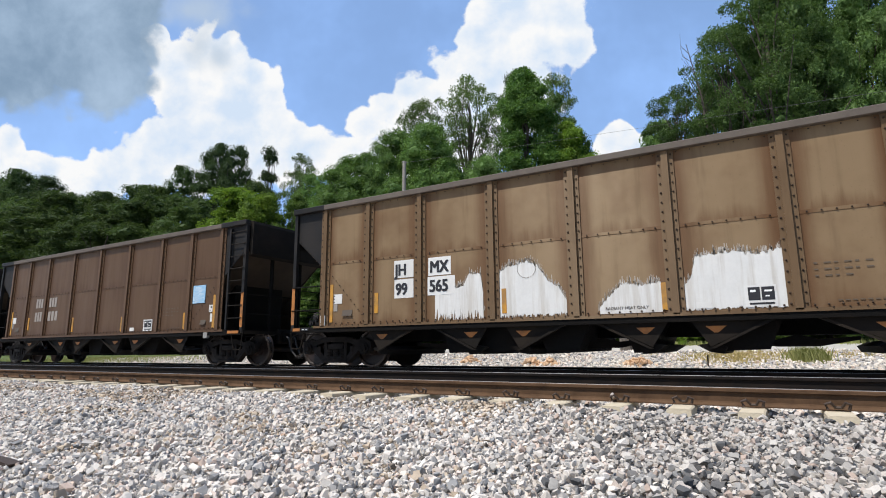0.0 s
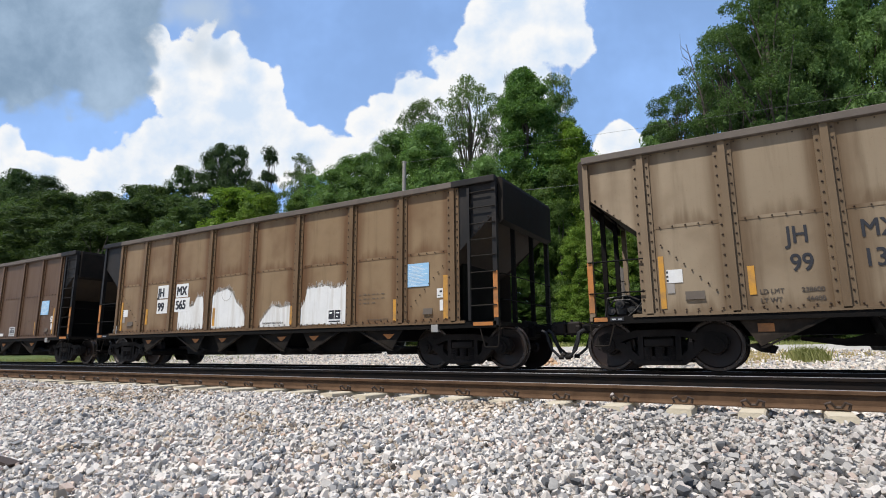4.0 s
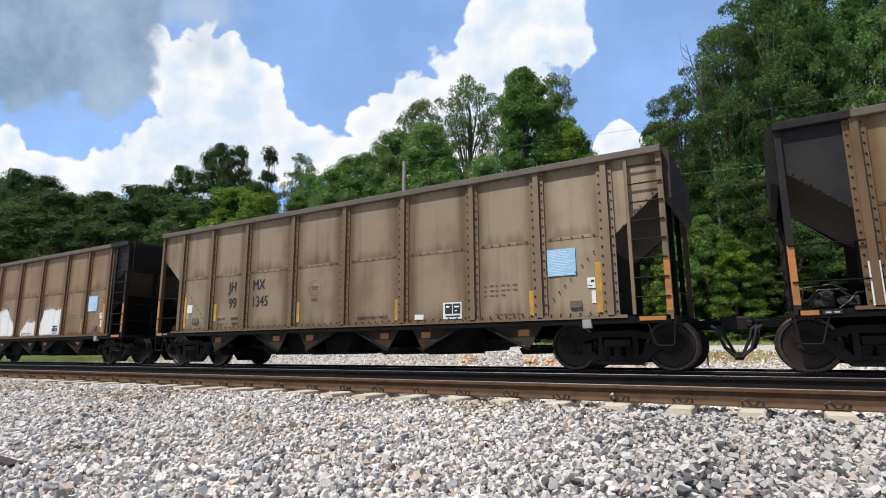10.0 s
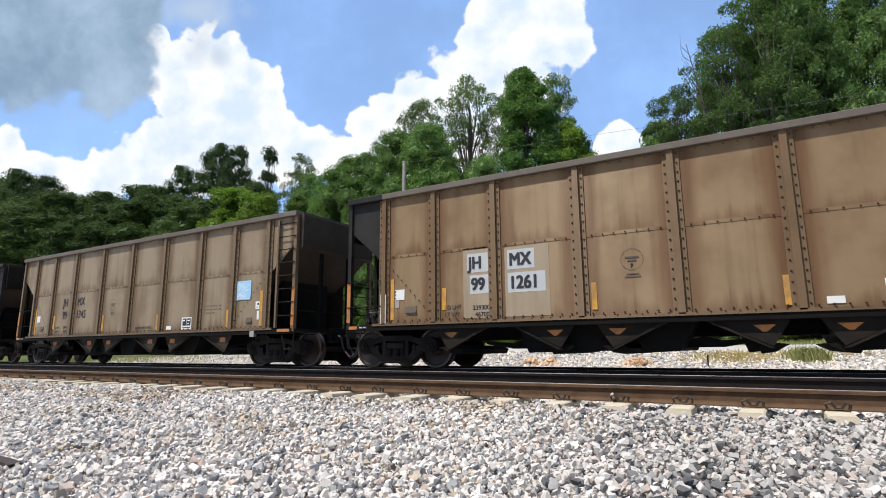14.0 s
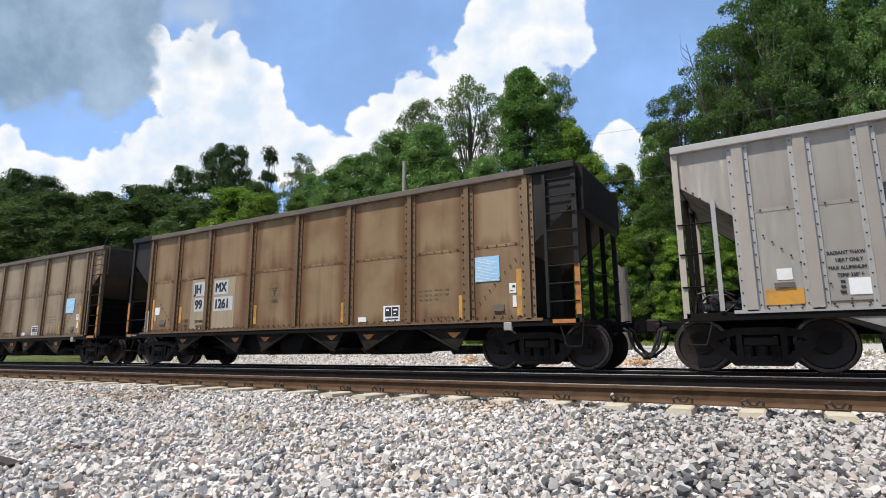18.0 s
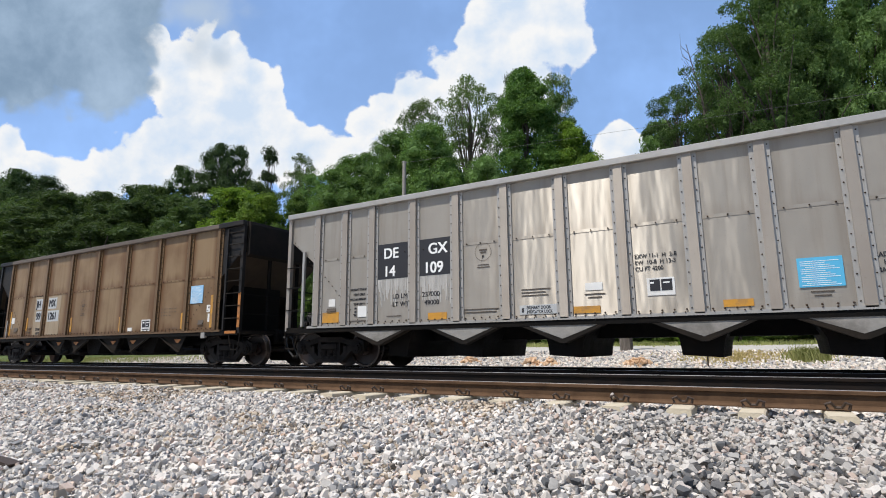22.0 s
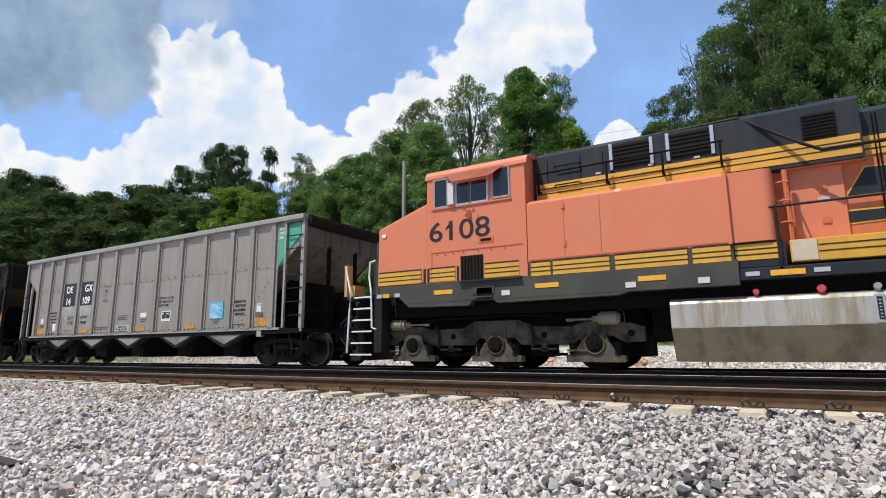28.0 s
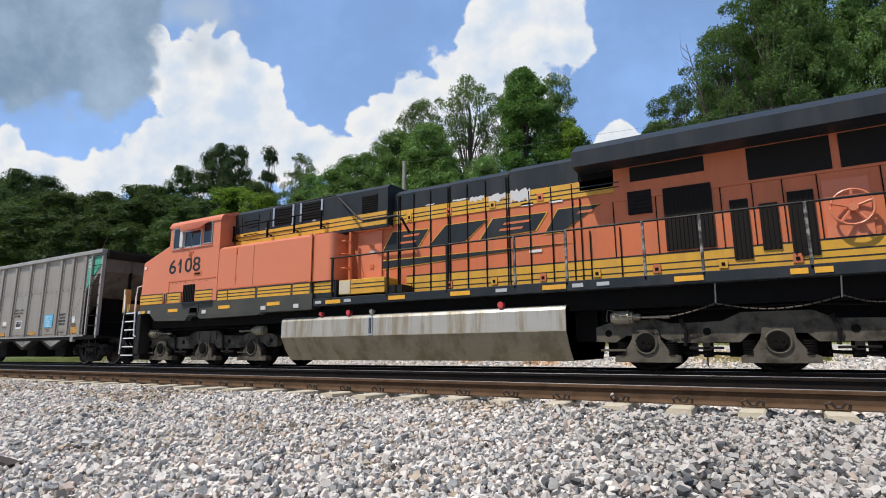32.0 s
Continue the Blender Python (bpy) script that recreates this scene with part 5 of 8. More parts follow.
def build_steel():
    g = hopper("coal_hopper", "ribbed aluminium coal hopper with a green end panel", 26.44, "steel", STEEL_RIBS, 3.92, 2.62, ("paint", "green"), True)
    for x0, x1 in ((-4.48, -3.56), (-3.32, -2.44)):
        plate("black_field", x0, x1, 2.02, 2.84, M_INK, g, "black field with white marks")
    lettering("reporting_mark", "DE", -4.30, 2.50, 0.34, M_WHITE_INK, g, FACE - 0.006, 0.008)
    lettering("car_number", "14", -4.30, 2.08, 0.34, M_WHITE_INK, g, FACE - 0.006, 0.008)
    lettering("reporting_mark", "GX", -3.08, 2.50, 0.34, M_WHITE_INK, g, FACE - 0.006, 0.008)
    lettering("car_number", "109", -3.20, 2.08, 0.34, M_WHITE_INK, g, FACE - 0.006, 0.008)
    lettering("capacity_stencil", "LD LMT", -4.04, 1.56, 0.15, M_INK, g, FACE - 0.002, 0.002)
    lettering("capacity_stencil", "LT WT", -4.04, 1.38, 0.15, M_INK, g, FACE - 0.002, 0.002)
    lettering("capacity_stencil", "237000", -3.24, 1.56, 0.15, M_INK, g, FACE - 0.002, 0.002)
    lettering("capacity_stencil", "49000", -3.18, 1.38, 0.15, M_INK, g, FACE - 0.002, 0.002)
    for x, size, z in ((4.72, 0.125, 1.72), (-5.27, 0.095, 1.80)):
        for k, line in enumerate(("RADIANT THAW", "HEAT ONLY", "MAX ALUMINUM", "TEMP 250° F")):
            lettering("stencil", line, x + (0.0, 0.10, 0.0, 0.1)[k], z - k * 0.115, size * 0.82, M_INK, g, FACE - 0.002, 0.002, 0.8)
    board = part_box("blue_board", (3.74, 4.33, FACE - 0.012, FACE, 1.32, 1.78), M_BLUE_DEEP, g, "bright blue notice board with white print")
    bars("print", [(3.78 + 0.06 * (k % 4 == 1), 4.28 - 0.06 * (k * 5 % 4), 1.345 + 0.031 * k, 0.010) for k in range(13)], M_WHITE_INK, board, FACE - 0.012)
    cots = plate("black_panel", 1.48, 1.94, 1.32, 1.63, M_WHITE, g, "black panel framed in white")
    for x0, x1 in ((1.53, 1.70), (1.72, 1.90)):
        part_box("panel_field", (x0, x1, FACE - 0.008, FACE - 0.002, 1.40, 1.60), M_INK, cots)
    bars("print", [(1.54, 1.60, 1.53, 0.04), (1.75, 1.86, 1.53, 0.03)], M_WHITE_INK, cots, FACE - 0.008)
    for x0, x1, z0, z1 in ((-6.14, -5.62, 1.07, 1.32), (-3.09, -2.62, 1.05, 1.20), (0.14, 0.64, 1.06, 1.19), (2.66, 3.10, 1.07, 1.19), (5.66, 6.14, 1.06, 1.30)):
        plate("reflective_stripe", x0, x1, z0, z1, M_ORANGE_TAPE, g, "orange-yellow reflective stripe")
    tag = plate("white_card", -5.04, -4.77, 1.18, 1.43, M_WHITE, g)
    bars("print", [(-5.14, -5.08, 1.20 + 0.08 * k, 0.06) for k in range(3)], M_INK, tag, FACE - 0.001)
    plate("white_tag", 0.38, 0.70, 1.48, 1.62, M_WHITE, g)
    plate("white_tag", -5.95, -5.74, 1.46, 1.64, M_WHITE, g)
    tag = plate("white_tag", 5.68, 5.86, 1.44, 1.66, M_WHITE, g)
    bars("print", [(5.70, 5.84, 1.61, 0.04)], M_BLUE_DEEP, tag, FACE - 0.004)
    holder = plate("card_holder", 5.64, 5.92, 1.36, 1.42, M_CHORD, g)
    part_box("holder_lip", (5.64, 5.92, FACE - 0.03, FACE, 1.34, 1.37), M_CHORD, holder)
    holder = plate("card_holder", -6.0, -5.72, 1.36, 1.42, M_CHORD, g)
    part_box("holder_lip", (-6.0, -5.72, FACE - 0.03, FACE, 1.34, 1.37), M_CHORD, holder)
    tag = plate("white_tag", -0.95, -0.14, 1.08, 1.26, M_PALE_PATCH, g)
    bars("print", [(-0.90, -0.86, 1.12, 0.11)], M_INK, tag, FACE - 0.004)
    lettering("print", "PRIMARY DOOR", -0.80, 1.18, 0.085, M_INK, tag, FACE - 0.006, 0.001, 0.8)
    lettering("print", "INDICATOR LOCK", -0.80, 1.10, 0.085, M_INK, tag, FACE - 0.006, 0.001, 0.74)
    ring_mark(g, -1.73, 2.42, 0.19)
    lettering("stencil", "F", -1.76, 2.28, 0.10, M_INK, g, FACE - 0.002, 0.003)
    bars("stencil", [(-1.82, -1.64, 2.45, 0.035), (-1.80, -1.66, 2.40, 0.03), (-1.86, -1.60, 2.14, 0.02), (-1.88, -1.58, 2.09, 0.02)], M_FADED_INK, g, FACE - 0.001)
    for k, line in enumerate(("EXW 11-1  H  2-8", "EW  10-8  H 13-3", "CU FT 4200")):
        lettering("stencil", line, 1.30, 2.00 - 0.115 * k, 0.105, M_INK, g, FACE - 0.002, 0.001, 0.9)
    drip = random.Random(8)
    for x0, x1 in ((-4.48, -3.56), (-3.32, -2.44)):
        bm = bmesh.new()
        x = x0 + 0.02
        while x < x1 - 0.04:
            w = drip.uniform(0.006, 0.022)
            box(bm, x, x + w, FACE - 0.001, FACE + 0.02, 2.02 - drip.uniform(0.18, 0.68), 2.02)
            x += w + drip.uniform(0.0, 0.016)
        tagged(part("primer_wash", bm, M_STREAK, g, "pale primer runs below the black field"), kind="stuff")
    bars("stencil", [(-0.90, -0.3, 1.56, 0.025), (-0.90, -0.4, 1.50, 0.025), (-0.90, -0.35, 1.44, 0.025), (0.36, 0.74, 1.40, 0.025), (0.42, 0.68, 1.34, 0.025), (3.88, 4.18, 1.24, 0.025), (3.92, 4.14, 1.18, 0.025),
                     (4.75, 5.30, 1.12, 0.03), (-5.3, -4.7, 1.08, 0.025), (-2.2, -1.4, 1.22, 0.025), (-2.2, -1.45, 1.16, 0.025), (-4.2, -3.8, 1.16, 0.02)], M_FADED_INK, g, FACE - 0.001)
    # green end panel between the last rib and the ladder
    for pts in ([(6.42, 2.60), (6.70, 2.90), (6.70, 3.70), (6.42, 3.70)], [(6.80, 3.02), (7.22, 3.40), (7.22, 3.72), (6.80, 3.72)]):
        bm = bmesh.new()
        prism(bm, pts, -1.552, -1.53)
        part("green_panel", bm, M_GREEN, g, "faded green end marking")
    for k, line in enumerate(("ROTARY", "COUPLER", "END")):
        lettering("stencil", line, 6.44, 3.58 - 0.12 * k, 0.095, M_WHITE_INK, g, -1.556, 0.001, 0.75)


build_cars()
# ---- the locomotive ----
M_LOCO = material("faded_orange_loco_paint", (0.64, 0.195, 0.095), 0.36, vary=0.07, scale=1.2, dirt=(0.58, 0.20, 0.11), dirt_amount=0.5, streak=3.0, bump=0.03, bump_scale=8)
M_HOOD = material("orange_hood_paint", (0.60, 0.155, 0.055), 0.45, vary=0.10, scale=1.4, dirt=(0.45, 0.14, 0.06), dirt_amount=0.55, streak=4.0, bump=0.04, bump_scale=8)
M_YELLOW_TAPE = material("bright_yellow_tape", (0.80, 0.40, 0.03), 0.4, vary=0.12, dirt=(0.60, 0.30, 0.04), dirt_amount=0.5, dirt_scale=4.0)
M_YELLOW = material("weathered_yellow_paint", (0.66, 0.35, 0.03), 0.5, vary=0.12, dirt=(0.50, 0.25, 0.05), dirt_amount=0.5, streak=3.0, bump=0.04)
M_NAVY = material("blue_black_paint", (0.018, 0.023, 0.028), 0.45, vary=0.25, dirt=(0.036, 0.038, 0.040), dirt_amount=0.5, streak=3.0, bump=0.05, spec=0.28)
M_SKIRT = material("dusty_dark_green_skirt", (0.040, 0.042, 0.034), 0.55, vary=0.2, dirt=(0.075, 0.07, 0.055), dirt_amount=0.6)
M_TANK = material("dusty_silver_tank", (0.46, 0.44, 0.395), 0.42, 0.35, vary=0.14, dirt=(0.25, 0.19, 0.10), dirt_amount=0.75, streak=4.5, bump=0.06)
M_TANK_GRIME = material("caked_brown_grime", (0.285, 0.245, 0.165), 0.6, vary=0.2, scale=2, dirt=(0.15, 0.115, 0.062), dirt_amount=0.75, streak=2.2)
M_TRUCK = material("dusty_grey_truck_casting", (0.108, 0.094, 0.071), 0.7, 0.0, vary=0.4, dirt=(0.022, 0.019, 0.015), dirt_amount=0.9, dirt_scale=2.2, spec=0.25)
M_CAN = material("dusty_khaki_cylinder", (0.30, 0.27, 0.20), 0.45, 0.4, vary=0.2, dirt=(0.14, 0.11, 0.07), dirt_amount=0.6)
M_TAN = material("faded_tan_yellow", (0.52, 0.33, 0.10), 0.6, vary=0.15, dirt=(0.36, 0.22, 0.08), dirt_amount=0.5)
M_POST = material("chipped_rail_post", (0.03, 0.03, 0.032), 0.5, vary=0.3, dirt=(0.42, 0.40, 0.36), dirt_amount=0.8, dirt_scale=7)
M_GRILLE = material("black_grille", (0.014, 0.011, 0.009), 0.6, vary=0.3, bump=0.0, spec=0.15)
M_GLASS = material("dark_cab_glass", (0.012, 0.016, 0.020), 0.08, vary=0.1, bump=0.0, spec=0.8)
M_SILVER = material("bare_aluminium_frame", (0.60, 0.60, 0.60), 0.35, 0.8, vary=0.1, bump=0.0)
M_RUST = flat("orange_rust", (0.30, 0.07, 0.025), 0.8)
M_RED = flat("red_cap", (0.55, 0.06, 0.06), 0.45)
M_PEELED = flat("peeled_grey_primer", (0.58, 0.57, 0.56), 0.6)
M_FRAME = material("dull_riveted_frame", (0.33, 0.33, 0.33), 0.5, 0.3, vary=0.2)


def loco_wheel_mesh():
    bm = bmesh.new()
    for s in (-1, 1):
        y = 0.755 * s
        lathe(bm, [(0.08, y + s * 0.10), (0.2, y + s * 0.08), (0.45, y + s * 0.03), (0.47, y + s * 0.065), (0.525, y + s * 0.065), (0.533, y + s * 0.05), (0.538, y - s * 0.035),
                   (0.56, y - s * 0.05), (0.56, y - s * 0.07), (0.2, y - s * 0.05)], 32)
    lathe(bm, [(0.1, -1.0), (0.1, 1.0)], 10)
    return finish("wheelset", bm, M_GRIME_SHADE)


def loco_truck(loco, x0, wheel_me):
    """Three-axle truck: fabricated frame with raised middle, journal boxes, coil springs and brake cylinders."""
    for s in (-1, 1):
        bm = bmesh.new()
        top = [(-2.95, 0.80), (-2.7, 0.88), (-1.9, 0.93), (-1.6, 0.84), (-0.8, 0.86), (-0.5, 1.0), (0.5, 1.0), (0.8, 0.86), (1.6, 0.84), (1.9, 0.93), (2.7, 0.88), (2.95, 0.80)]
        low = [(2.95, 0.54), (2.6, 0.52), (2.4, 0.64), (1.85, 0.64), (1.6, 0.50), (0.55, 0.50), (0.4, 0.64), (-0.4, 0.64), (-0.55, 0.50), (-1.6, 0.50), (-1.85, 0.64), (-2.4, 0.64), (-2.6, 0.52), (-2.95, 0.54)]
        y0, y1 = (-1.14, -0.96) if s < 0 else (0.96, 1.14)
        prism(bm, [(x0 + x, z) for x, z in (top + low)[::-1]], y0, y1)
        part("truck_frame", bm, M_TRUCK, loco, "dusty grey cast truck frame")
    # black discs on the frame stand for the dark inside its holes
    for dx in (-1.04, 1.04, 2.72, -2.72):
        bm = bmesh.new()
        disc(bm, x0 + dx, 0.69, 0.065, -1.145, -1.13, 14)
        part("frame_hole", bm, M_GRIME_SHADE, loco, "black disc for the dark of a hole in the truck frame")
    for dx in (-0.42, 0.10, 0.36):
        part_box("frame_lug", (x0 + dx, x0 + dx + 0.12, -1.165, -1.135, 0.74, 0.95), M_TRUCK, loco)
    for dx, w in ((-2.75, 0.35), (1.62, 0.30)):
        part_box("hanger_bracket", (x0 + dx - 0.1, x0 + dx + w, -1.24, -1.14, 0.36, 0.40), M_TRUCK, loco)
    for k, dx in enumerate((-2.05, 0.0, 2.05)):
        x = x0 + dx
        ob = new("wheelset", wheel_me)
        ob.parent = loco
        ob.matrix_basis = pose(x, 0, 0.533)
        WHEELSETS.append((ob, x, 0.533))
        bm = bmesh.new()
        prism(bm, [(x - 0.56, 0.16), (x + 0.56, 0.16), (x + 0.56, 0.27), (x + 0.40, 0.33), (x + 0.25, 0.56), (x + 0.22, 0.74), (x - 0.22, 0.74), (x - 0.25, 0.56), (x - 0.40, 0.33), (x - 0.56, 0.27)], -1.20, -1.0)
        part("journal_box", bm, M_TRUCK, loco)
        bm = bmesh.new()
        disc(bm, x, 0.50, 0.16, -1.235, -1.2, 18)
        disc(bm, x, 0.50, 0.115, -1.255, -1.235, 14)
        for q in range(3):
            a = 2 * math.pi * q / 3 + 0.4
            disc(bm, x + 0.06 * math.cos(a), 0.50 + 0.06 * math.sin(a), 0.022, -1.272, -1.25, 8)
        part("journal_cap", bm, M_GRIME_SHADE, loco, "round black journal cap")
        bm = bmesh.new()
        lathe_ring = [(x + 0.185 * math.cos(t), -1.215, 0.50 + 0.185 * math.sin(t)) for t in (2 * math.pi * q / 18 for q in range(19))]
        tube(bm, lathe_ring, 0.022, 6)
        part("journal_ring", bm, M_TRUCK, loco)
        for sx in (-0.34, 0.34):
            bm = bmesh.new()
            for q in range(6):
                disc_z(bm, x + sx * 1.25, -1.13, 0.29 + 0.042 * q, 0.095, 0.024)
            part("coil_spring", bm, M_GRIME_SHADE, loco)
    for dx, way in ((-2.64, 1), (2.55, -1)):
        bm = bmesh.new()
        for a, b, r in ((0.0, 0.05, 0.09), (0.05, 0.30, 0.125), (0.30, 0.33, 0.135), (0.33, 0.40, 0.11)):
            lathe_x(bm, *sorted((x0 + dx + way * a, x0 + dx + way * b)), -1.20, 0.97, r, 18)
        can = part("brake_cylinder", bm, M_CAN, loco, "khaki brake cylinder")
        bm = bmesh.new()
        lathe_x(bm, *sorted((x0 + dx + way * 0.40, x0 + dx + way * 0.52)), -1.20, 0.97, 0.06, 12)
        lathe_x(bm, *sorted((x0 + dx + way * 0.52, x0 + dx + way * 0.90)), -1.20, 0.965, 0.022, 8)
        box(bm, *sorted((x0 + dx + way * 0.88, x0 + dx + way * 1.03)), -1.23, -1.17, 0.93, 0.99, 0.012)
        part("push_rod", bm, M_CAN, can, "bare steel push rod")
        bm = bmesh.new()
        tube(bm, [(x0 + dx + way * 0.10, -1.22, 1.08), (x0 + dx - way * 0.05, -1.22, 1.12), (x0 + dx - way * 0.08, -1.22, 1.0), (x0 + dx - way * 0.08, -1.2, 0.9)], 0.014, 5)
        part("air_pipe", bm, M_TRUCK, can)
    bm = bmesh.new()
    tube(bm, [(x0 - 2.3, -1.18, 1.05), (x0 - 1.0, -1.2, 1.07), (x0 + 0.4, -1.2, 1.10), (x0 + 1.3, -1.18, 1.05)], 0.02, 5)
    part("brake_pipe", bm, M_GRIME_SHADE, loco)
    for dx in (-1.06, 1.06):
        bm = bmesh.new()
        box(bm, x0 + dx - 0.08, x0 + dx + 0.08, -1.05, -0.85, 0.25, 0.58, 0.01)
        tube(bm, [(x0 + dx - 0.4, -1.0, 0.34), (x0 + dx + 0.4, -1.0, 0.30)], 0.03, 5)
        part("brake_rigging", bm, M_GRIME_SHADE, loco)
    for dx in (-2.12, 0.0, 2.12):
        part_box("traction_motor", (x0 + dx - 0.75, x0 + dx + 0.75, -0.6, 0.6, 0.25, 0.95), M_GRIME_SHADE, loco)
    # dark box added to fill the black gap between underframe and truck
    part_box("truck_bolster", (x0 - 2.9, x0 + 2.9, -0.9, 0.9, 0.62, 1.16), M_GRIME_SHADE, loco)
    for dx in (-1.06, 1.06):
        bm = bmesh.new()
        box(bm, x0 + dx - 0.28, x0 + dx + 0.26, -1.22, -1.12, 0.385, 0.43, 0.008)
        box(bm, x0 + dx - 0.06, x0 + dx + 0.06, -1.22, -1.12, 0.36, 0.50, 0.008)
        part("brake_hanger", bm, M_CAST, loco)
    for dx in (-1.45, 0.75):
        bm = bmesh.new()
        tube(bm, [(x0 + dx, -1.17, 0.92), (x0 + dx + 0.08, -1.19, 0.70), (x0 + dx + 0.05, -1.16, 0.45)], 0.035, 6)
        part("damper", bm, M_CAST, loco)


def grille(loco, x0, x1, z0, z1, y, slats=7, vertical=False, label="black louvred grille"):
    base = part_box("grille", (x0, x1, y - 0.012, y + 0.03, z0, z1), M_GRILLE, loco, label)
    bm = bmesh.new()
    if vertical:
        n = max(4, round((x1 - x0) / 0.07))
        for k in range(n):
            x = x0 + (k + 0.5) * (x1 - x0) / n
            box(bm, x - 0.008, x + 0.008, y - 0.03, y - 0.012, z0 + 0.02, z1 - 0.02)
    else:
        for k in range(slats):
            z = z0 + (k + 0.5) * (z1 - z0) / slats
            box(bm, x0 + 0.015, x1 - 0.015, y - 0.03, y - 0.012, z - 0.012, z + 0.006)
    tagged(part("louvres", bm, M_GRILLE, base), "dark louvres")
    return base


def stripe_band(loco, x0, x1, z0, z1, y, lines=(0.33, 0.66), edge=True):
    band = part_box("yellow_band", (x0, x1, y - 0.006, y + 0.01, z0, z1), M_YELLOW, loco, "yellow band with thin black lines")
    for k in lines:
        z = z0 + (z1 - z0) * k
        part_box("black_line", (x0, x1, y - 0.009, y - 0.004, z - 0.012, z + 0.012), M_NAVY, band)
    if edge:
        part_box("black_line", (x0, x1, y - 0.009, y + 0.008, z1, z1 + 0.03), M_NAVY, band)
    return band


def slanted(name, pts, mat, loco, y, label=""):
    bm = bmesh.new()
    prism(bm, pts, y, y + 0.006)
    return part(name, bm, mat, loco, label)


def build_loco():
    loco = empty("diesel_locomotive", "faded orange, yellow and black six-axle diesel locomotive", "locomotive")
    VEHICLES.append((loco, 46.1))
    # underframe and walkway
    part_box("underframe", (-9.6, 10.6, -1.30, 1.30, 1.13, 1.60), M_GRIME_SHADE, loco)
    # dark boxes added to fill the black gaps between tank and trucks
    for x0, x1 in ((-4.05, -3.7), (3.92, 4.35)):
        part_box("air_reservoir", (x0, x1, -1.0, 1.0, 0.55, 1.14), M_GRIME_SHADE, loco)
    part_box("walkway", (-2.55, 10.7, -1.56, 1.56, 1.49, 1.68), M_NAVY, loco, "dark walkway edge", 0.01)
    bm = bmesh.new()
    prism(bm, [(-9.85, 1.62), (-9.34, 1.58), (-9.14, 1.42), (-2.55, 1.42), (-2.55, 1.84), (-9.85, 1.84)], -1.585, -1.30)
    part("cab_skirt", bm, M_SKIRT, loco, "dusty dark skirt under the cab")
    bm = bmesh.new()
    prism(bm, [(-9.14, 1.42), (-9.05, 1.34), (-7.55, 1.31), (-7.46, 1.42)], -1.58, -1.40)
    prism(bm, [(-7.0, 1.42), (-6.9, 1.34), (-4.5, 1.36), (-4.3, 1.42)], -1.58, -1.40)
    part("skirt_apron", bm, M_SKIRT, loco)
    # nose: tapered in plan, sloping top
    bm = bmesh.new()
    plan = [(-8.55, -1.58), (-9.93, -1.56), (-10.22, -1.05), (-10.22, 1.05), (-9.93, 1.56), (-8.55, 1.58)]
    lo = [bm.verts.new((x, y, 1.84)) for x, y in plan]
    hi = [bm.verts.new((x if x < -9 else x, y * 0.985, 3.21 + max(0.0, x + 9.93) * 0.335)) for x, y in plan]
    bm.faces.new(lo)
    bm.faces.new(hi[::-1])
    for k in range(6):
        bm.faces.new((lo[k], hi[k], hi[(k + 1) % 6], lo[(k + 1) % 6]))
    bmesh.ops.bevel(bm, geom=[e for e in bm.edges], offset=0.05, segments=2, affect="EDGES", profile=0.5)
    part("nose", bm, M_LOCO, loco, "sloping orange nose")
    bm = bmesh.new()
    a = [bm.verts.new(p) for p in ((-8.62, -1.40, 3.660), (-9.88, -1.38, 3.245), (-10.12, -1.0, 3.225), (-10.12, 1.0, 3.225), (-9.88, 1.38, 3.245), (-8.62, 1.40, 3.660))]
    b = [bm.verts.new((v.co.x, v.co.y, v.co.z + 0.015)) for v in a]
    bm.faces.new(a)
    bm.faces.new(b[::-1])
    for k in range(6):
        bm.faces.new((a[k], b[k], b[(k + 1) % 6], a[(k + 1) % 6]))
    part("antiglare_panel", bm, M_NAVY, loco, "black panel on top of the nose")
    for y, z in ((-0.55, 2.45), (-0.15, 2.5)):
        part_box("emblem_shape", (-10.235, -10.215, y - 0.15, y + 0.12, z, z + 0.3), M_NAVY, loco)
    part_box("nose_tag", (-9.82, -9.71, -1.566, -1.55, 2.99, 3.07), M_WHITE, loco)
    # cab
    bm = bmesh.new()
    sec = [(-1.58, 1.84), (-1.58, 4.20), (-1.50, 4.33), (-1.15, 4.45), (0, 4.55), (1.15, 4.45), (1.50, 4.33), (1.58, 4.20), (1.58, 1.84)]
    sweep_x(bm, sec, -8.60, -6.22)
    for v in bm.verts:
        if v.co.x < -8 and v.co.z > 3:
            v.co.x += max(0.0, v.co.z - 3.5) * 0.06
    part("cab", bm, M_LOCO, loco, "faded orange cab")
    bm = bmesh.new()
    sweep_x(bm, [(-1.61, 4.17), (-1.60, 4.25), (-1.52, 4.36), (-1.15, 4.48), (0, 4.58), (1.15, 4.48), (1.52, 4.36), (1.60, 4.25), (1.61, 4.17), (1.57, 4.17), (1.48, 4.32), (0, 4.53), (-1.48, 4.32), (-1.57, 4.17)], -8.60, -6.16)
    part("cab_roof", bm, M_LOCO, loco)
    part_box("roof_unit", (-7.6, -6.9, -0.9, -0.1, 4.48, 4.60), M_CHORD_STEEL, loco, "pale box on the cab roof", 0.02)
    bm = bmesh.new()
    a = [bm.verts.new(p) for p in ((-8.63, -1.40, 3.64), (-8.63, 1.40, 3.64), (-8.60, 1.40, 4.16), (-8.60, -1.40, 4.16))]
    bm.faces.new(a)
    bmesh.ops.solidify(bm, geom=bm.faces[:], thickness=0.03)
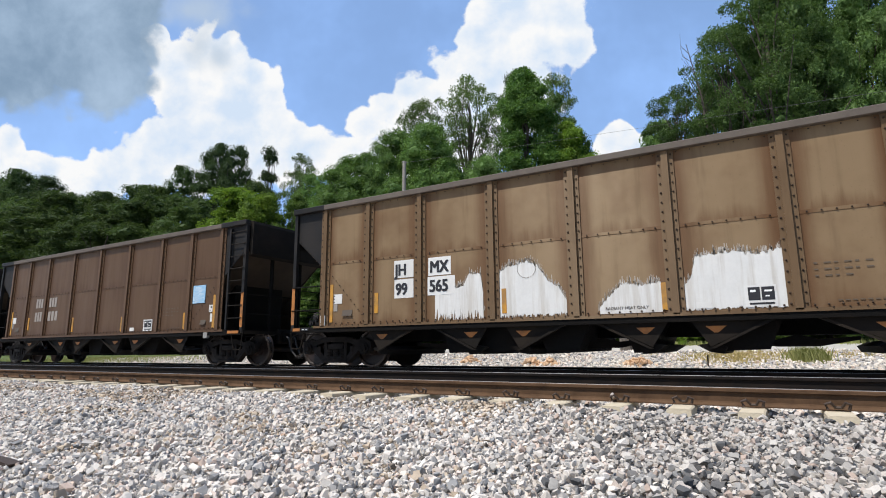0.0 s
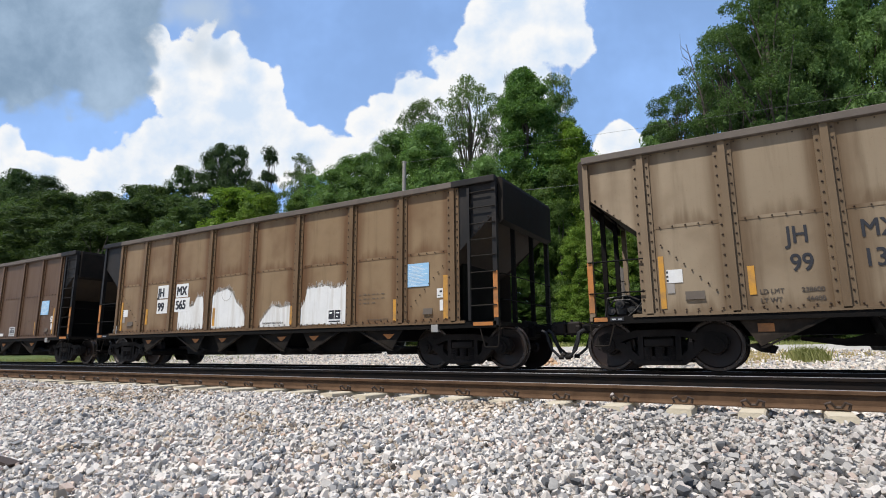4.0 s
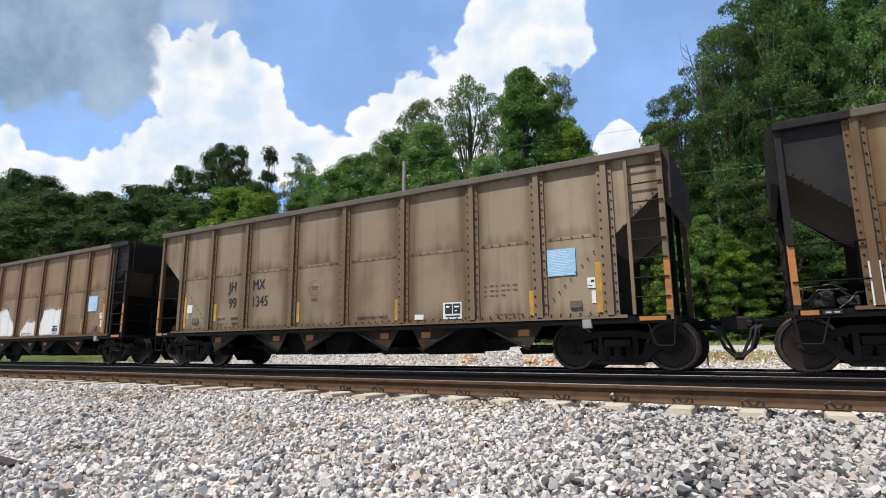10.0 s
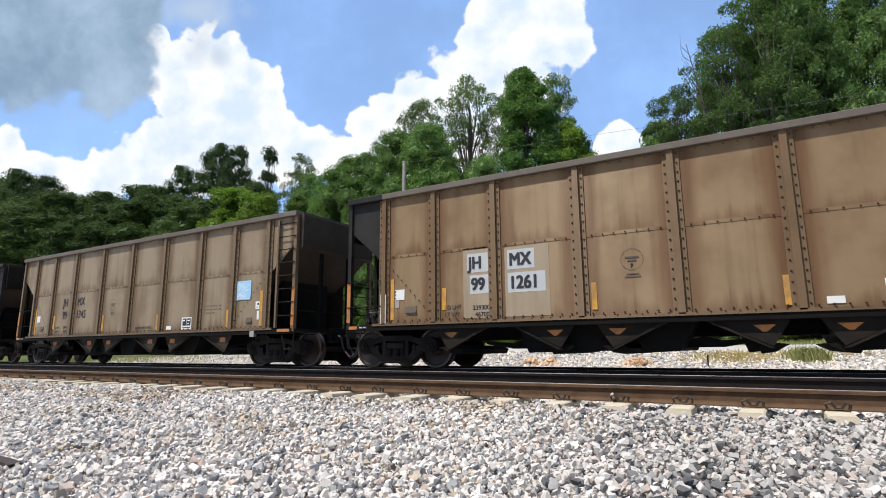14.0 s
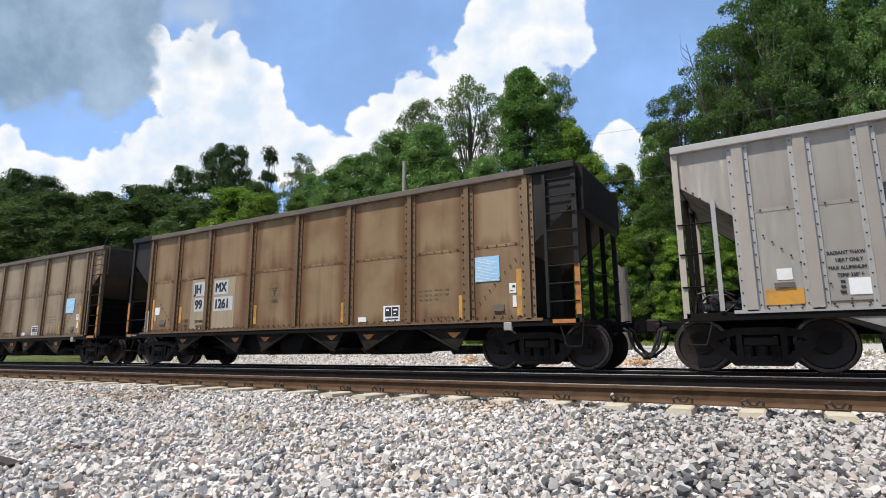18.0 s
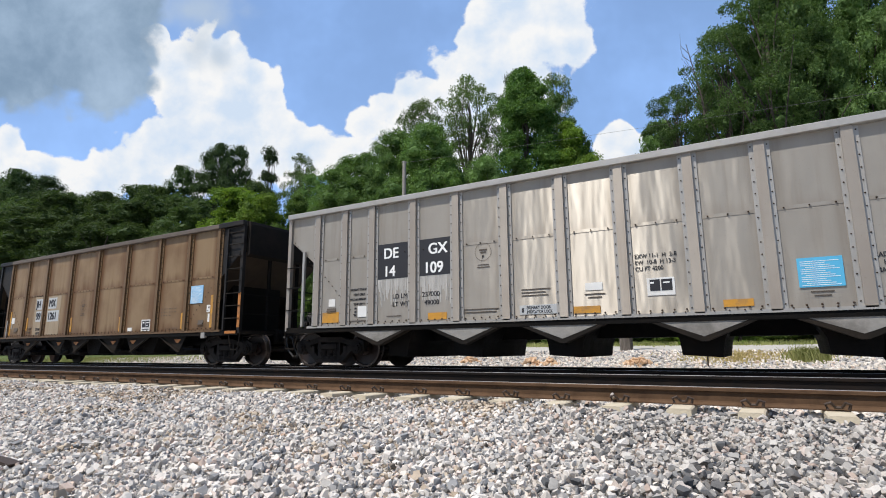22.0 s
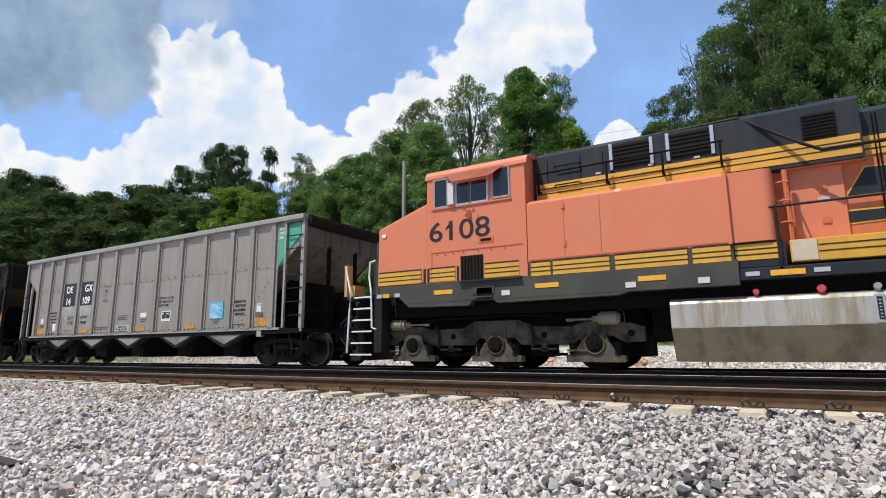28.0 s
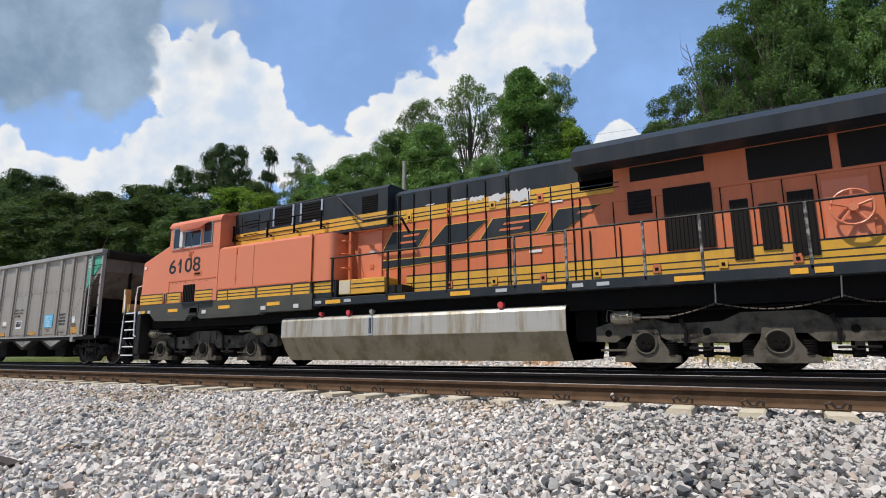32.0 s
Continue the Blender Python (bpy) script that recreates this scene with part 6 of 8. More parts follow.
    part("windshield", bm, M_GLASS, loco, "dark raked windshield")
    part_box("number_board", (-8.68, -8.45, -1.2, -0.4, 4.26, 4.48), M_BLACK, loco, "black number board over the windshield")
    for x0, x1, z0, z1, name in ((-8.35, -8.05, 3.52, 4.12, 0), (-7.80, -7.49, 3.52, 3.98, 1), (-7.45, -7.08, 3.52, 3.98, 1), (-6.92, -6.58, 3.55, 4.15, 0)):
        win = part_box("cab_window", (x0, x1, -1.592, -1.56, z0, z1), M_GLASS, loco, "dark cab window in a metal frame")
        bm = bmesh.new()
        w = 0.035
        for d in ((x0 - w, x0, z0 - w, z1 + w), (x1, x1 + w, z0 - w, z1 + w), (x0, x1, z0 - w, z0), (x0, x1, z1, z1 + w)):
            box(bm, d[0], d[1], -1.602, -1.57, d[2], d[3])
        part("window_frame", bm, M_SILVER if name else M_FRAME, win, "bare metal window frame")
        if not name:
            bm = bmesh.new()
            for x in (x0 - w / 2, x1 + w / 2):
                rivet_row(bm, x, z0, x, z1, -1.602, 0.09, 0.008)
            part("frame_rivets", bm, M_GRIME_SHADE, win)
    part_box("window_screen", (-7.99, -7.85, -1.66, -1.585, 3.52, 4.0), M_PEELED, loco, "grey side deflector")
    part_box("window_sill", (-8.45, -6.52, -1.61, -1.58, 3.455, 3.48), M_LOCO, loco)
    bm = bmesh.new()
    a = [bm.verts.new(p) for p in ((-8.10, -1.60, 4.22), (-6.66, -1.60, 4.22), (-6.90, -1.80, 3.97), (-7.80, -1.80, 3.97))]
    bm.faces.new(a)
    bmesh.ops.solidify(bm, geom=bm.faces[:], thickness=0.02)
    part("awning", bm, M_LOCO, loco, "orange sheet awning over the cab window")
    bm = bmesh.new()
    box(bm, -8.45, -6.30, -1.592, -1.58, 2.49, 2.515)
    box(bm, -8.46, -8.44, -1.592, -1.58, 1.86, 2.50)
    part("panel_seam", bm, M_HOOD, loco)
    for x in (-8.3, -8.1, -7.9, -7.65, -7.3, -7.0, -6.7):
        bm = bmesh.new()
        disc(bm, x, 2.44, 0.012, -1.592, -1.58, 8)
        part("bolt", bm, M_GRIME_SHADE, loco)
    slanted("number_flag", [(-8.10, 2.995), (-8.06, 2.985), (-8.00, 3.03), (-8.00, 3.12)], M_NAVY, loco, -1.587)
    lettering("loco_number", "6108", -8.53, 2.75, 0.61, M_NAVY, loco, -1.586, 0.004, 1.25, "dark road number on the cab side")
    blot = random.Random(9)
    for cx, cz, r in ((-7.52, 3.27, 0.11), (-7.40, 3.33, 0.05), (-7.62, 3.38, 0.035), (-7.47, 3.14, 0.05), (-7.30, 3.20, 0.02)):
        pts = [(cx + r * blot.uniform(0.5, 1.1) * math.cos(2 * math.pi * k / 11), cz + 1.2 * r * blot.uniform(0.5, 1.1) * math.sin(2 * math.pi * k / 11)) for k in range(11)]
        slanted("rust_blotch", pts, M_RUST, loco, -1.5845, "rust blotch by the road number")
    part_box("latch_plate", (-7.30, -6.95, -1.59, -1.58, 2.60, 2.73), M_HOOD, loco)
    part_box("handle", (-7.24, -7.00, -1.60, -1.58, 2.64, 2.69), M_GRIME_SHADE, loco)
    grille(loco, -7.72, -7.20, 1.82, 2.36, -1.592, 8, True)
    part_box("sill_step", (-7.75, -6.35, -1.66, -1.58, 1.80, 1.835), M_NAVY, loco)
    for x0, x1 in ((-9.88, -8.72), (-8.50, -7.86), (-7.16, -6.40)):
        stripe_band(loco, x0, x1, 1.86, 2.14, -1.583)
    for x in (-8.66, -8.56, -7.82):
        part_box("black_line", (x, x + 0.05, -1.59, -1.575, 1.85, 2.16), M_NAVY, loco)
    # battery and equipment box along the walkway
    bm = bmesh.new()
    sweep_x(bm, [(-1.58, 2.10), (-1.58, 3.28), (-1.48, 3.36), (-1.05, 3.46), (-0.9, 3.46), (-0.9, 2.10)], -6.20, -2.60)
    part("side_cabinet", bm, M_LOCO, loco, "faded orange equipment cabinet beside the hood")
    part_box("side_cabinet_base", (-6.20, -2.60, -1.575, -0.9, 1.70, 2.10), M_SKIRT, loco)
    bm = bmesh.new()
    for x in (-5.45, -4.75):
        box(bm, x - 0.006, x + 0.006, -1.588, -1.578, 2.18, 3.28)
    for z in (2.35, 3.1):
        box(bm, -5.48, -5.42, -1.60, -1.578, z, z + 0.12)
    box(bm, -6.2, -2.6, -1.590, -1.578, 2.13, 2.155)
    part("cabinet_seams", bm, M_HOOD, loco)
    for x0, x1 in ((-6.15, -5.75), (-5.70, -4.62), (-4.52, -3.30), (-3.22, -2.64)):
        stripe_band(loco, x0, x1, 1.82, 2.08, -1.583)
    for x0, x1 in ((-9.76, -9.58), (-8.39, -7.93), (-6.08, -5.60), (-4.14, -3.67)):
        part_box("reflective_stripe", (x0, x1, -1.594, -1.584, 1.58, 1.67), M_YELLOW_TAPE, loco, "bright yellow reflective stripe")
    for x in (-9.36, -9.86):
        part_box("white_notice", (x - 0.07, x + 0.07, -1.594, -1.584, 1.58, 1.665), M_PALE_PATCH, loco)
    bm = bmesh.new()
    box(bm, -7.46, -6.95, -1.60, -1.585, 1.54, 1.74)
    box(bm, -7.42, -7.0, -1.62, -1.59, 1.46, 1.49)
    part("sill_bracket", bm, M_SKIRT, loco, "dark step bracket in the skirt")
    for x in (-6.7, -4.27, -3.08):
        part_box("sill_bracket", (x - 0.09, x + 0.09, -1.60, -1.58, 1.48, 1.58), M_PEELED, loco)
    bm = bmesh.new()
    box(bm, -7.35, -7.0, -1.60, -1.582, 1.44, 1.66)
    part("jack_pad", bm, M_GRIME_SHADE, loco)
    # curved end of the cabinet and the recess behind it
    bm = bmesh.new()
    n = 10
    pts = [(-2.60, -1.55)] + [(-2.10 + 0.17 * math.sin(a), -1.38 - 0.17 * math.cos(a)) for a in (math.pi / 2 * k / n for k in range(n + 1))] + [(-1.93, -0.83), (-2.60, -0.83)]
    lo = [bm.verts.new((x, y, 2.12)) for x, y in pts]
    hi = [bm.verts.new((x, y, 3.32)) for x, y in pts]
    bm.faces.new(lo[::-1])
    bm.faces.new(hi)
    for k in range(len(pts)):
        bm.faces.new((lo[k], hi[k], hi[(k + 1) % len(pts)], lo[(k + 1) % len(pts)]))
    part("rounded_cabinet_end", bm, M_LOCO, loco)
    part_box("corner_strip", (-2.66, -2.60, -1.61, -1.56, 2.10, 3.34), M_LOCO, loco, "orange corner strip of the cabinet")
    for z in (2.42, 2.78, 3.10):
        bm = bmesh.new()
        tube(bm, [(-1.90, -1.30, z), (-1.80, -1.36, z), (-1.72, -1.36, z), (-1.70, -1.05, z)], 0.016, 6)
        part("grab_iron", bm, M_HOOD, loco)
    bm = bmesh.new()
    tube(bm, [(-1.74, -1.12, 2.14), (-1.74, -1.12, 3.36)], 0.045, 8)
    part("vertical_pipe", bm, M_HOOD, loco)
    part_box("cabinet_plinth", (-2.598, -1.86, -1.50, -0.86, 1.70, 2.118), M_NAVY, loco)
    stripe_band(loco, -2.58, -1.92, 1.82, 2.08, -1.503)
    # hood
    bm = bmesh.new()
    sweep_x(bm, [(-1.08, 3.40), (-1.08, 4.40), (-0.96, 4.50), (0.96, 4.50), (1.08, 4.40), (1.08, 3.40)], -6.20, -0.62)
    part("upper_hood", bm, M_NAVY, loco, "blue-black upper hood")
    bm = bmesh.new()
    sweep_x(bm, [(-0.85, 1.68), (-0.85, 3.60), (0.85, 3.60), (0.85, 1.68)], -6.20, 10.3)
    part("hood", bm, M_HOOD, loco, "orange engine hood")
    for x0, x1, h in ((-0.60, 1.02, 4.36), (1.04, 2.52, 4.38), (2.54, 4.08, 4.42)):
        bm = bmesh.new()
        sweep_x(bm, [(-0.86, 3.60), (-0.86, h - 0.14), (-0.66, h), (0.66, h), (0.86, h - 0.14), (0.86, 3.60)], x0, x1)
        part("hood_roof", bm, M_NAVY, loco, "blue-black hood roof")
    stripe_band(loco, -6.15, -0.65, 3.47, 3.80, -1.082, (0.35, 0.68), False)
    stripe_band(loco, -0.60, 4.9, 3.48, 3.80, -0.864, (0.3, 0.6), False)
    stripe_band(loco, -0.2, 10.2, 1.72, 2.14, -0.854, (0.3, 0.6))
    flake = random.Random(12)
    for x0, x1, z0, z1 in ((1.10, 1.50, 3.80, 3.86), (1.55, 1.92, 3.72, 3.86), (2.03, 2.46, 3.62, 3.86), (2.56, 3.02, 3.52, 3.88), (0.35, 0.6, 3.81, 3.85)):
        n = 9
        low = [(x0 + (x1 - x0) * k / n, z0 + (z1 - z0) * flake.uniform(0.0, 0.45)) for k in range(n + 1)]
        high = [(x0 + (x1 - x0) * k / n, z1 - (z1 - z0) * flake.uniform(0.0, 0.35)) for k in range(n, -1, -1)]
        slanted("peeled_patch", low + high, M_PEELED, loco, -0.876, "ragged patch of peeled paint")
    # dynamic brake vents and hatch on the upper hood
    for x0, x1 in ((-4.55, -3.85), (-3.50, -2.80)):
        g = grille(loco, x0, x1, 3.90, 4.36, -1.09, 6)
        for x in (x0 - 0.06, x1):
            part_box("grille_frame", (x, x + 0.06, -1.11, -1.08, 3.86, 4.40), M_SILVER, g, "bare metal frame")
    grille(loco, -1.42, -0.94, 3.84, 4.26, -1.09, 7)
    for x in (-5.9, -5.2, -4.75):
        bm = bmesh.new()
        box(bm, x - 0.006, x + 0.006, -1.09, -1.08, 3.82, 4.30)
        part("hood_seam", bm, M_GRIME_SHADE, loco)
    bm = bmesh.new()
    tube(bm, [(-6.1, -1.25, 3.98), (-2.6, -1.25, 4.02)], 0.02, 6)
    part("roof_handrail", bm, M_GRIME_SHADE, loco)
    bm = bmesh.new()
    tube(bm, [(-6.2, -1.02, 4.40), (-2.35, -1.02, 4.46), (-1.45, -1.28, 3.72), (-1.2, -1.30, 3.56), (-0.2, -1.30, 3.56), (-0.08, -1.28, 3.50), (-0.06, -0.95, 3.2)], 0.03, 6)
    part("slanted_pipe", bm, M_BLACK, loco, "thick black pipe down the hood side")
    for z in (3.72, 4.12):
        bm = bmesh.new()
        tube(bm, [(-5.75, -1.09, z), (-5.72, -1.16, z), (-5.22, -1.16, z), (-5.20, -1.09, z)], 0.014, 6)
        part("grab_iron", bm, M_GRIME_SHADE, loco)
    for x in (-4.9, -3.9, -3.1):
        part_box("white_notice", (x, x + 0.1, -1.09, -1.08, 3.83, 3.87), M_PALE_PATCH, loco)
    for x in (-6.05, -4.65, -3.62, -2.65):
        bm = bmesh.new()
        box(bm, x - 0.018, x + 0.018, -1.27, -1.22, 3.55, 4.02)
        box(bm, x - 0.018, x + 0.018, -1.27, -1.08, 3.60, 3.63)
        part("rail_bracket", bm, M_GRIME_SHADE, loco)
    # recess with small door, tool box and steps
    door = part_box("hood_door", (-1.68, -0.92, -0.90, -0.85, 2.16, 3.40), M_LOCO, loco, "orange hood door", 0.01)
    for z in (2.42, 2.95):
        part_box("door_latch", (-1.28, -1.16, -0.92, -0.90, z, z + 0.10), M_HOOD, door)
    part_box("white_notice", (-1.30, -1.14, -0.908, -0.90, 2.82, 2.87), M_PALE_PATCH, door)
    part_box("door_ledge", (-1.75, -0.60, -1.02, -0.86, 3.38, 3.44), M_LOCO, loco)
    box_ = part_box("tool_box", (-1.80, -0.42, -1.45, -0.9, 1.74, 2.10), M_YELLOW, loco, "yellow tool box with black lines", 0.01)
    part_box("black_line", (-1.42, -0.42, -1.456, -1.448, 1.88, 1.90), M_NAVY, box_)
    part_box("black_line", (-1.42, -0.42, -1.456, -1.448, 1.98, 2.00), M_NAVY, box_)
    part_box("box_cover", (-1.78, -1.44, -1.47, -1.44, 1.76, 2.08), M_CONCRETE, box_, "pale square cover")
    part_box("step_box", (-0.40, 0.0, -1.35, -0.9, 1.72, 1.90), M_BLACK, loco)
    # hood doors: vertical seams, latches and vertical rods
    for x in (-0.39, -0.44, 0.01, 0.49, 0.97, 1.02, 1.48, 1.95, 2.46, 2.51, 2.99, 3.48, 3.93, 4.09, 4.26, 4.85):
        bm = bmesh.new()
        top = 4.18 if x < 2.6 else 3.78 if x < 4.0 else 3.45 if x < 4.2 else 2.75
        box(bm, x - 0.009, x + 0.009, -0.885, -0.85, 1.74, top)
        part("door_seam", bm, M_GRIME_SHADE, loco)
    for k in range(8):
        x = -0.12 + 1.12 * k
        for z in (1.80, 3.52):
            if z > 3 and x > 4.0:
                continue
            latch = part_box("door_latch", (x - 0.07, x + 0.07, -0.885, -0.86, z, z + 0.16), M_HOOD if k % 2 else M_YELLOW, loco, "door latch")
            part_box("latch_slot", (x - 0.03, x + 0.03, -0.892, -0.884, z + 0.04, z + 0.10), M_GRIME_SHADE, latch)
    # the painted emblem: plain slanted shapes in black edged with yellow
    marks = [[(-0.90, 2.84), (0.12, 2.84), (0.42, 3.24), (-0.62, 3.28)], [(0.44, 2.83), (1.40, 2.84), (1.96, 3.27), (0.90, 3.27)],
             [(1.80, 2.84), (3.10, 2.90), (3.36, 3.25), (2.12, 3.27)], [(3.32, 2.80), (3.70, 2.81), (4.48, 3.27), (3.62, 3.28)]]
    for pts in marks:
        cx, cz = sum(p[0] for p in pts) / len(pts), sum(p[1] for p in pts) / len(pts)
        slanted("emblem_edge", [(cx + (x - cx) * 1.06, cz + (z - cz) * 1.10) for x, z in pts], M_YELLOW, loco, -0.862, "yellow edge of the emblem")
        slanted("emblem_shape", pts, M_NAVY, loco, -0.868, "black slanted emblem shape")
    for x, z, w in ((-0.32, 3.12, 0.46), (-0.42, 2.96, 0.46), (2.35, 3.10, 0.62), (2.25, 2.97, 0.55), (4.02, 3.14, 0.30)):
        slanted("emblem_slot", [(x, z), (x + w, z), (x + w + 0.05, z + 0.05), (x + 0.05, z + 0.05)], M_HOOD, loco, -0.872, "orange slot in the emblem")
    slanted("emblem_edge", [(-1.24, 2.35), (3.95, 2.55), (-1.0, 2.61)], M_YELLOW, loco, -0.862)
    slanted("emblem_swoosh", [(-1.18, 2.38), (3.8, 2.548), (-1.02, 2.58)], M_NAVY, loco, -0.868, "long tapering black stroke")
    for x, z in ((2.95, 2.42), (2.80, 3.46), (3.45, 3.44)):
        part_box("white_notice", (x, x + 0.28, -0.87, -0.86, z, z + 0.06), M_WHITE, loco)
    # radiator end with the wide overhang
    bm = bmesh.new()
    sweep_x(bm, [(-0.80, 3.94), (-1.42, 3.95), (-1.42, 4.26), (-1.04, 4.50), (1.04, 4.50), (1.42, 4.26), (1.42, 3.95), (0.80, 3.94)], 4.12, 10.3)
    part("radiator_housing", bm, M_NAVY, loco, "wide blue-black radiator overhang")
    part_box("roof_panel", (5.2, 6.6, -0.9, 0.9, 4.495, 4.53), M_CHORD_STEEL, loco, "pale roof panel")
    bm = bmesh.new()
    box(bm, 4.79, 10.25, -0.872, 0.872, 3.28, 3.945)
    part("intake_panel", bm, M_HOOD, loco)
    # black block stands in for the dark beneath the overhang's front end
    part_box("housing_web", (4.10, 4.786, -0.87, 0.87, 3.60, 3.945), M_GRIME_SHADE, loco)
    for x0, x1, z0 in ((5.11, 6.44, 3.63), (7.13, 8.36, 3.33), (8.48, 9.80, 3.33)):
        bm = bmesh.new()
        box(bm, x0, x1, -0.884, -0.86, z0, 3.92)
        part("intake_grille", bm, M_GRILLE, loco, "black radiator intake")
    grille(loco, 5.69, 6.52, 2.20, 3.40, -0.878, 12, True)
    grille(loco, 5.04, 5.48, 2.97, 3.43, -0.878, 6)
    for x0, x1, z0, z1 in ((6.79, 7.08, 1.93, 3.01), (7.24, 7.52, 2.06, 2.88), (7.67, 8.05, 1.91, 3.03), (9.1, 9.5, 1.95, 3.0)):
        grille(loco, x0, x1, z0, z1, -0.87, 10, True)
    wheel = part_box("handbrake_plate", (8.17, 8.80, -0.876, -0.85, 2.17, 3.14), M_LOCO, loco, "orange hand brake recess")
    bm = bmesh.new()
    tube(bm, [(8.53 + 0.29 * math.cos(a), -1.02, 2.62 + 0.29 * math.sin(a)) for a in (2 * math.pi * k / 20 for k in range(21))], 0.022, 6)
    for k in range(5):
        a = 2 * math.pi * k / 5 + 0.3
        tube(bm, [(8.54, -0.99, 2.62), (8.53 + 0.29 * math.cos(a), -1.02, 2.62 + 0.29 * math.sin(a))], 0.025, 5)
    disc(bm, 8.54, 2.62, 0.07, -1.05, -0.85, 12)
    part("handbrake_wheel", bm, M_LOCO, wheel, "orange spoked hand brake wheel")
    for x in (4.75, 5.55, 6.66, 7.16, 7.62, 8.12, 8.98):
        bm = bmesh.new()
        box(bm, x - 0.008, x + 0.008, -0.868, -0.85, 2.16, 3.28)
        part("door_seam", bm, M_GRIME_SHADE, loco)
    # walkway handrail
    bm = bmesh.new()
    tube(bm, [(-2.62, -1.52, 2.62), (-2.5, -1.52, 2.66), (10.2, -1.52, 2.68)], 0.021, 6)
    part("handrail", bm, M_BLACK, loco, "black walkway handrail")
    for k, x in enumerate((-1.95, -0.27, 1.31, 2.89, 3.96, 5.39, 6.33, 7.86, 8.95, 10.1)):
        bm = bmesh.new()
        box(bm, x - 0.024, x + 0.024, -1.56, -1.51, 1.60, 2.68, 0.008)
        part("handrail_post", bm, M_POST if k > 2 else M_BLACK, loco, "chipped black handrail post" if k > 2 else "")
    for x0, x1 in ((-2.11, -1.64), (-0.22, 0.24), (1.41, 1.88), (3.47, 3.94), (5.86, 6.32), (7.56, 7.80), (7.88, 8.12)):
        part_box("reflective_stripe", (x0, x1, -1.575, -1.555, 1.535, 1.625), M_YELLOW_TAPE, loco, "bright yellow reflective stripe")
    for x0, x1 in ((-1.53, -1.32), (2.47, 2.72), (4.06, 4.27), (4.52, 4.75), (-2.46, -2.26)):
        part_box("white_notice", (x0, x1, -1.572, -1.555, 1.55, 1.62), M_PALE_PATCH, loco)
    # fuel tank
    bm = bmesh.new()
    sweep_x(bm, [(-1.30, 1.25), (-1.40, 1.24), (-1.465, 1.205), (-1.495, 1.15), (-1.50, 0.76), (-1.33, 0.44), (-1.12, 0.18), (1.12, 0.18), (1.33, 0.44), (1.50, 0.76), (1.49, 1.17), (1.36, 1.25)], -3.66, 3.88)
    part("fuel_tank", bm, M_TANK, loco, "long dusty silver fuel tank")
    bm = bmesh.new()
    sweep_x(bm, [(-1.499, 0.755), (-1.505, 0.745), (-1.336, 0.436), (-1.125, 0.174), (-1.05, 0.176), (-1.30, 0.45), (-1.49, 0.755)], -3.655, 3.875)
    part("tank_grime", bm, M_TANK_GRIME, loco, "brown road grime caked on the tank's lower half")
    # black plates stand in for the shade on both ends of the tank
    for x in (-3.67, 3.86):
        bm = bmesh.new()
        sweep_x(bm, [(-1.36, 1.235), (-1.49, 1.15), (-1.495, 0.76), (-1.32, 0.445), (-1.11, 0.185), (1.11, 0.185), (1.45, 0.76), (1.36, 1.235)], x, x + 0.02)
        part("tank_end", bm, M_GRIME_SHADE, loco, "black plate for the shaded end of the tank")
    for x, r, m in ((-2.34, 0.045, M_RED), (-1.46, 0.06, M_RED), (2.53, 0.065, M_RED), (-0.77, 0.05, M_CHORD_STEEL)):
        bm = bmesh.new()
        disc_z(bm, x, -1.42, 1.20, r * 0.8, 0.08, 12)
        disc(bm, x, 1.30, r, -1.50, -1.38, 14)
        part("filler_cap", bm, m, loco, "red filler cap" if m is M_RED else "")
    gauge = part_box("fuel_gauge", (-0.84, -0.71, -1.515, -1.48, 0.76, 1.18), M_SILVER, loco, "sight gauge on the tank")
    part_box("gauge_scale", (-0.81, -0.74, -1.52, -1.512, 0.80, 1.14), M_INK, gauge)
    bars("graduation", [(-0.79, -0.76, 0.83 + 0.05 * k, 0.02) for k in range(6)], M_SILVER, gauge, -1.52)
    # trucks
    wheel_me = loco_wheel_mesh()
    loco_truck(loco, -7.13, wheel_me)
    loco_truck(loco, 7.3, wheel_me)
    # safety chains over the rear truck
    for x0, x1, z0, z1 in ((4.75, 6.45, 1.02, 1.15), (6.45, 8.2, 1.15, 1.18), (8.2, 9.2, 1.2, 1.22)):
        bm = bmesh.new()
        n = 14
        for k in range(n):
            a0, a1 = k / n, (k + 0.8) / n
            tube(bm, [(x0 + (x1 - x0) * a, -1.34, z0 + (z1 - z0) * a - 0.14 * math.sin(math.pi * a)) for a in (a0, a1)], 0.012, 4)
        part("chain", bm, M_CHORD, loco, "hanging safety chain")
    for x in (6.45, 8.2):
        bm = bmesh.new()
        tube(bm, [(x, -1.34, 1.16), (x + 0.02, -1.4, 1.5)], 0.012, 4)
        part("chain_hanger", bm, M_CHORD_STEEL, loco)
    # front platform, steps, handrails, plow and coupler
    part_box("pilot_post", (-10.02, -9.80, -1.57, -1.20, 0.36, 1.62), M_BLACK, loco, "black pilot end post", 0.01)
    part_box("front_platform", (-11.0, -9.5, -1.5, 1.5, 1.60, 1.68), M_NAVY, loco)
    part_box("pilot", (-11.22, -11.05, -0.72, 0.72, 0.45, 1.60), M_GRIME_SHADE, loco)
    for k in range(6):
        z = 0.30 + 0.264 * k
        step = part_box("step", (-10.71 + 0.02 * k, -10.08, -1.56, -1.15, z, z + 0.03), M_BLACK, loco)
        part_box("step_nosing", (-10.71 + 0.02 * k, -10.08, -1.575, -1.56, z - 0.005, z + 0.03), M_WHITE, step, "white step edge")
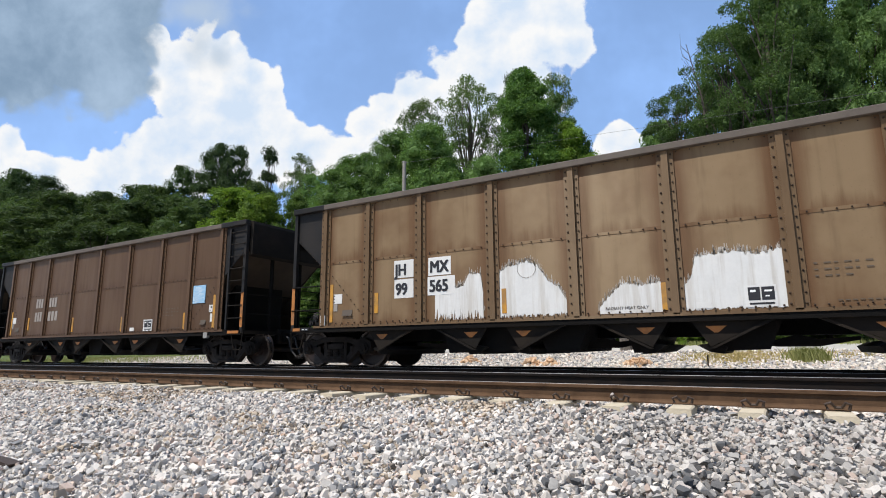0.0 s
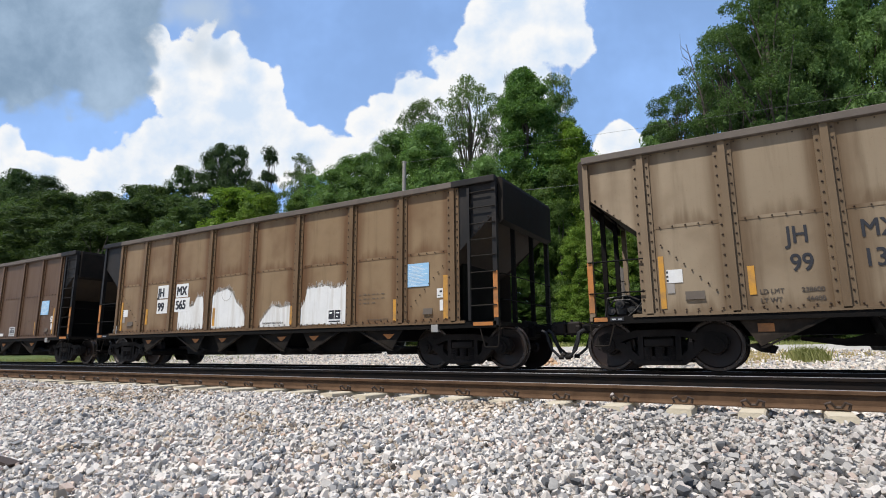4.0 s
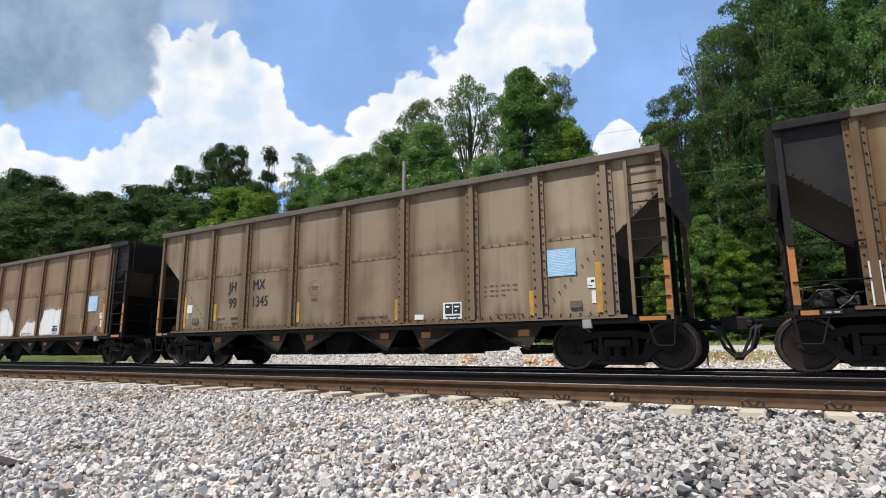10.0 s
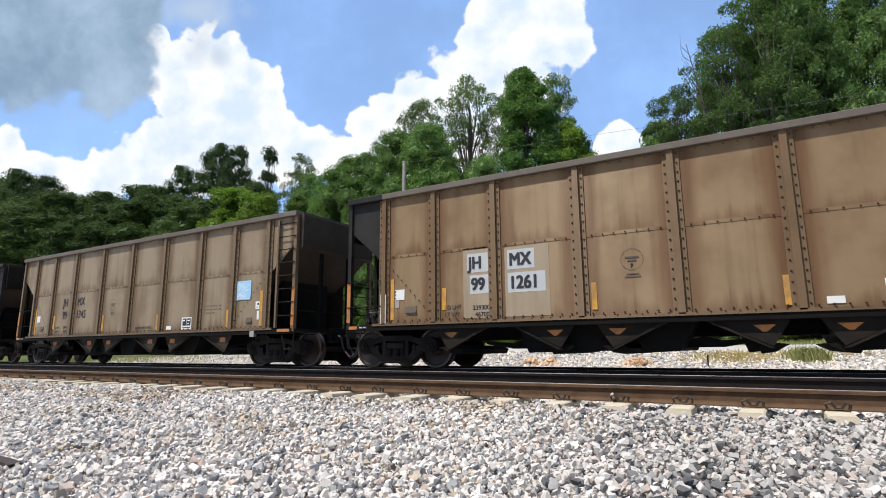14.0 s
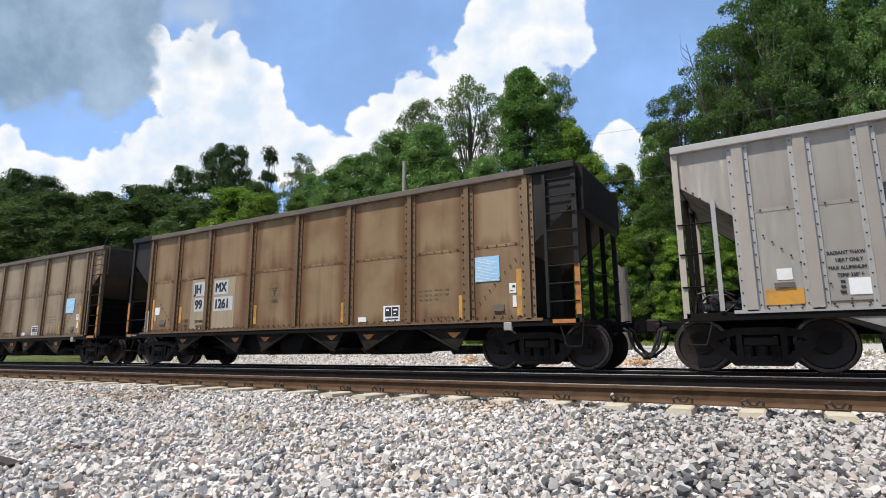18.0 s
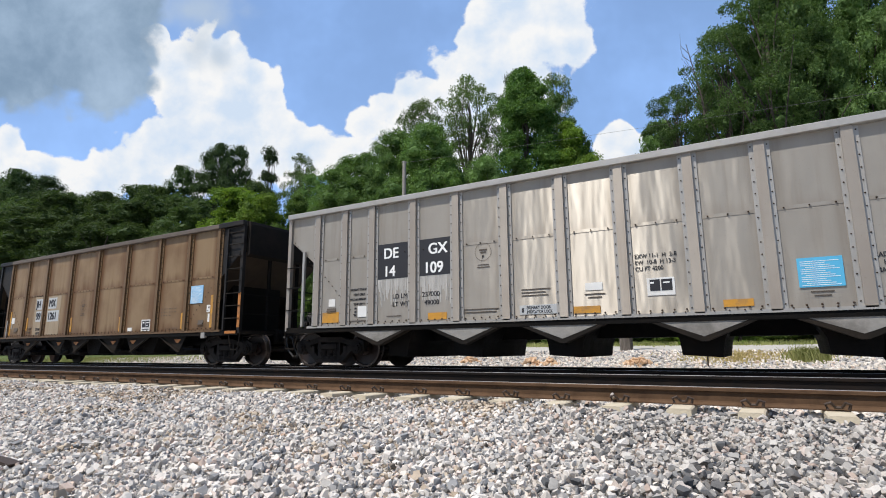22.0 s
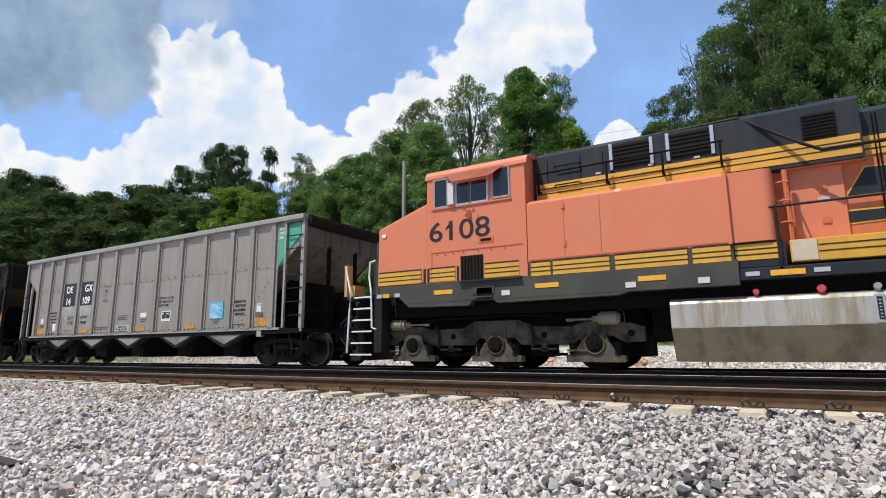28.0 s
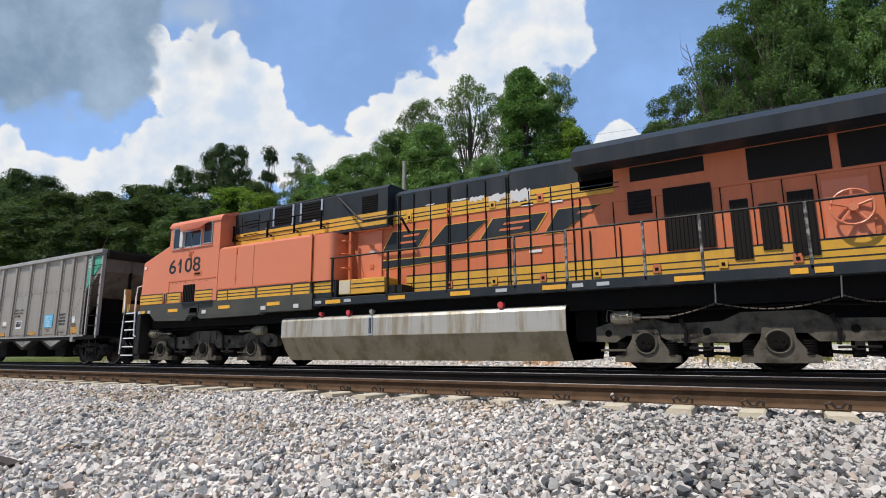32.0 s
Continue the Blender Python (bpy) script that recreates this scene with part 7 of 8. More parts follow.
    part_box("step_back", (-10.78, -10.06, -1.16, -1.12, 0.35, 1.6), M_GRIME_SHADE, loco)
    for pts in ([(-10.80, -1.57, 0.35), (-10.74, -1.58, 1.35), (-10.72, -1.58, 1.75), (-10.88, -1.50, 2.12), (-10.96, -1.48, 2.40), (-11.02, -1.44, 2.42)],
                [(-9.96, -1.58, 0.88), (-10.06, -1.59, 0.92), (-10.10, -1.59, 1.75), (-10.20, -1.54, 2.1), (-10.22, -1.50, 2.46), (-10.12, -1.42, 2.50)]):
        bm = bmesh.new()
        tube(bm, pts, 0.024, 6)
        part("step_handrail", bm, M_WHITE, loco, "white bent handrail")
    part_box("end_gate", (-10.98, -10.90, -1.50, -1.30, 1.60, 2.44), M_TAN, loco, "faded tan-yellow end post")
    part_box("gate_box", (-10.96, -10.72, -1.42, -1.05, 1.66, 1.95), M_TAN, loco)
    bm = bmesh.new()
    prism(bm, [(-11.40, 0.16), (-11.05, 0.16), (-11.05, 0.50), (-11.20, 0.50)], -0.75, 0.75)
    part("plow", bm, M_BLACK, loco, "black pilot plow")
    coupler(loco, -11.2, -1)
    for k in range(4):
        bm = bmesh.new()
        y = -1.05 + 0.14 * k
        tube(bm, [(-11.2, y, 1.25), (-11.45, y, 1.05 - 0.05 * k), (-11.5, y + 0.05, 0.72), (-11.35, y + 0.1, 0.52)], 0.022, 6)
        part("mu_hose", bm, M_RUBBER, loco)
    for z in (2.0, 2.4):
        bm = bmesh.new()
        disc_x(bm, -10.40, 0.55, z + 0.35, 0.10)
        part("headlight", bm, M_GLASS, loco)


def disc_x(bm, x, y, z, r, sides=14):
    a = [bm.verts.new((x, y + r * math.cos(t), z + r * math.sin(t))) for t in (2 * math.pi * k / sides for k in range(sides))]
    b = [bm.verts.new((x + 0.06, v.co.y, v.co.z)) for v in a]
    bm.faces.new(a)
    bm.faces.new(b[::-1])
    for k in range(sides):
        bm.faces.new((a[k], b[k], b[(k + 1) % sides], a[(k + 1) % sides]))


build_loco()
# ---- trees and bushes ----
def leaf_material(name, dark, light, hue_noise=0.5):
    m = bpy.data.materials.new(name)
    m.use_nodes = True
    nt = m.node_tree
    nt.nodes.clear()
    geo = nt.nodes.new("ShaderNodeNewGeometry")
    info = nt.nodes.new("ShaderNodeObjectInfo")
    co = nt.nodes.new("ShaderNodeTexCoord").outputs["Object"]
    clump = noise_node(nt, co, 0.9, 3.0, 0.6)
    f = math_node(nt, "ADD", math_node(nt, "MULTIPLY", geo.outputs["Random Per Island"], 0.55), math_node(nt, "MULTIPLY", ramp(nt, clump.outputs[0], 0.3, 0.7), 0.45))
    col = mix_col(nt, f, dark, light)
    tone = math_node(nt, "ADD", 0.75, math_node(nt, "MULTIPLY", info.outputs["Random"], 0.5))
    comb = nt.nodes.new("ShaderNodeCombineXYZ")
    for i in range(3):
        nt.links.new(tone, comb.inputs[i])
    col = mix_col(nt, 1.0, col, comb.outputs[0], "MULTIPLY")
    b = nt.nodes.new("ShaderNodeBsdfPrincipled")
    b.inputs["Roughness"].default_value = 0.6
    b.inputs["Specular IOR Level"].default_value = 0.2
    nt.links.new(col, b.inputs["Base Color"])
    tr = nt.nodes.new("ShaderNodeBsdfTranslucent")
    nt.links.new(mix_col(nt, 1.0, col, (1.15, 1.25, 0.6), "MULTIPLY"), tr.inputs["Color"])
    mix = nt.nodes.new("ShaderNodeMixShader")
    mix.inputs[0].default_value = 0.36
    nt.links.new(b.outputs[0], mix.inputs[1])
    nt.links.new(tr.outputs[0], mix.inputs[2])
    out = nt.nodes.new("ShaderNodeOutputMaterial")
    nt.links.new(mix.outputs[0], out.inputs["Surface"])
    return m


M_LEAF = leaf_material("dark_oak_leaves", (0.060, 0.123, 0.036), (0.199, 0.315, 0.099))
M_LEAF_DEEP = leaf_material("shaded_wood_leaves", (0.042, 0.085, 0.029), (0.139, 0.222, 0.072))
M_LEAF_DARK = leaf_material("deep_green_leaves", (0.023, 0.048, 0.018), (0.071, 0.115, 0.041))
M_LEAF_THIN = leaf_material("airy_leaves", (0.055, 0.097, 0.036), (0.168, 0.233, 0.089))
M_LEAF_BRIGHT = leaf_material("bright_young_leaves", (0.090, 0.168, 0.022), (0.240, 0.348, 0.060))
M_LEAF_SHRUB = leaf_material("shrub_leaves", (0.061, 0.115, 0.029), (0.159, 0.242, 0.062))
M_LEAF_FAR = leaf_material("hazy_green_leaves", (0.038, 0.067, 0.024), (0.099, 0.147, 0.050))
M_NEEDLE = leaf_material("pine_needles", (0.055, 0.131, 0.036), (0.172, 0.296, 0.076))
M_BARK = material("grey_bark", (0.10, 0.085, 0.068), 0.9, vary=0.3, scale=6, dirt=(0.05, 0.042, 0.034), dirt_amount=0.6, bump=0.6, bump_scale=25)


def clump_hearts(centres, radii, rng):
    """Ragged dense hearts of leaf inside the clumps, as vertex and face arrays."""
    bm = bmesh.new()
    bmesh.ops.create_icosphere(bm, subdivisions=2, radius=1.0)
    bm.verts.index_update()
    sv, sf = np.array([v.co[:] for v in bm.verts]), np.array([[v.index for v in f.verts] for f in bm.faces])
    bm.free()
    n, k = len(centres), len(sv)
    v = sv[None] * rng.uniform(0.55, 1.15, (n, k, 1)) * radii[:, None, :] + centres[:, None]
    f = sf[None] + (np.arange(n) * k)[:, None, None]
    return v.reshape(-1, 3), f.reshape(-1, 3)


def leaf_mesh(name, centres, sizes, mat, rng, droop=0.25, hearts=None):
    """Many small folded leaves, each a bent pair of triangles."""
    n = len(centres)
    a = rng.normal(size=(n, 3))
    a[:, 2] = a[:, 2] * 0.6
    a /= np.linalg.norm(a, axis=1)[:, None]
    up = rng.normal(size=(n, 3)) * 0.55 + np.array([0, 0, 1.0])
    b = np.cross(up, a)
    b /= np.linalg.norm(b, axis=1)[:, None] + 1e-9
    nrm = np.cross(a, b)
    s = sizes[:, None]
    v = np.stack([centres - a * s, centres + b * s * 0.55 - nrm * s * droop, centres + a * s, centres - b * s * 0.55 - nrm * s * droop], 1).reshape(-1, 3)
    idx = np.arange(n)[:, None] * 4
    f = np.concatenate([idx + np.array([[0, 1, 2]]), idx + np.array([[0, 2, 3]])], 1).reshape(-1, 3)
    if hearts is not None:
        f = np.concatenate([f, hearts[1] + len(v)])
        v = np.concatenate([v, hearts[0]])
    me = bpy.data.meshes.new(name)
    me.vertices.add(len(v))
    me.vertices.foreach_set("co", v.ravel())
    me.loops.add(f.size)
    me.loops.foreach_set("vertex_index", f.ravel().astype(np.int32))
    me.polygons.add(len(f))
    me.polygons.foreach_set("loop_start", np.arange(0, f.size, 3, dtype=np.int32))
    me.update(calc_edges=True)
    me.shade_flat()
    me.materials.append(mat)
    return me


def taper(bm, points, r0, r1, sides=7):
    pts = [Vector(p) for p in points]
    rings = []
    for i, p in enumerate(pts):
        d = (pts[min(i + 1, len(pts) - 1)] - pts[max(i - 1, 0)]).normalized()
        s = d.cross(Vector((0.3, 1, 0.1))).normalized()
        u = s.cross(d)
        r = r0 + (r1 - r0) * i / (len(pts) - 1)
        rings.append([bm.verts.new(p + (s * math.cos(a) + u * math.sin(a)) * r) for a in (2 * math.pi * k / sides for k in range(sides))])
    for a, b in zip(rings, rings[1:]):
        for k in range(sides):
            bm.faces.new((a[k], a[(k + 1) % sides], b[(k + 1) % sides], b[k]))


def make_tree(kind, seed):
    """A tree 10 m high, 3 m in half-width; kinds differ in outline, density and leaf."""
    rng = np.random.default_rng(seed)
    spec = {
        "oak": dict(base=0.5, clumps=175, per=270, leaf=0.064, spread=0.48, heart=0.50, mat=M_LEAF, fill=0.5, limbs=12, label="dense dark green broadleaf tree at the wood's edge"),
        "thin": dict(base=3.0, clumps=165, per=190, leaf=0.048, spread=0.36, heart=0.0, mat=M_LEAF_THIN, fill=0.75, limbs=26, label="airy tall tree with bare limbs showing"),
        "open": dict(base=1.2, clumps=190, per=260, leaf=0.045, spread=0.36, heart=0.0, mat=M_LEAF_DEEP, fill=0.62, limbs=22, label="spreading tree with dark limbs and open crown"),
        "pine": dict(base=0.8, clumps=280, per=240, leaf=0.060, spread=0.38, heart=0.50, mat=M_NEEDLE, fill=0.6, limbs=14, label="full dark green pine"),
        "shrub": dict(base=0.0, clumps=130, per=220, leaf=0.085, spread=0.50, heart=0.50, mat=M_LEAF_SHRUB, fill=0.7, limbs=7, label="leafy green thicket at the foot of the wood"),
        "far": dict(base=0.3, clumps=170, per=230, leaf=0.064, spread=0.48, heart=0.55, mat=M_LEAF_FAR, fill=0.5, limbs=8, label="distant broadleaf tree on the wooded slope"),
        "dark": dict(base=0.5, clumps=230, per=190, leaf=0.058, spread=0.46, heart=0.45, mat=M_LEAF_DARK, fill=0.6, limbs=14, label="dark broadleaf tree with heavy separate leaf clumps"),
        "tiered": dict(base=2.0, clumps=120, per=190, leaf=0.055, spread=0.40, heart=0.3, mat=M_LEAF_DARK, fill=0.8, limbs=20, label="slim dark pine with tiered branches"),
        "bright": dict(base=0.0, clumps=130, per=220, leaf=0.085, spread=0.50, heart=0.50, mat=M_LEAF_BRIGHT, fill=0.7, limbs=7, label="bright yellow-green young tree"),
    }[kind]
    tree = empty("tree" if kind not in ("shrub",) else "bush", spec["label"], "tree" if kind != "shrub" else "bush", "trees of the wood")
    centres = []
    for _ in range(spec["clumps"]):
        h = rng.uniform(0, 1)
        if kind == "pine":
            h = h ** 1.25
            r = 3.0 * (1 - h) ** 0.42 * rng.uniform(0.35, 1.0) ** 0.6 * (0.85 + 0.15 * math.sin(h * 24))
        elif kind == "tiered":
            h = (math.floor(h * 7) + 0.5) / 7 + rng.uniform(-0.02, 0.02)
            r = 3.0 * (1.0 - h) ** 0.8 * rng.uniform(0.1, 1.0) ** 0.7 + 0.15
        elif kind in ("shrub", "bright"):
            r = 3.0 * math.sqrt(max(0.02, 1 - h ** 2.2)) * rng.uniform(0.2, 1.0) ** spec["fill"]
        else:
            r = 3.0 * math.sqrt(max(0.02, 1 - (2 * h - 0.85) ** 2 / 1.35)) * rng.uniform(0.15, 1.0) ** spec["fill"]
        a = rng.uniform(0, 2 * math.pi)
        lump = 0.85 + 0.3 * noise.noise((math.cos(a) * 1.4 + seed, math.sin(a) * 1.4, h * 3.0))
        z = spec["base"] + (9.75 - spec["base"]) * h
        centres.append((r * lump * math.cos(a), r * lump * math.sin(a), z + 0.5 * noise.noise((a * 2, seed * 1.7, h * 4))))
    centres = np.array(centres)
    pts = np.repeat(centres, spec["per"], 0)
    # each clump is a cushion: leaves mostly on its upper shell
    ray = rng.normal(size=pts.shape)
    ray[:, 2] = np.abs(ray[:, 2]) * 1.1 - 0.55
    ray /= np.linalg.norm(ray, axis=1)[:, None]
    ray *= rng.uniform(0.35, 1.0, len(pts))[:, None] ** 0.45
    girth = rng.uniform(0.55, 1.25, len(centres))
    flat_ = 0.62 if kind in ("thin", "open") else 0.35 if kind == "tiered" else 0.85
    pts = pts + ray * spec["spread"] * np.array([1.35, 1.35, flat_]) * np.repeat(girth, spec["per"])[:, None]
    pts += rng.normal(size=pts.shape) * 0.04
    pts[:, 2] = np.clip(pts[:, 2], 0.02, 10.0)
    sizes = spec["leaf"] * rng.uniform(0.6, 1.2, len(pts))
    hearts = None
    if spec["heart"]:
        hearts = clump_hearts(centres, spec["heart"] * spec["spread"] * girth[:, None] * np.array([[1.35, 1.35, flat_]]), rng)
    me = leaf_mesh("crown", pts, sizes, spec["mat"], rng, hearts=hearts)
    crown = new("crown", me)
    crown.parent = tree
    bm = bmesh.new()
    top = 8.6 if kind in ("pine", "thin", "open", "dark", "tiered") else 6.5
    trunk = [(0.25 * noise.noise((k * 0.7, seed, 0)) * k / 3, 0.25 * noise.noise((k * 0.7, seed, 5)) * k / 3, top * k / 7 - 0.15 * (k == 0)) for k in range(8)]
    taper(bm, trunk, 0.20, 0.05, 8)
    part("trunk", bm, M_BARK, tree, smooth=True)
    order = np.argsort(rng.uniform(size=len(centres)))
    bm = bmesh.new()
    for i in order[: spec["limbs"] * (3 if kind in ("open", "thin", "dark", "tiered") else 1)]:
        c = centres[i]
        k = min(6, max(1, int((c[2] - 1.2) / top * 7 * 0.8)))
        s = Vector(trunk[k])
        e = Vector(c)
        mid = s.lerp(e, 0.5) + Vector((0, 0, 0.35)) + Vector(rng.normal(size=3) * 0.15)
        taper(bm, [s, s.lerp(mid, 0.5) + Vector((0, 0, 0.1)), mid, e], 0.05 if kind in ("open", "thin") else 0.055, 0.012, 5)
    part("branchwork", bm, M_BARK, tree, smooth=True)
    return tree


PLANT_RNG = random.Random(21)
MADE, COUNT = {}, {}
VARIANTS = {"dark": 2, "tiered": 1, "oak": 4, "thin": 3, "open": 2, "pine": 1, "shrub": 4, "bright": 2, "far": 4}


def plant(kind, x, y, height, half_width):
    """The first few of a kind are grown each from its own seed; the rest are turned and stretched copies of these."""
    n = COUNT[kind] = COUNT.get(kind, 0) + 1
    m = Matrix.LocRotScale((x, y, ground_height(x, y) - 0.05), Euler((0, 0, PLANT_RNG.uniform(0, 6.28))), (half_width / 3.0, half_width / 3.0, height / 10.0))
    made = MADE.setdefault(kind, [])
    if len(made) < VARIANTS[kind]:
        tree = make_tree(kind, 10 * len(kind) + n)
        tree.matrix_basis = m
        made.append(tree)
        return tree
    src = made[n % len(made)]
    tree = copy_thing(src, m)
    tree.matrix_basis = m
    return tree


def plant_rows(rows):
    for kind, x, y, height, half_width in rows:
        plant(kind, x, y, height, half_width)


# left wood
plant_rows([('dark', -78.0, 30, 22.0, 5.5), ('dark', -71.5, 30, 20.4, 4.5), ('far', -64.7, 30, 17.2, 6.1), ('far', -60.1, 31, 16.6, 5.4), ('far', -56.4, 32, 16.9, 4.5), ('far', -50.5, 31, 15.9, 5.1),
            ('dark', -49.6, 33, 18.2, 3.4), ('dark', -46.0, 34, 19.9, 3.2), ('dark', -43.2, 34, 19.4, 2.6), ('tiered', -38.6, 34, 18.8, 2.5), ('thin', -36.6, 36, 17.6, 2.4), ('thin', -34.0, 34, 15.4, 2.7),
            ('far', -87.9, 30, 23.4, 9.5), ('far', -102.0, 31, 26.8, 11.0), ('far', -36.5, 31, 14.0, 3.4)])
# middle wood
plant_rows([('oak', -30.4, 32, 13.8, 2.6), ('oak', -27.8, 32, 14.4, 2.8), ('oak', -26.4, 33, 14.7, 2.8), ('oak', -21.3, 30, 14.8, 2.8), ('oak', -18.4, 30, 14.5, 3.2),
            ('thin', -22.6, 35, 19.2, 3.3), ('thin', -18.0, 35, 20.0, 4.2), ('pine', -11.4, 29.5, 16.4, 3.7), ('oak', -10.2, 32, 15.2, 1.7),
            ('oak', -8.7, 31, 12.3, 1.2), ('thin', -14.6, 36, 20.0, 2.6), ('thin', -11.6, 36, 18.6, 2.4)])
plant_rows([('oak', -17.0, 27.5, 13.4, 3.0), ('oak', -19.8, 26.5, 12.0, 2.0), ('oak', -23.5, 28, 12.7, 3.2), ('bright', -9.0, 30.2, 12.6, 2.3), ('oak', -12.5, 26, 10.3, 1.6)])
# right wood
plant_rows([('open', -2.9, 27.5, 12.2, 2.6), ('open', -0.6, 27.5, 15.0, 3.0), ('open', 1.2, 27, 16.8, 3.8), ('oak', 1.0, 28, 16.2, 2.3), ('oak', 2.7, 27, 15.5, 2.0), ('oak', 4.6, 28, 15.0, 1.9),
            ('oak', 6.2, 27, 14.3, 1.8), ('oak', 3.0, 30, 18.0, 2.6), ('oak', 5.4, 30, 17.4, 2.6), ('oak', 7.6, 29, 17.0, 2.8), ('oak', -4.1, 31, 11.9, 1.7), ('oak', -1.3, 33, 14.6, 2.4), ('oak', 1.0, 33, 15.8, 2.4), ('oak', 3.2, 32, 14.7, 2.2)])
# understorey
plant_rows([('far', -68.1, 27, 16.7, 6.6), ('far', -60.4, 27, 15.9, 5.7), ('far', -52.8, 27, 14.7, 4.9), ('far', -46.2, 27, 13.8, 4.3), ('far', -39.7, 27, 12.6, 3.7),
            ('bright', -34.3, 27, 12.5, 3.9), ('bright', -29.9, 26, 11.0, 2.6), ('shrub', -27.7, 27, 10.8, 2.2), ('shrub', -24.7, 27, 10.2, 2.1), ('shrub', -22.1, 27, 9.6, 2.1),
            ('shrub', -19.1, 27, 9.1, 2.1), ('shrub', -16.0, 27, 9.1, 1.9), ('bright', -13.2, 27, 9.7, 1.7), ('shrub', -11.3, 28, 9.6, 2.0)])
# gap thicket
plant_rows([('shrub', -8.8, 27, 9.2, 1.8), ('bright', -7.0, 27, 9.7, 1.5), ('shrub', -5.5, 27, 8.7, 1.6), ('bright', -4.2, 28, 9.1, 1.5), ('shrub', -2.6, 27, 7.8, 1.4),
            ('shrub', -1.1, 27, 7.8, 1.5), ('shrub', 0.6, 28, 8.2, 1.7), ('shrub', 2.1, 27, 7.6, 1.5), ('shrub', 3.8, 27, 7.6, 1.4), ('bright', -7.5, 25.5, 5.6, 1.3),
            ('shrub', -5.9, 25.5, 5.1, 1.1), ('bright', -4.8, 26, 5.6, 1.1), ('shrub', -3.3, 25.5, 4.8, 1.1), ('bright', -1.8, 25.5, 4.9, 1.1), ('shrub', -0.2, 26, 4.7, 1.2)])


for k in range(12):
    plant("far", -76 + 5.0 * k + PLANT_RNG.uniform(-1, 1), 37 + PLANT_RNG.uniform(-1, 1.5), 12.6 - 0.25 * k + PLANT_RNG.uniform(-0.6, 0.6), 3.6)
plant_rows([('bright', -5.2, 24.9, 5.2, 1.3), ('shrub', -4.2, 25.2, 6.2, 1.4), ('bright', -3.1, 24.8, 4.6, 1.2), ('shrub', -2.0, 25.0, 5.4, 1.3), ('bright', -1.0, 24.8, 4.4, 1.2), ('bright', -6.6, 25.0, 4.8, 1.3)])
# the wood goes on behind and to both sides
for k in range(18):
    plant("far", -112 + 7.2 * k + PLANT_RNG.uniform(-1.5, 1.5), 44 + PLANT_RNG.uniform(-3, 4), PLANT_RNG.uniform(11, 13.5) + (3 if k < 8 else 0), PLANT_RNG.uniform(4, 5.5))
for k in range(30):
    plant("shrub", -80 + 3.2 * k + PLANT_RNG.uniform(-0.8, 0.8), 26.0 + PLANT_RNG.uniform(-0.6, 1.0), PLANT_RNG.uniform(2.2, 4.0), PLANT_RNG.uniform(1.6, 2.4))


# ---- beside the lane: pole, wires, stump, weeds ----
def near_ground(x, y):
    return ground_height(x, y)


M_POLE = material("weathered_grey_pole", (0.30, 0.28, 0.25), 0.9, vary=0.25, scale=6, dirt=(0.18, 0.165, 0.145), dirt_amount=0.5, stretch=(6, 6, 0.6))
M_WIRE = flat("grey_wire", (0.13, 0.13, 0.13), 0.5)
M_STUMP = material("silvery_dead_wood", (0.15, 0.13, 0.11), 0.9, vary=0.4, scale=8, dirt=(0.12, 0.10, 0.085), dirt_amount=0.7, stretch=(5, 5, 0.7), bump=0.8)
M_DRY = leaf_material("straw_grass", (0.46, 0.36, 0.18), (0.66, 0.54, 0.30))
M_WEED = leaf_material("weedy_green_grass", (0.16, 0.19, 0.06), (0.38, 0.38, 0.17))
M_CLAY = material("orange_clay_lumps", (0.66, 0.47, 0.32), 0.9, vary=0.25, scale=6, dirt=(0.56, 0.35, 0.20), dirt_amount=0.6, bump=0.6)


def utility_pole(x, y, height):
    pole = empty("utility_pole", "bare grey wooden utility pole rising out of the trees", "utility pole", at=pose(x, y, near_ground(x, y)))
    bm = bmesh.new()
    taper(bm, [(0, 0, -0.3), (0, 0, height * 0.5), (0.02, 0, height)], 0.15, 0.10, 10)
    part("shaft", bm, M_POLE, pole, smooth=True)
    part_box("pole_cap", (-0.09, 0.13, -0.10, 0.10, height - 0.02, height + 0.03), M_POLE, pole)
    return pole


def dead_sapling(x, y, height):
    rng = random.Random(5)
    ob = empty("dead_sapling", "bare grey dead sapling standing among the leaves", "tree", at=pose(x, y, ground_height(x, y)))
    bm = bmesh.new()
    taper(bm, [(0, 0, -0.2), (0.1, 0, height * 0.5), (-0.15, 0, height * 0.8), (-0.6, 0, height)], 0.10, 0.012, 6)
    part("stem", bm, M_BARK, ob)
    for k in range(16):
        z = height * (0.72 + 0.26 * k / 16)
        side = -1 if k % 2 else 1
        x0 = -0.15 - 0.45 * max(0.0, (z / height - 0.8) / 0.2)
        bm = bmesh.new()
        taper(bm, [(x0, 0, z), (x0 + side * rng.uniform(0.15, 0.4), 0.1, z + rng.uniform(0.3, 0.6)), (x0 + side * rng.uniform(0.3, 0.7), 0.1, z + rng.uniform(0.7, 1.3))], 0.014, 0.004, 4)
        part("twig", bm, M_BARK, ob)


dead_sapling(-1.45, 26.5, 13.9)
utility_pole(-16.53, 24.0, 10.2)


def wire(points, r=0.006):
    bm = bmesh.new()
    tube(bm, points, r, 5)
    ob = new("overhead_wire", finish("overhead_wire", bm, M_WIRE))
    tagged(ob, "thin grey overhead wire in front of the trees", "wire", "overhead wires")


def sagging(a, b, sag, n=14):
    a, b = Vector(a), Vector(b)
    return [a.lerp(b, k / n) - Vector((0, 0, sag * 4 * (k / n) * (1 - k / n))) for k in range(n + 1)]


wire(sagging((-16.5, 24.0, 10.62), (14.0, 24.0, 9.0), 0.05))
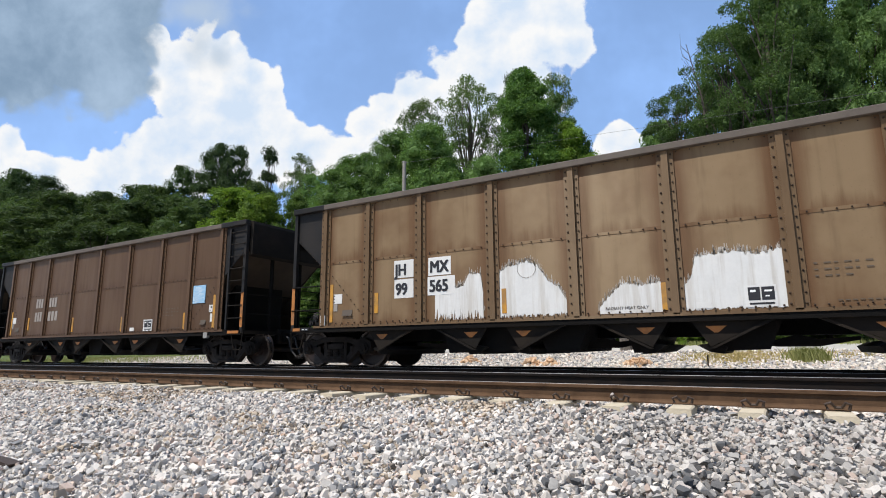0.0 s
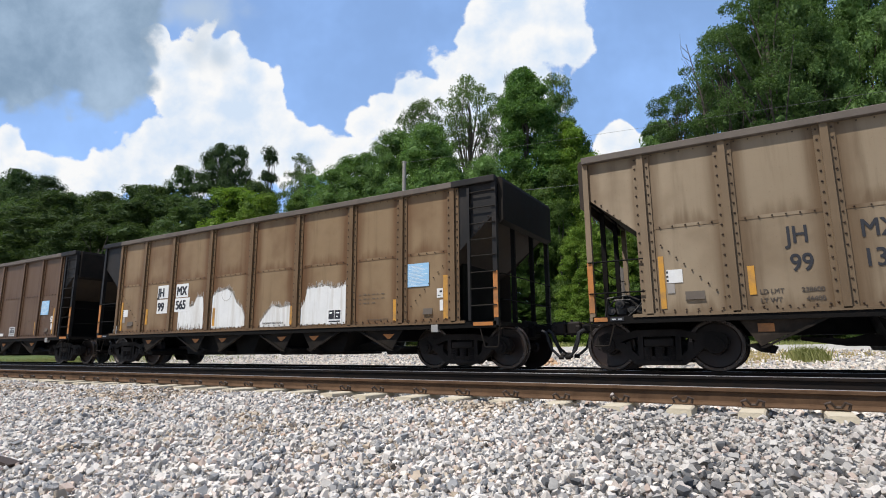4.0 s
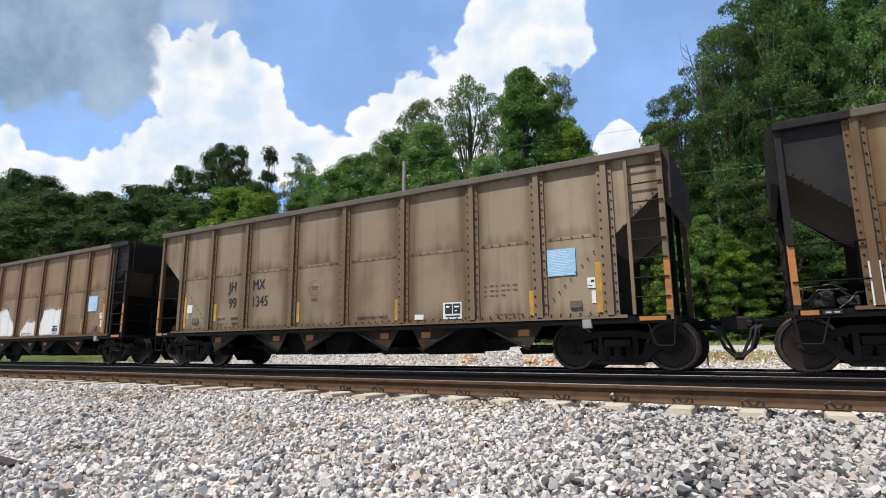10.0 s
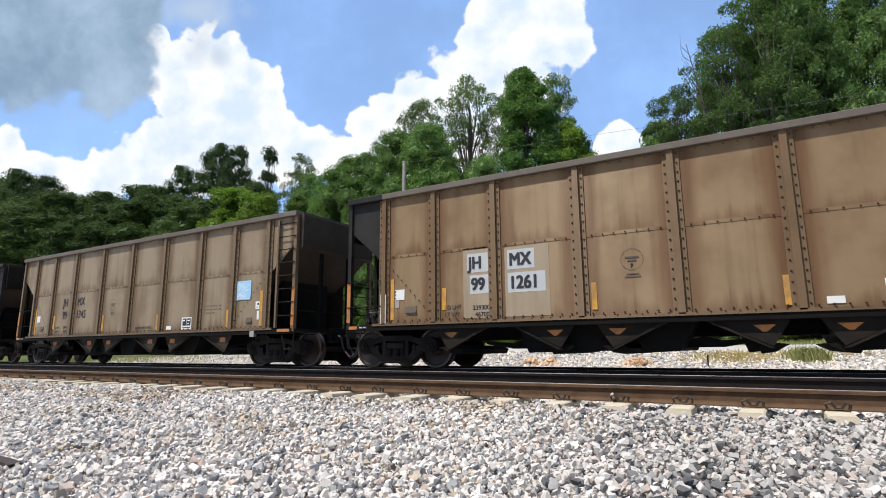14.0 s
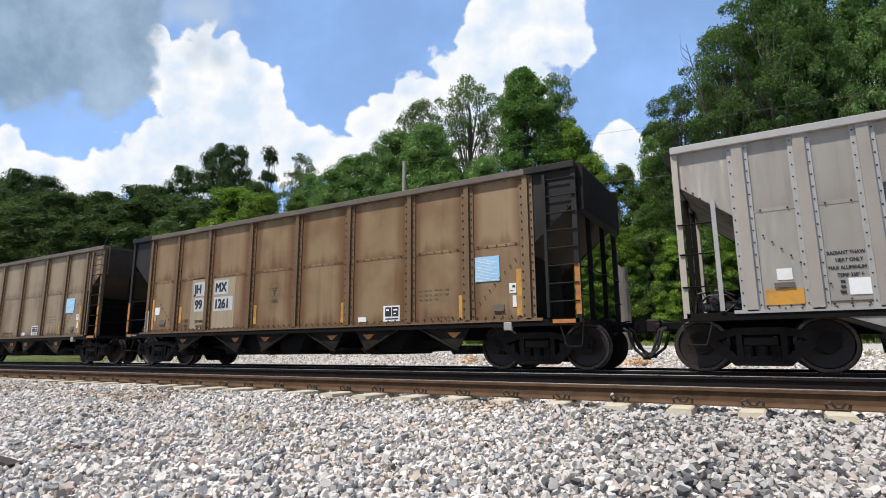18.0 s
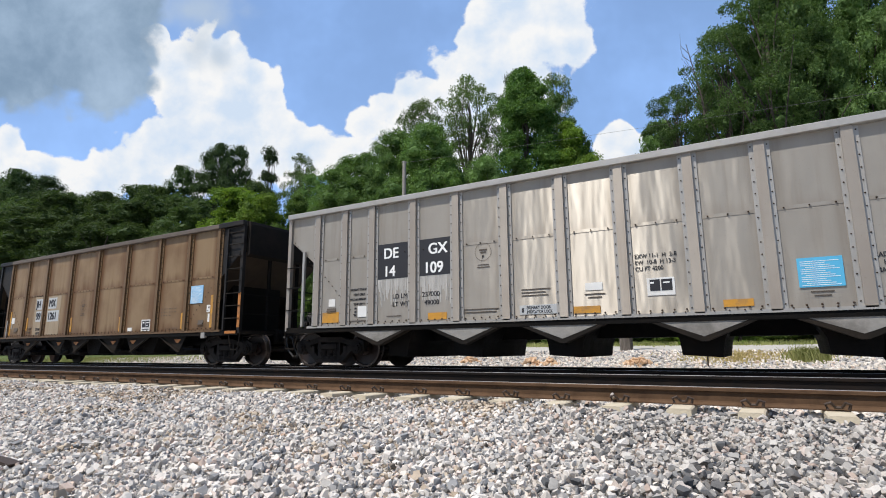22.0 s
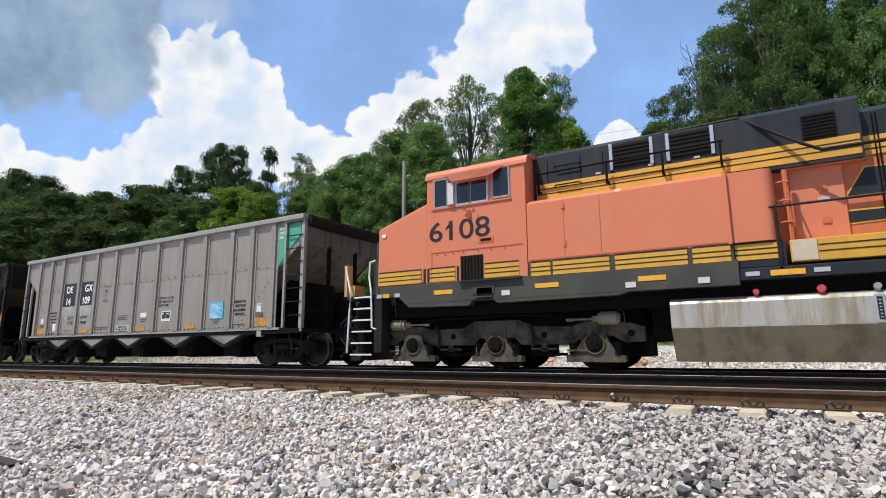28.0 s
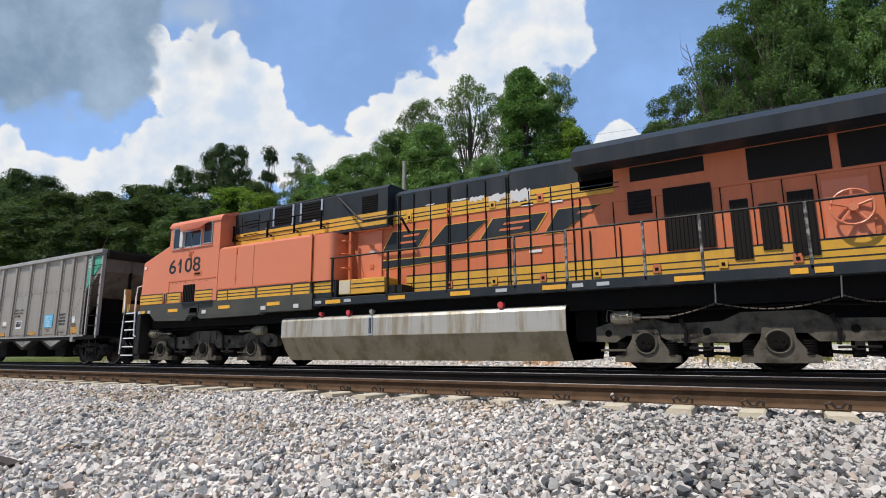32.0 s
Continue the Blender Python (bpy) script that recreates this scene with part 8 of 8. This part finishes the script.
wire(sagging((-16.5, 24.0, 8.4), (12.0, 24.0, 6.9), 0.12), 0.008)


def stump(x, y):
    ob = empty("tree_stump", "tall silvery dead trunk with a broken top", "tree stump", at=pose(x, y, near_ground(x, y)))
    bm = bmesh.new()
    n, rows = 14, 9
    rings = []
    for j in range(rows):
        h = j / (rows - 1)
        ring = []
        for i in range(n):
            a = 2 * math.pi * i / n
            r = (0.22 - 0.06 * h) * (1 + 0.30 * noise.noise((math.cos(a) * 1.5, math.sin(a) * 1.5, h * 3.5)) + 0.15 * noise.noise((a * 4, h * 9, 2)))
            top = 2.95 + 0.25 * noise.noise((math.cos(a) * 2, math.sin(a) * 2, 9))
            ring.append(bm.verts.new((r * math.cos(a), r * math.sin(a), -0.1 + (top + 0.1) * h)))
        rings.append(ring)
    for a, b in zip(rings, rings[1:]):
        for i in range(n):
            bm.faces.new((a[i], a[(i + 1) % n], b[(i + 1) % n], b[i]))
    c = bm.verts.new((0, 0, 2.6))
    for i in range(n):
        bm.faces.new((rings[-1][i], rings[-1][(i + 1) % n], c))
    part("dead_trunk", bm, M_STUMP, ob)


stump(-4.30, 20.0)


def grass_patch(name, x, y, rx, ry, count, height, mat, label, seed):
    """Loose blades, each a thin bent triangle pair."""
    rng = np.random.default_rng(seed)
    px, py = x + rng.normal(size=count) * rx, y + rng.normal(size=count) * ry
    pz = np.array([near_ground(a, b) for a, b in zip(px, py)]) - 0.01
    h = height * rng.uniform(0.4, 1.0, count)
    lean = rng.normal(size=(count, 2)) * 0.35 * h[:, None]
    w = rng.uniform(0.008, 0.018, count)
    base = np.stack([px, py, pz], 1)
    side = np.stack([w, w * 0.3, np.zeros(count)], 1)
    mid = base + np.stack([lean[:, 0] * 0.4, lean[:, 1] * 0.4, h * 0.6], 1)
    tip = base + np.stack([lean[:, 0], lean[:, 1], h], 1)
    v = np.stack([base - side, base + side, mid + side * 0.7, mid - side * 0.7, tip], 1).reshape(-1, 3)
    i = np.arange(count)[:, None] * 5
    f = np.concatenate([i + np.array([[0, 1, 2]]), i + np.array([[0, 2, 3]]), i + np.array([[3, 2, 4]])], 1).reshape(-1, 3)
    me = bpy.data.meshes.new(name)
    me.from_pydata(v.tolist(), [], f.tolist())
    me.materials.append(mat)
    tagged(new(name, me), label, "grass", kind="stuff")


grass_patch("weeds", 0.82, 17.24, 0.20, 0.18, 600, 0.40, M_WEED, "tuft of green and straw weeds on the gravel bank", 1)
grass_patch("dry_grass", -0.96, 17.6, 0.55, 0.5, 1600, 0.13, M_DRY, "low dry straw-coloured grass on the gravel bank", 2)
grass_patch("dry_grass", 0.42, 18.2, 1.2, 0.4, 1200, 0.10, M_DRY, "low dry straw-coloured grass on the gravel bank", 3)
grass_patch("lane_grass", -6.0, 24.2, 9.0, 0.5, 5000, 0.22, M_WEED, "rough grass along the lane", 4)
grass_patch("lane_grass", -36.0, 18.0, 6.0, 1.0, 4000, 0.25, M_WEED, "rough green grass beside the track bed", 5)


def clay_heap(x, y, r, seed):
    rng = np.random.default_rng(seed)
    n = 80
    px, py = x + rng.normal(size=n) * r * 0.55, y + rng.normal(size=n) * r * 0.4
    pz = np.array([near_ground(a, b) for a, b in zip(px, py)]) + 0.20 * np.exp(-((px - x) ** 2 + (py - y) ** 2) / (r * r) * 2) - 0.02
    ob = scatter("clay_heap", np.stack([px, py, pz, rng.uniform(0.05, 0.17, n)], 1), stone_shapes(6, 3), M_CLAY, "low heap of orange clay lumps on the gravel", seed)
    tagged(ob, category="clay heap")


clay_heap(-3.26, 16.35, 0.45, 1)
clay_heap(-6.41, 16.3, 0.32, 2)
clay_heap(-5.82, 16.3, 0.21, 3)
clay_heap(-8.75, 16.65, 0.27, 4)
bm = bmesh.new()
tube(bm, [(-1.43, 16.0, near_ground(-1.43, 16.0) - 0.1), (-1.435, 16.0, near_ground(-1.43, 16.0) + 0.1), (-1.42, 16.0, 0.23)], 0.022, 6)
tagged(new("marker_stake", finish("marker_stake", bm, M_BLACK)), "thin black marker stake in the gravel", "stake")
bm = bmesh.new()
prism(bm, [(-5.62, -0.43), (-5.09, -0.44), (-5.06, -0.415), (-5.20, -0.405), (-5.62, -0.395)], 2.10, 2.20)
tagged(new("iron_offcut", finish("iron_offcut", bm, M_CLIP)), "flat rusty iron offcut lying on the ballast", "scrap iron")
bm = bmesh.new()
bmesh.ops.create_icosphere(bm, subdivisions=1, radius=0.033)
for v in bm.verts:
    v.co = Vector((v.co.x * 0.8, v.co.y, v.co.z * 1.1)) * (1 + 0.5 * noise.noise(v.co * 30)) + Vector((-1.61, 6.56, -0.115))
tagged(new("pebble", finish("pebble", bm, M_STONE_DARK)), "pale stone caught against the rail", "stone")


def motions():
    """The train rolls towards -x as one; every wheelset turns with the way it has run."""
    for car, centre in VEHICLES:
        walk(car, [(t, pose(centre - RUN[t], TRACK_Y, 0)) for t in range(33)])
    step = 0.25
    for ob, x, radius in WHEELSETS:
        rows = []
        for k in range(int(32 / step) + 1):
            t = k * step
            rows.append((t, pose(x, 0, radius, 0, -math.degrees((run_at(t) - RUN[0]) / radius), 0)))
        walk(ob, rows)


motions()
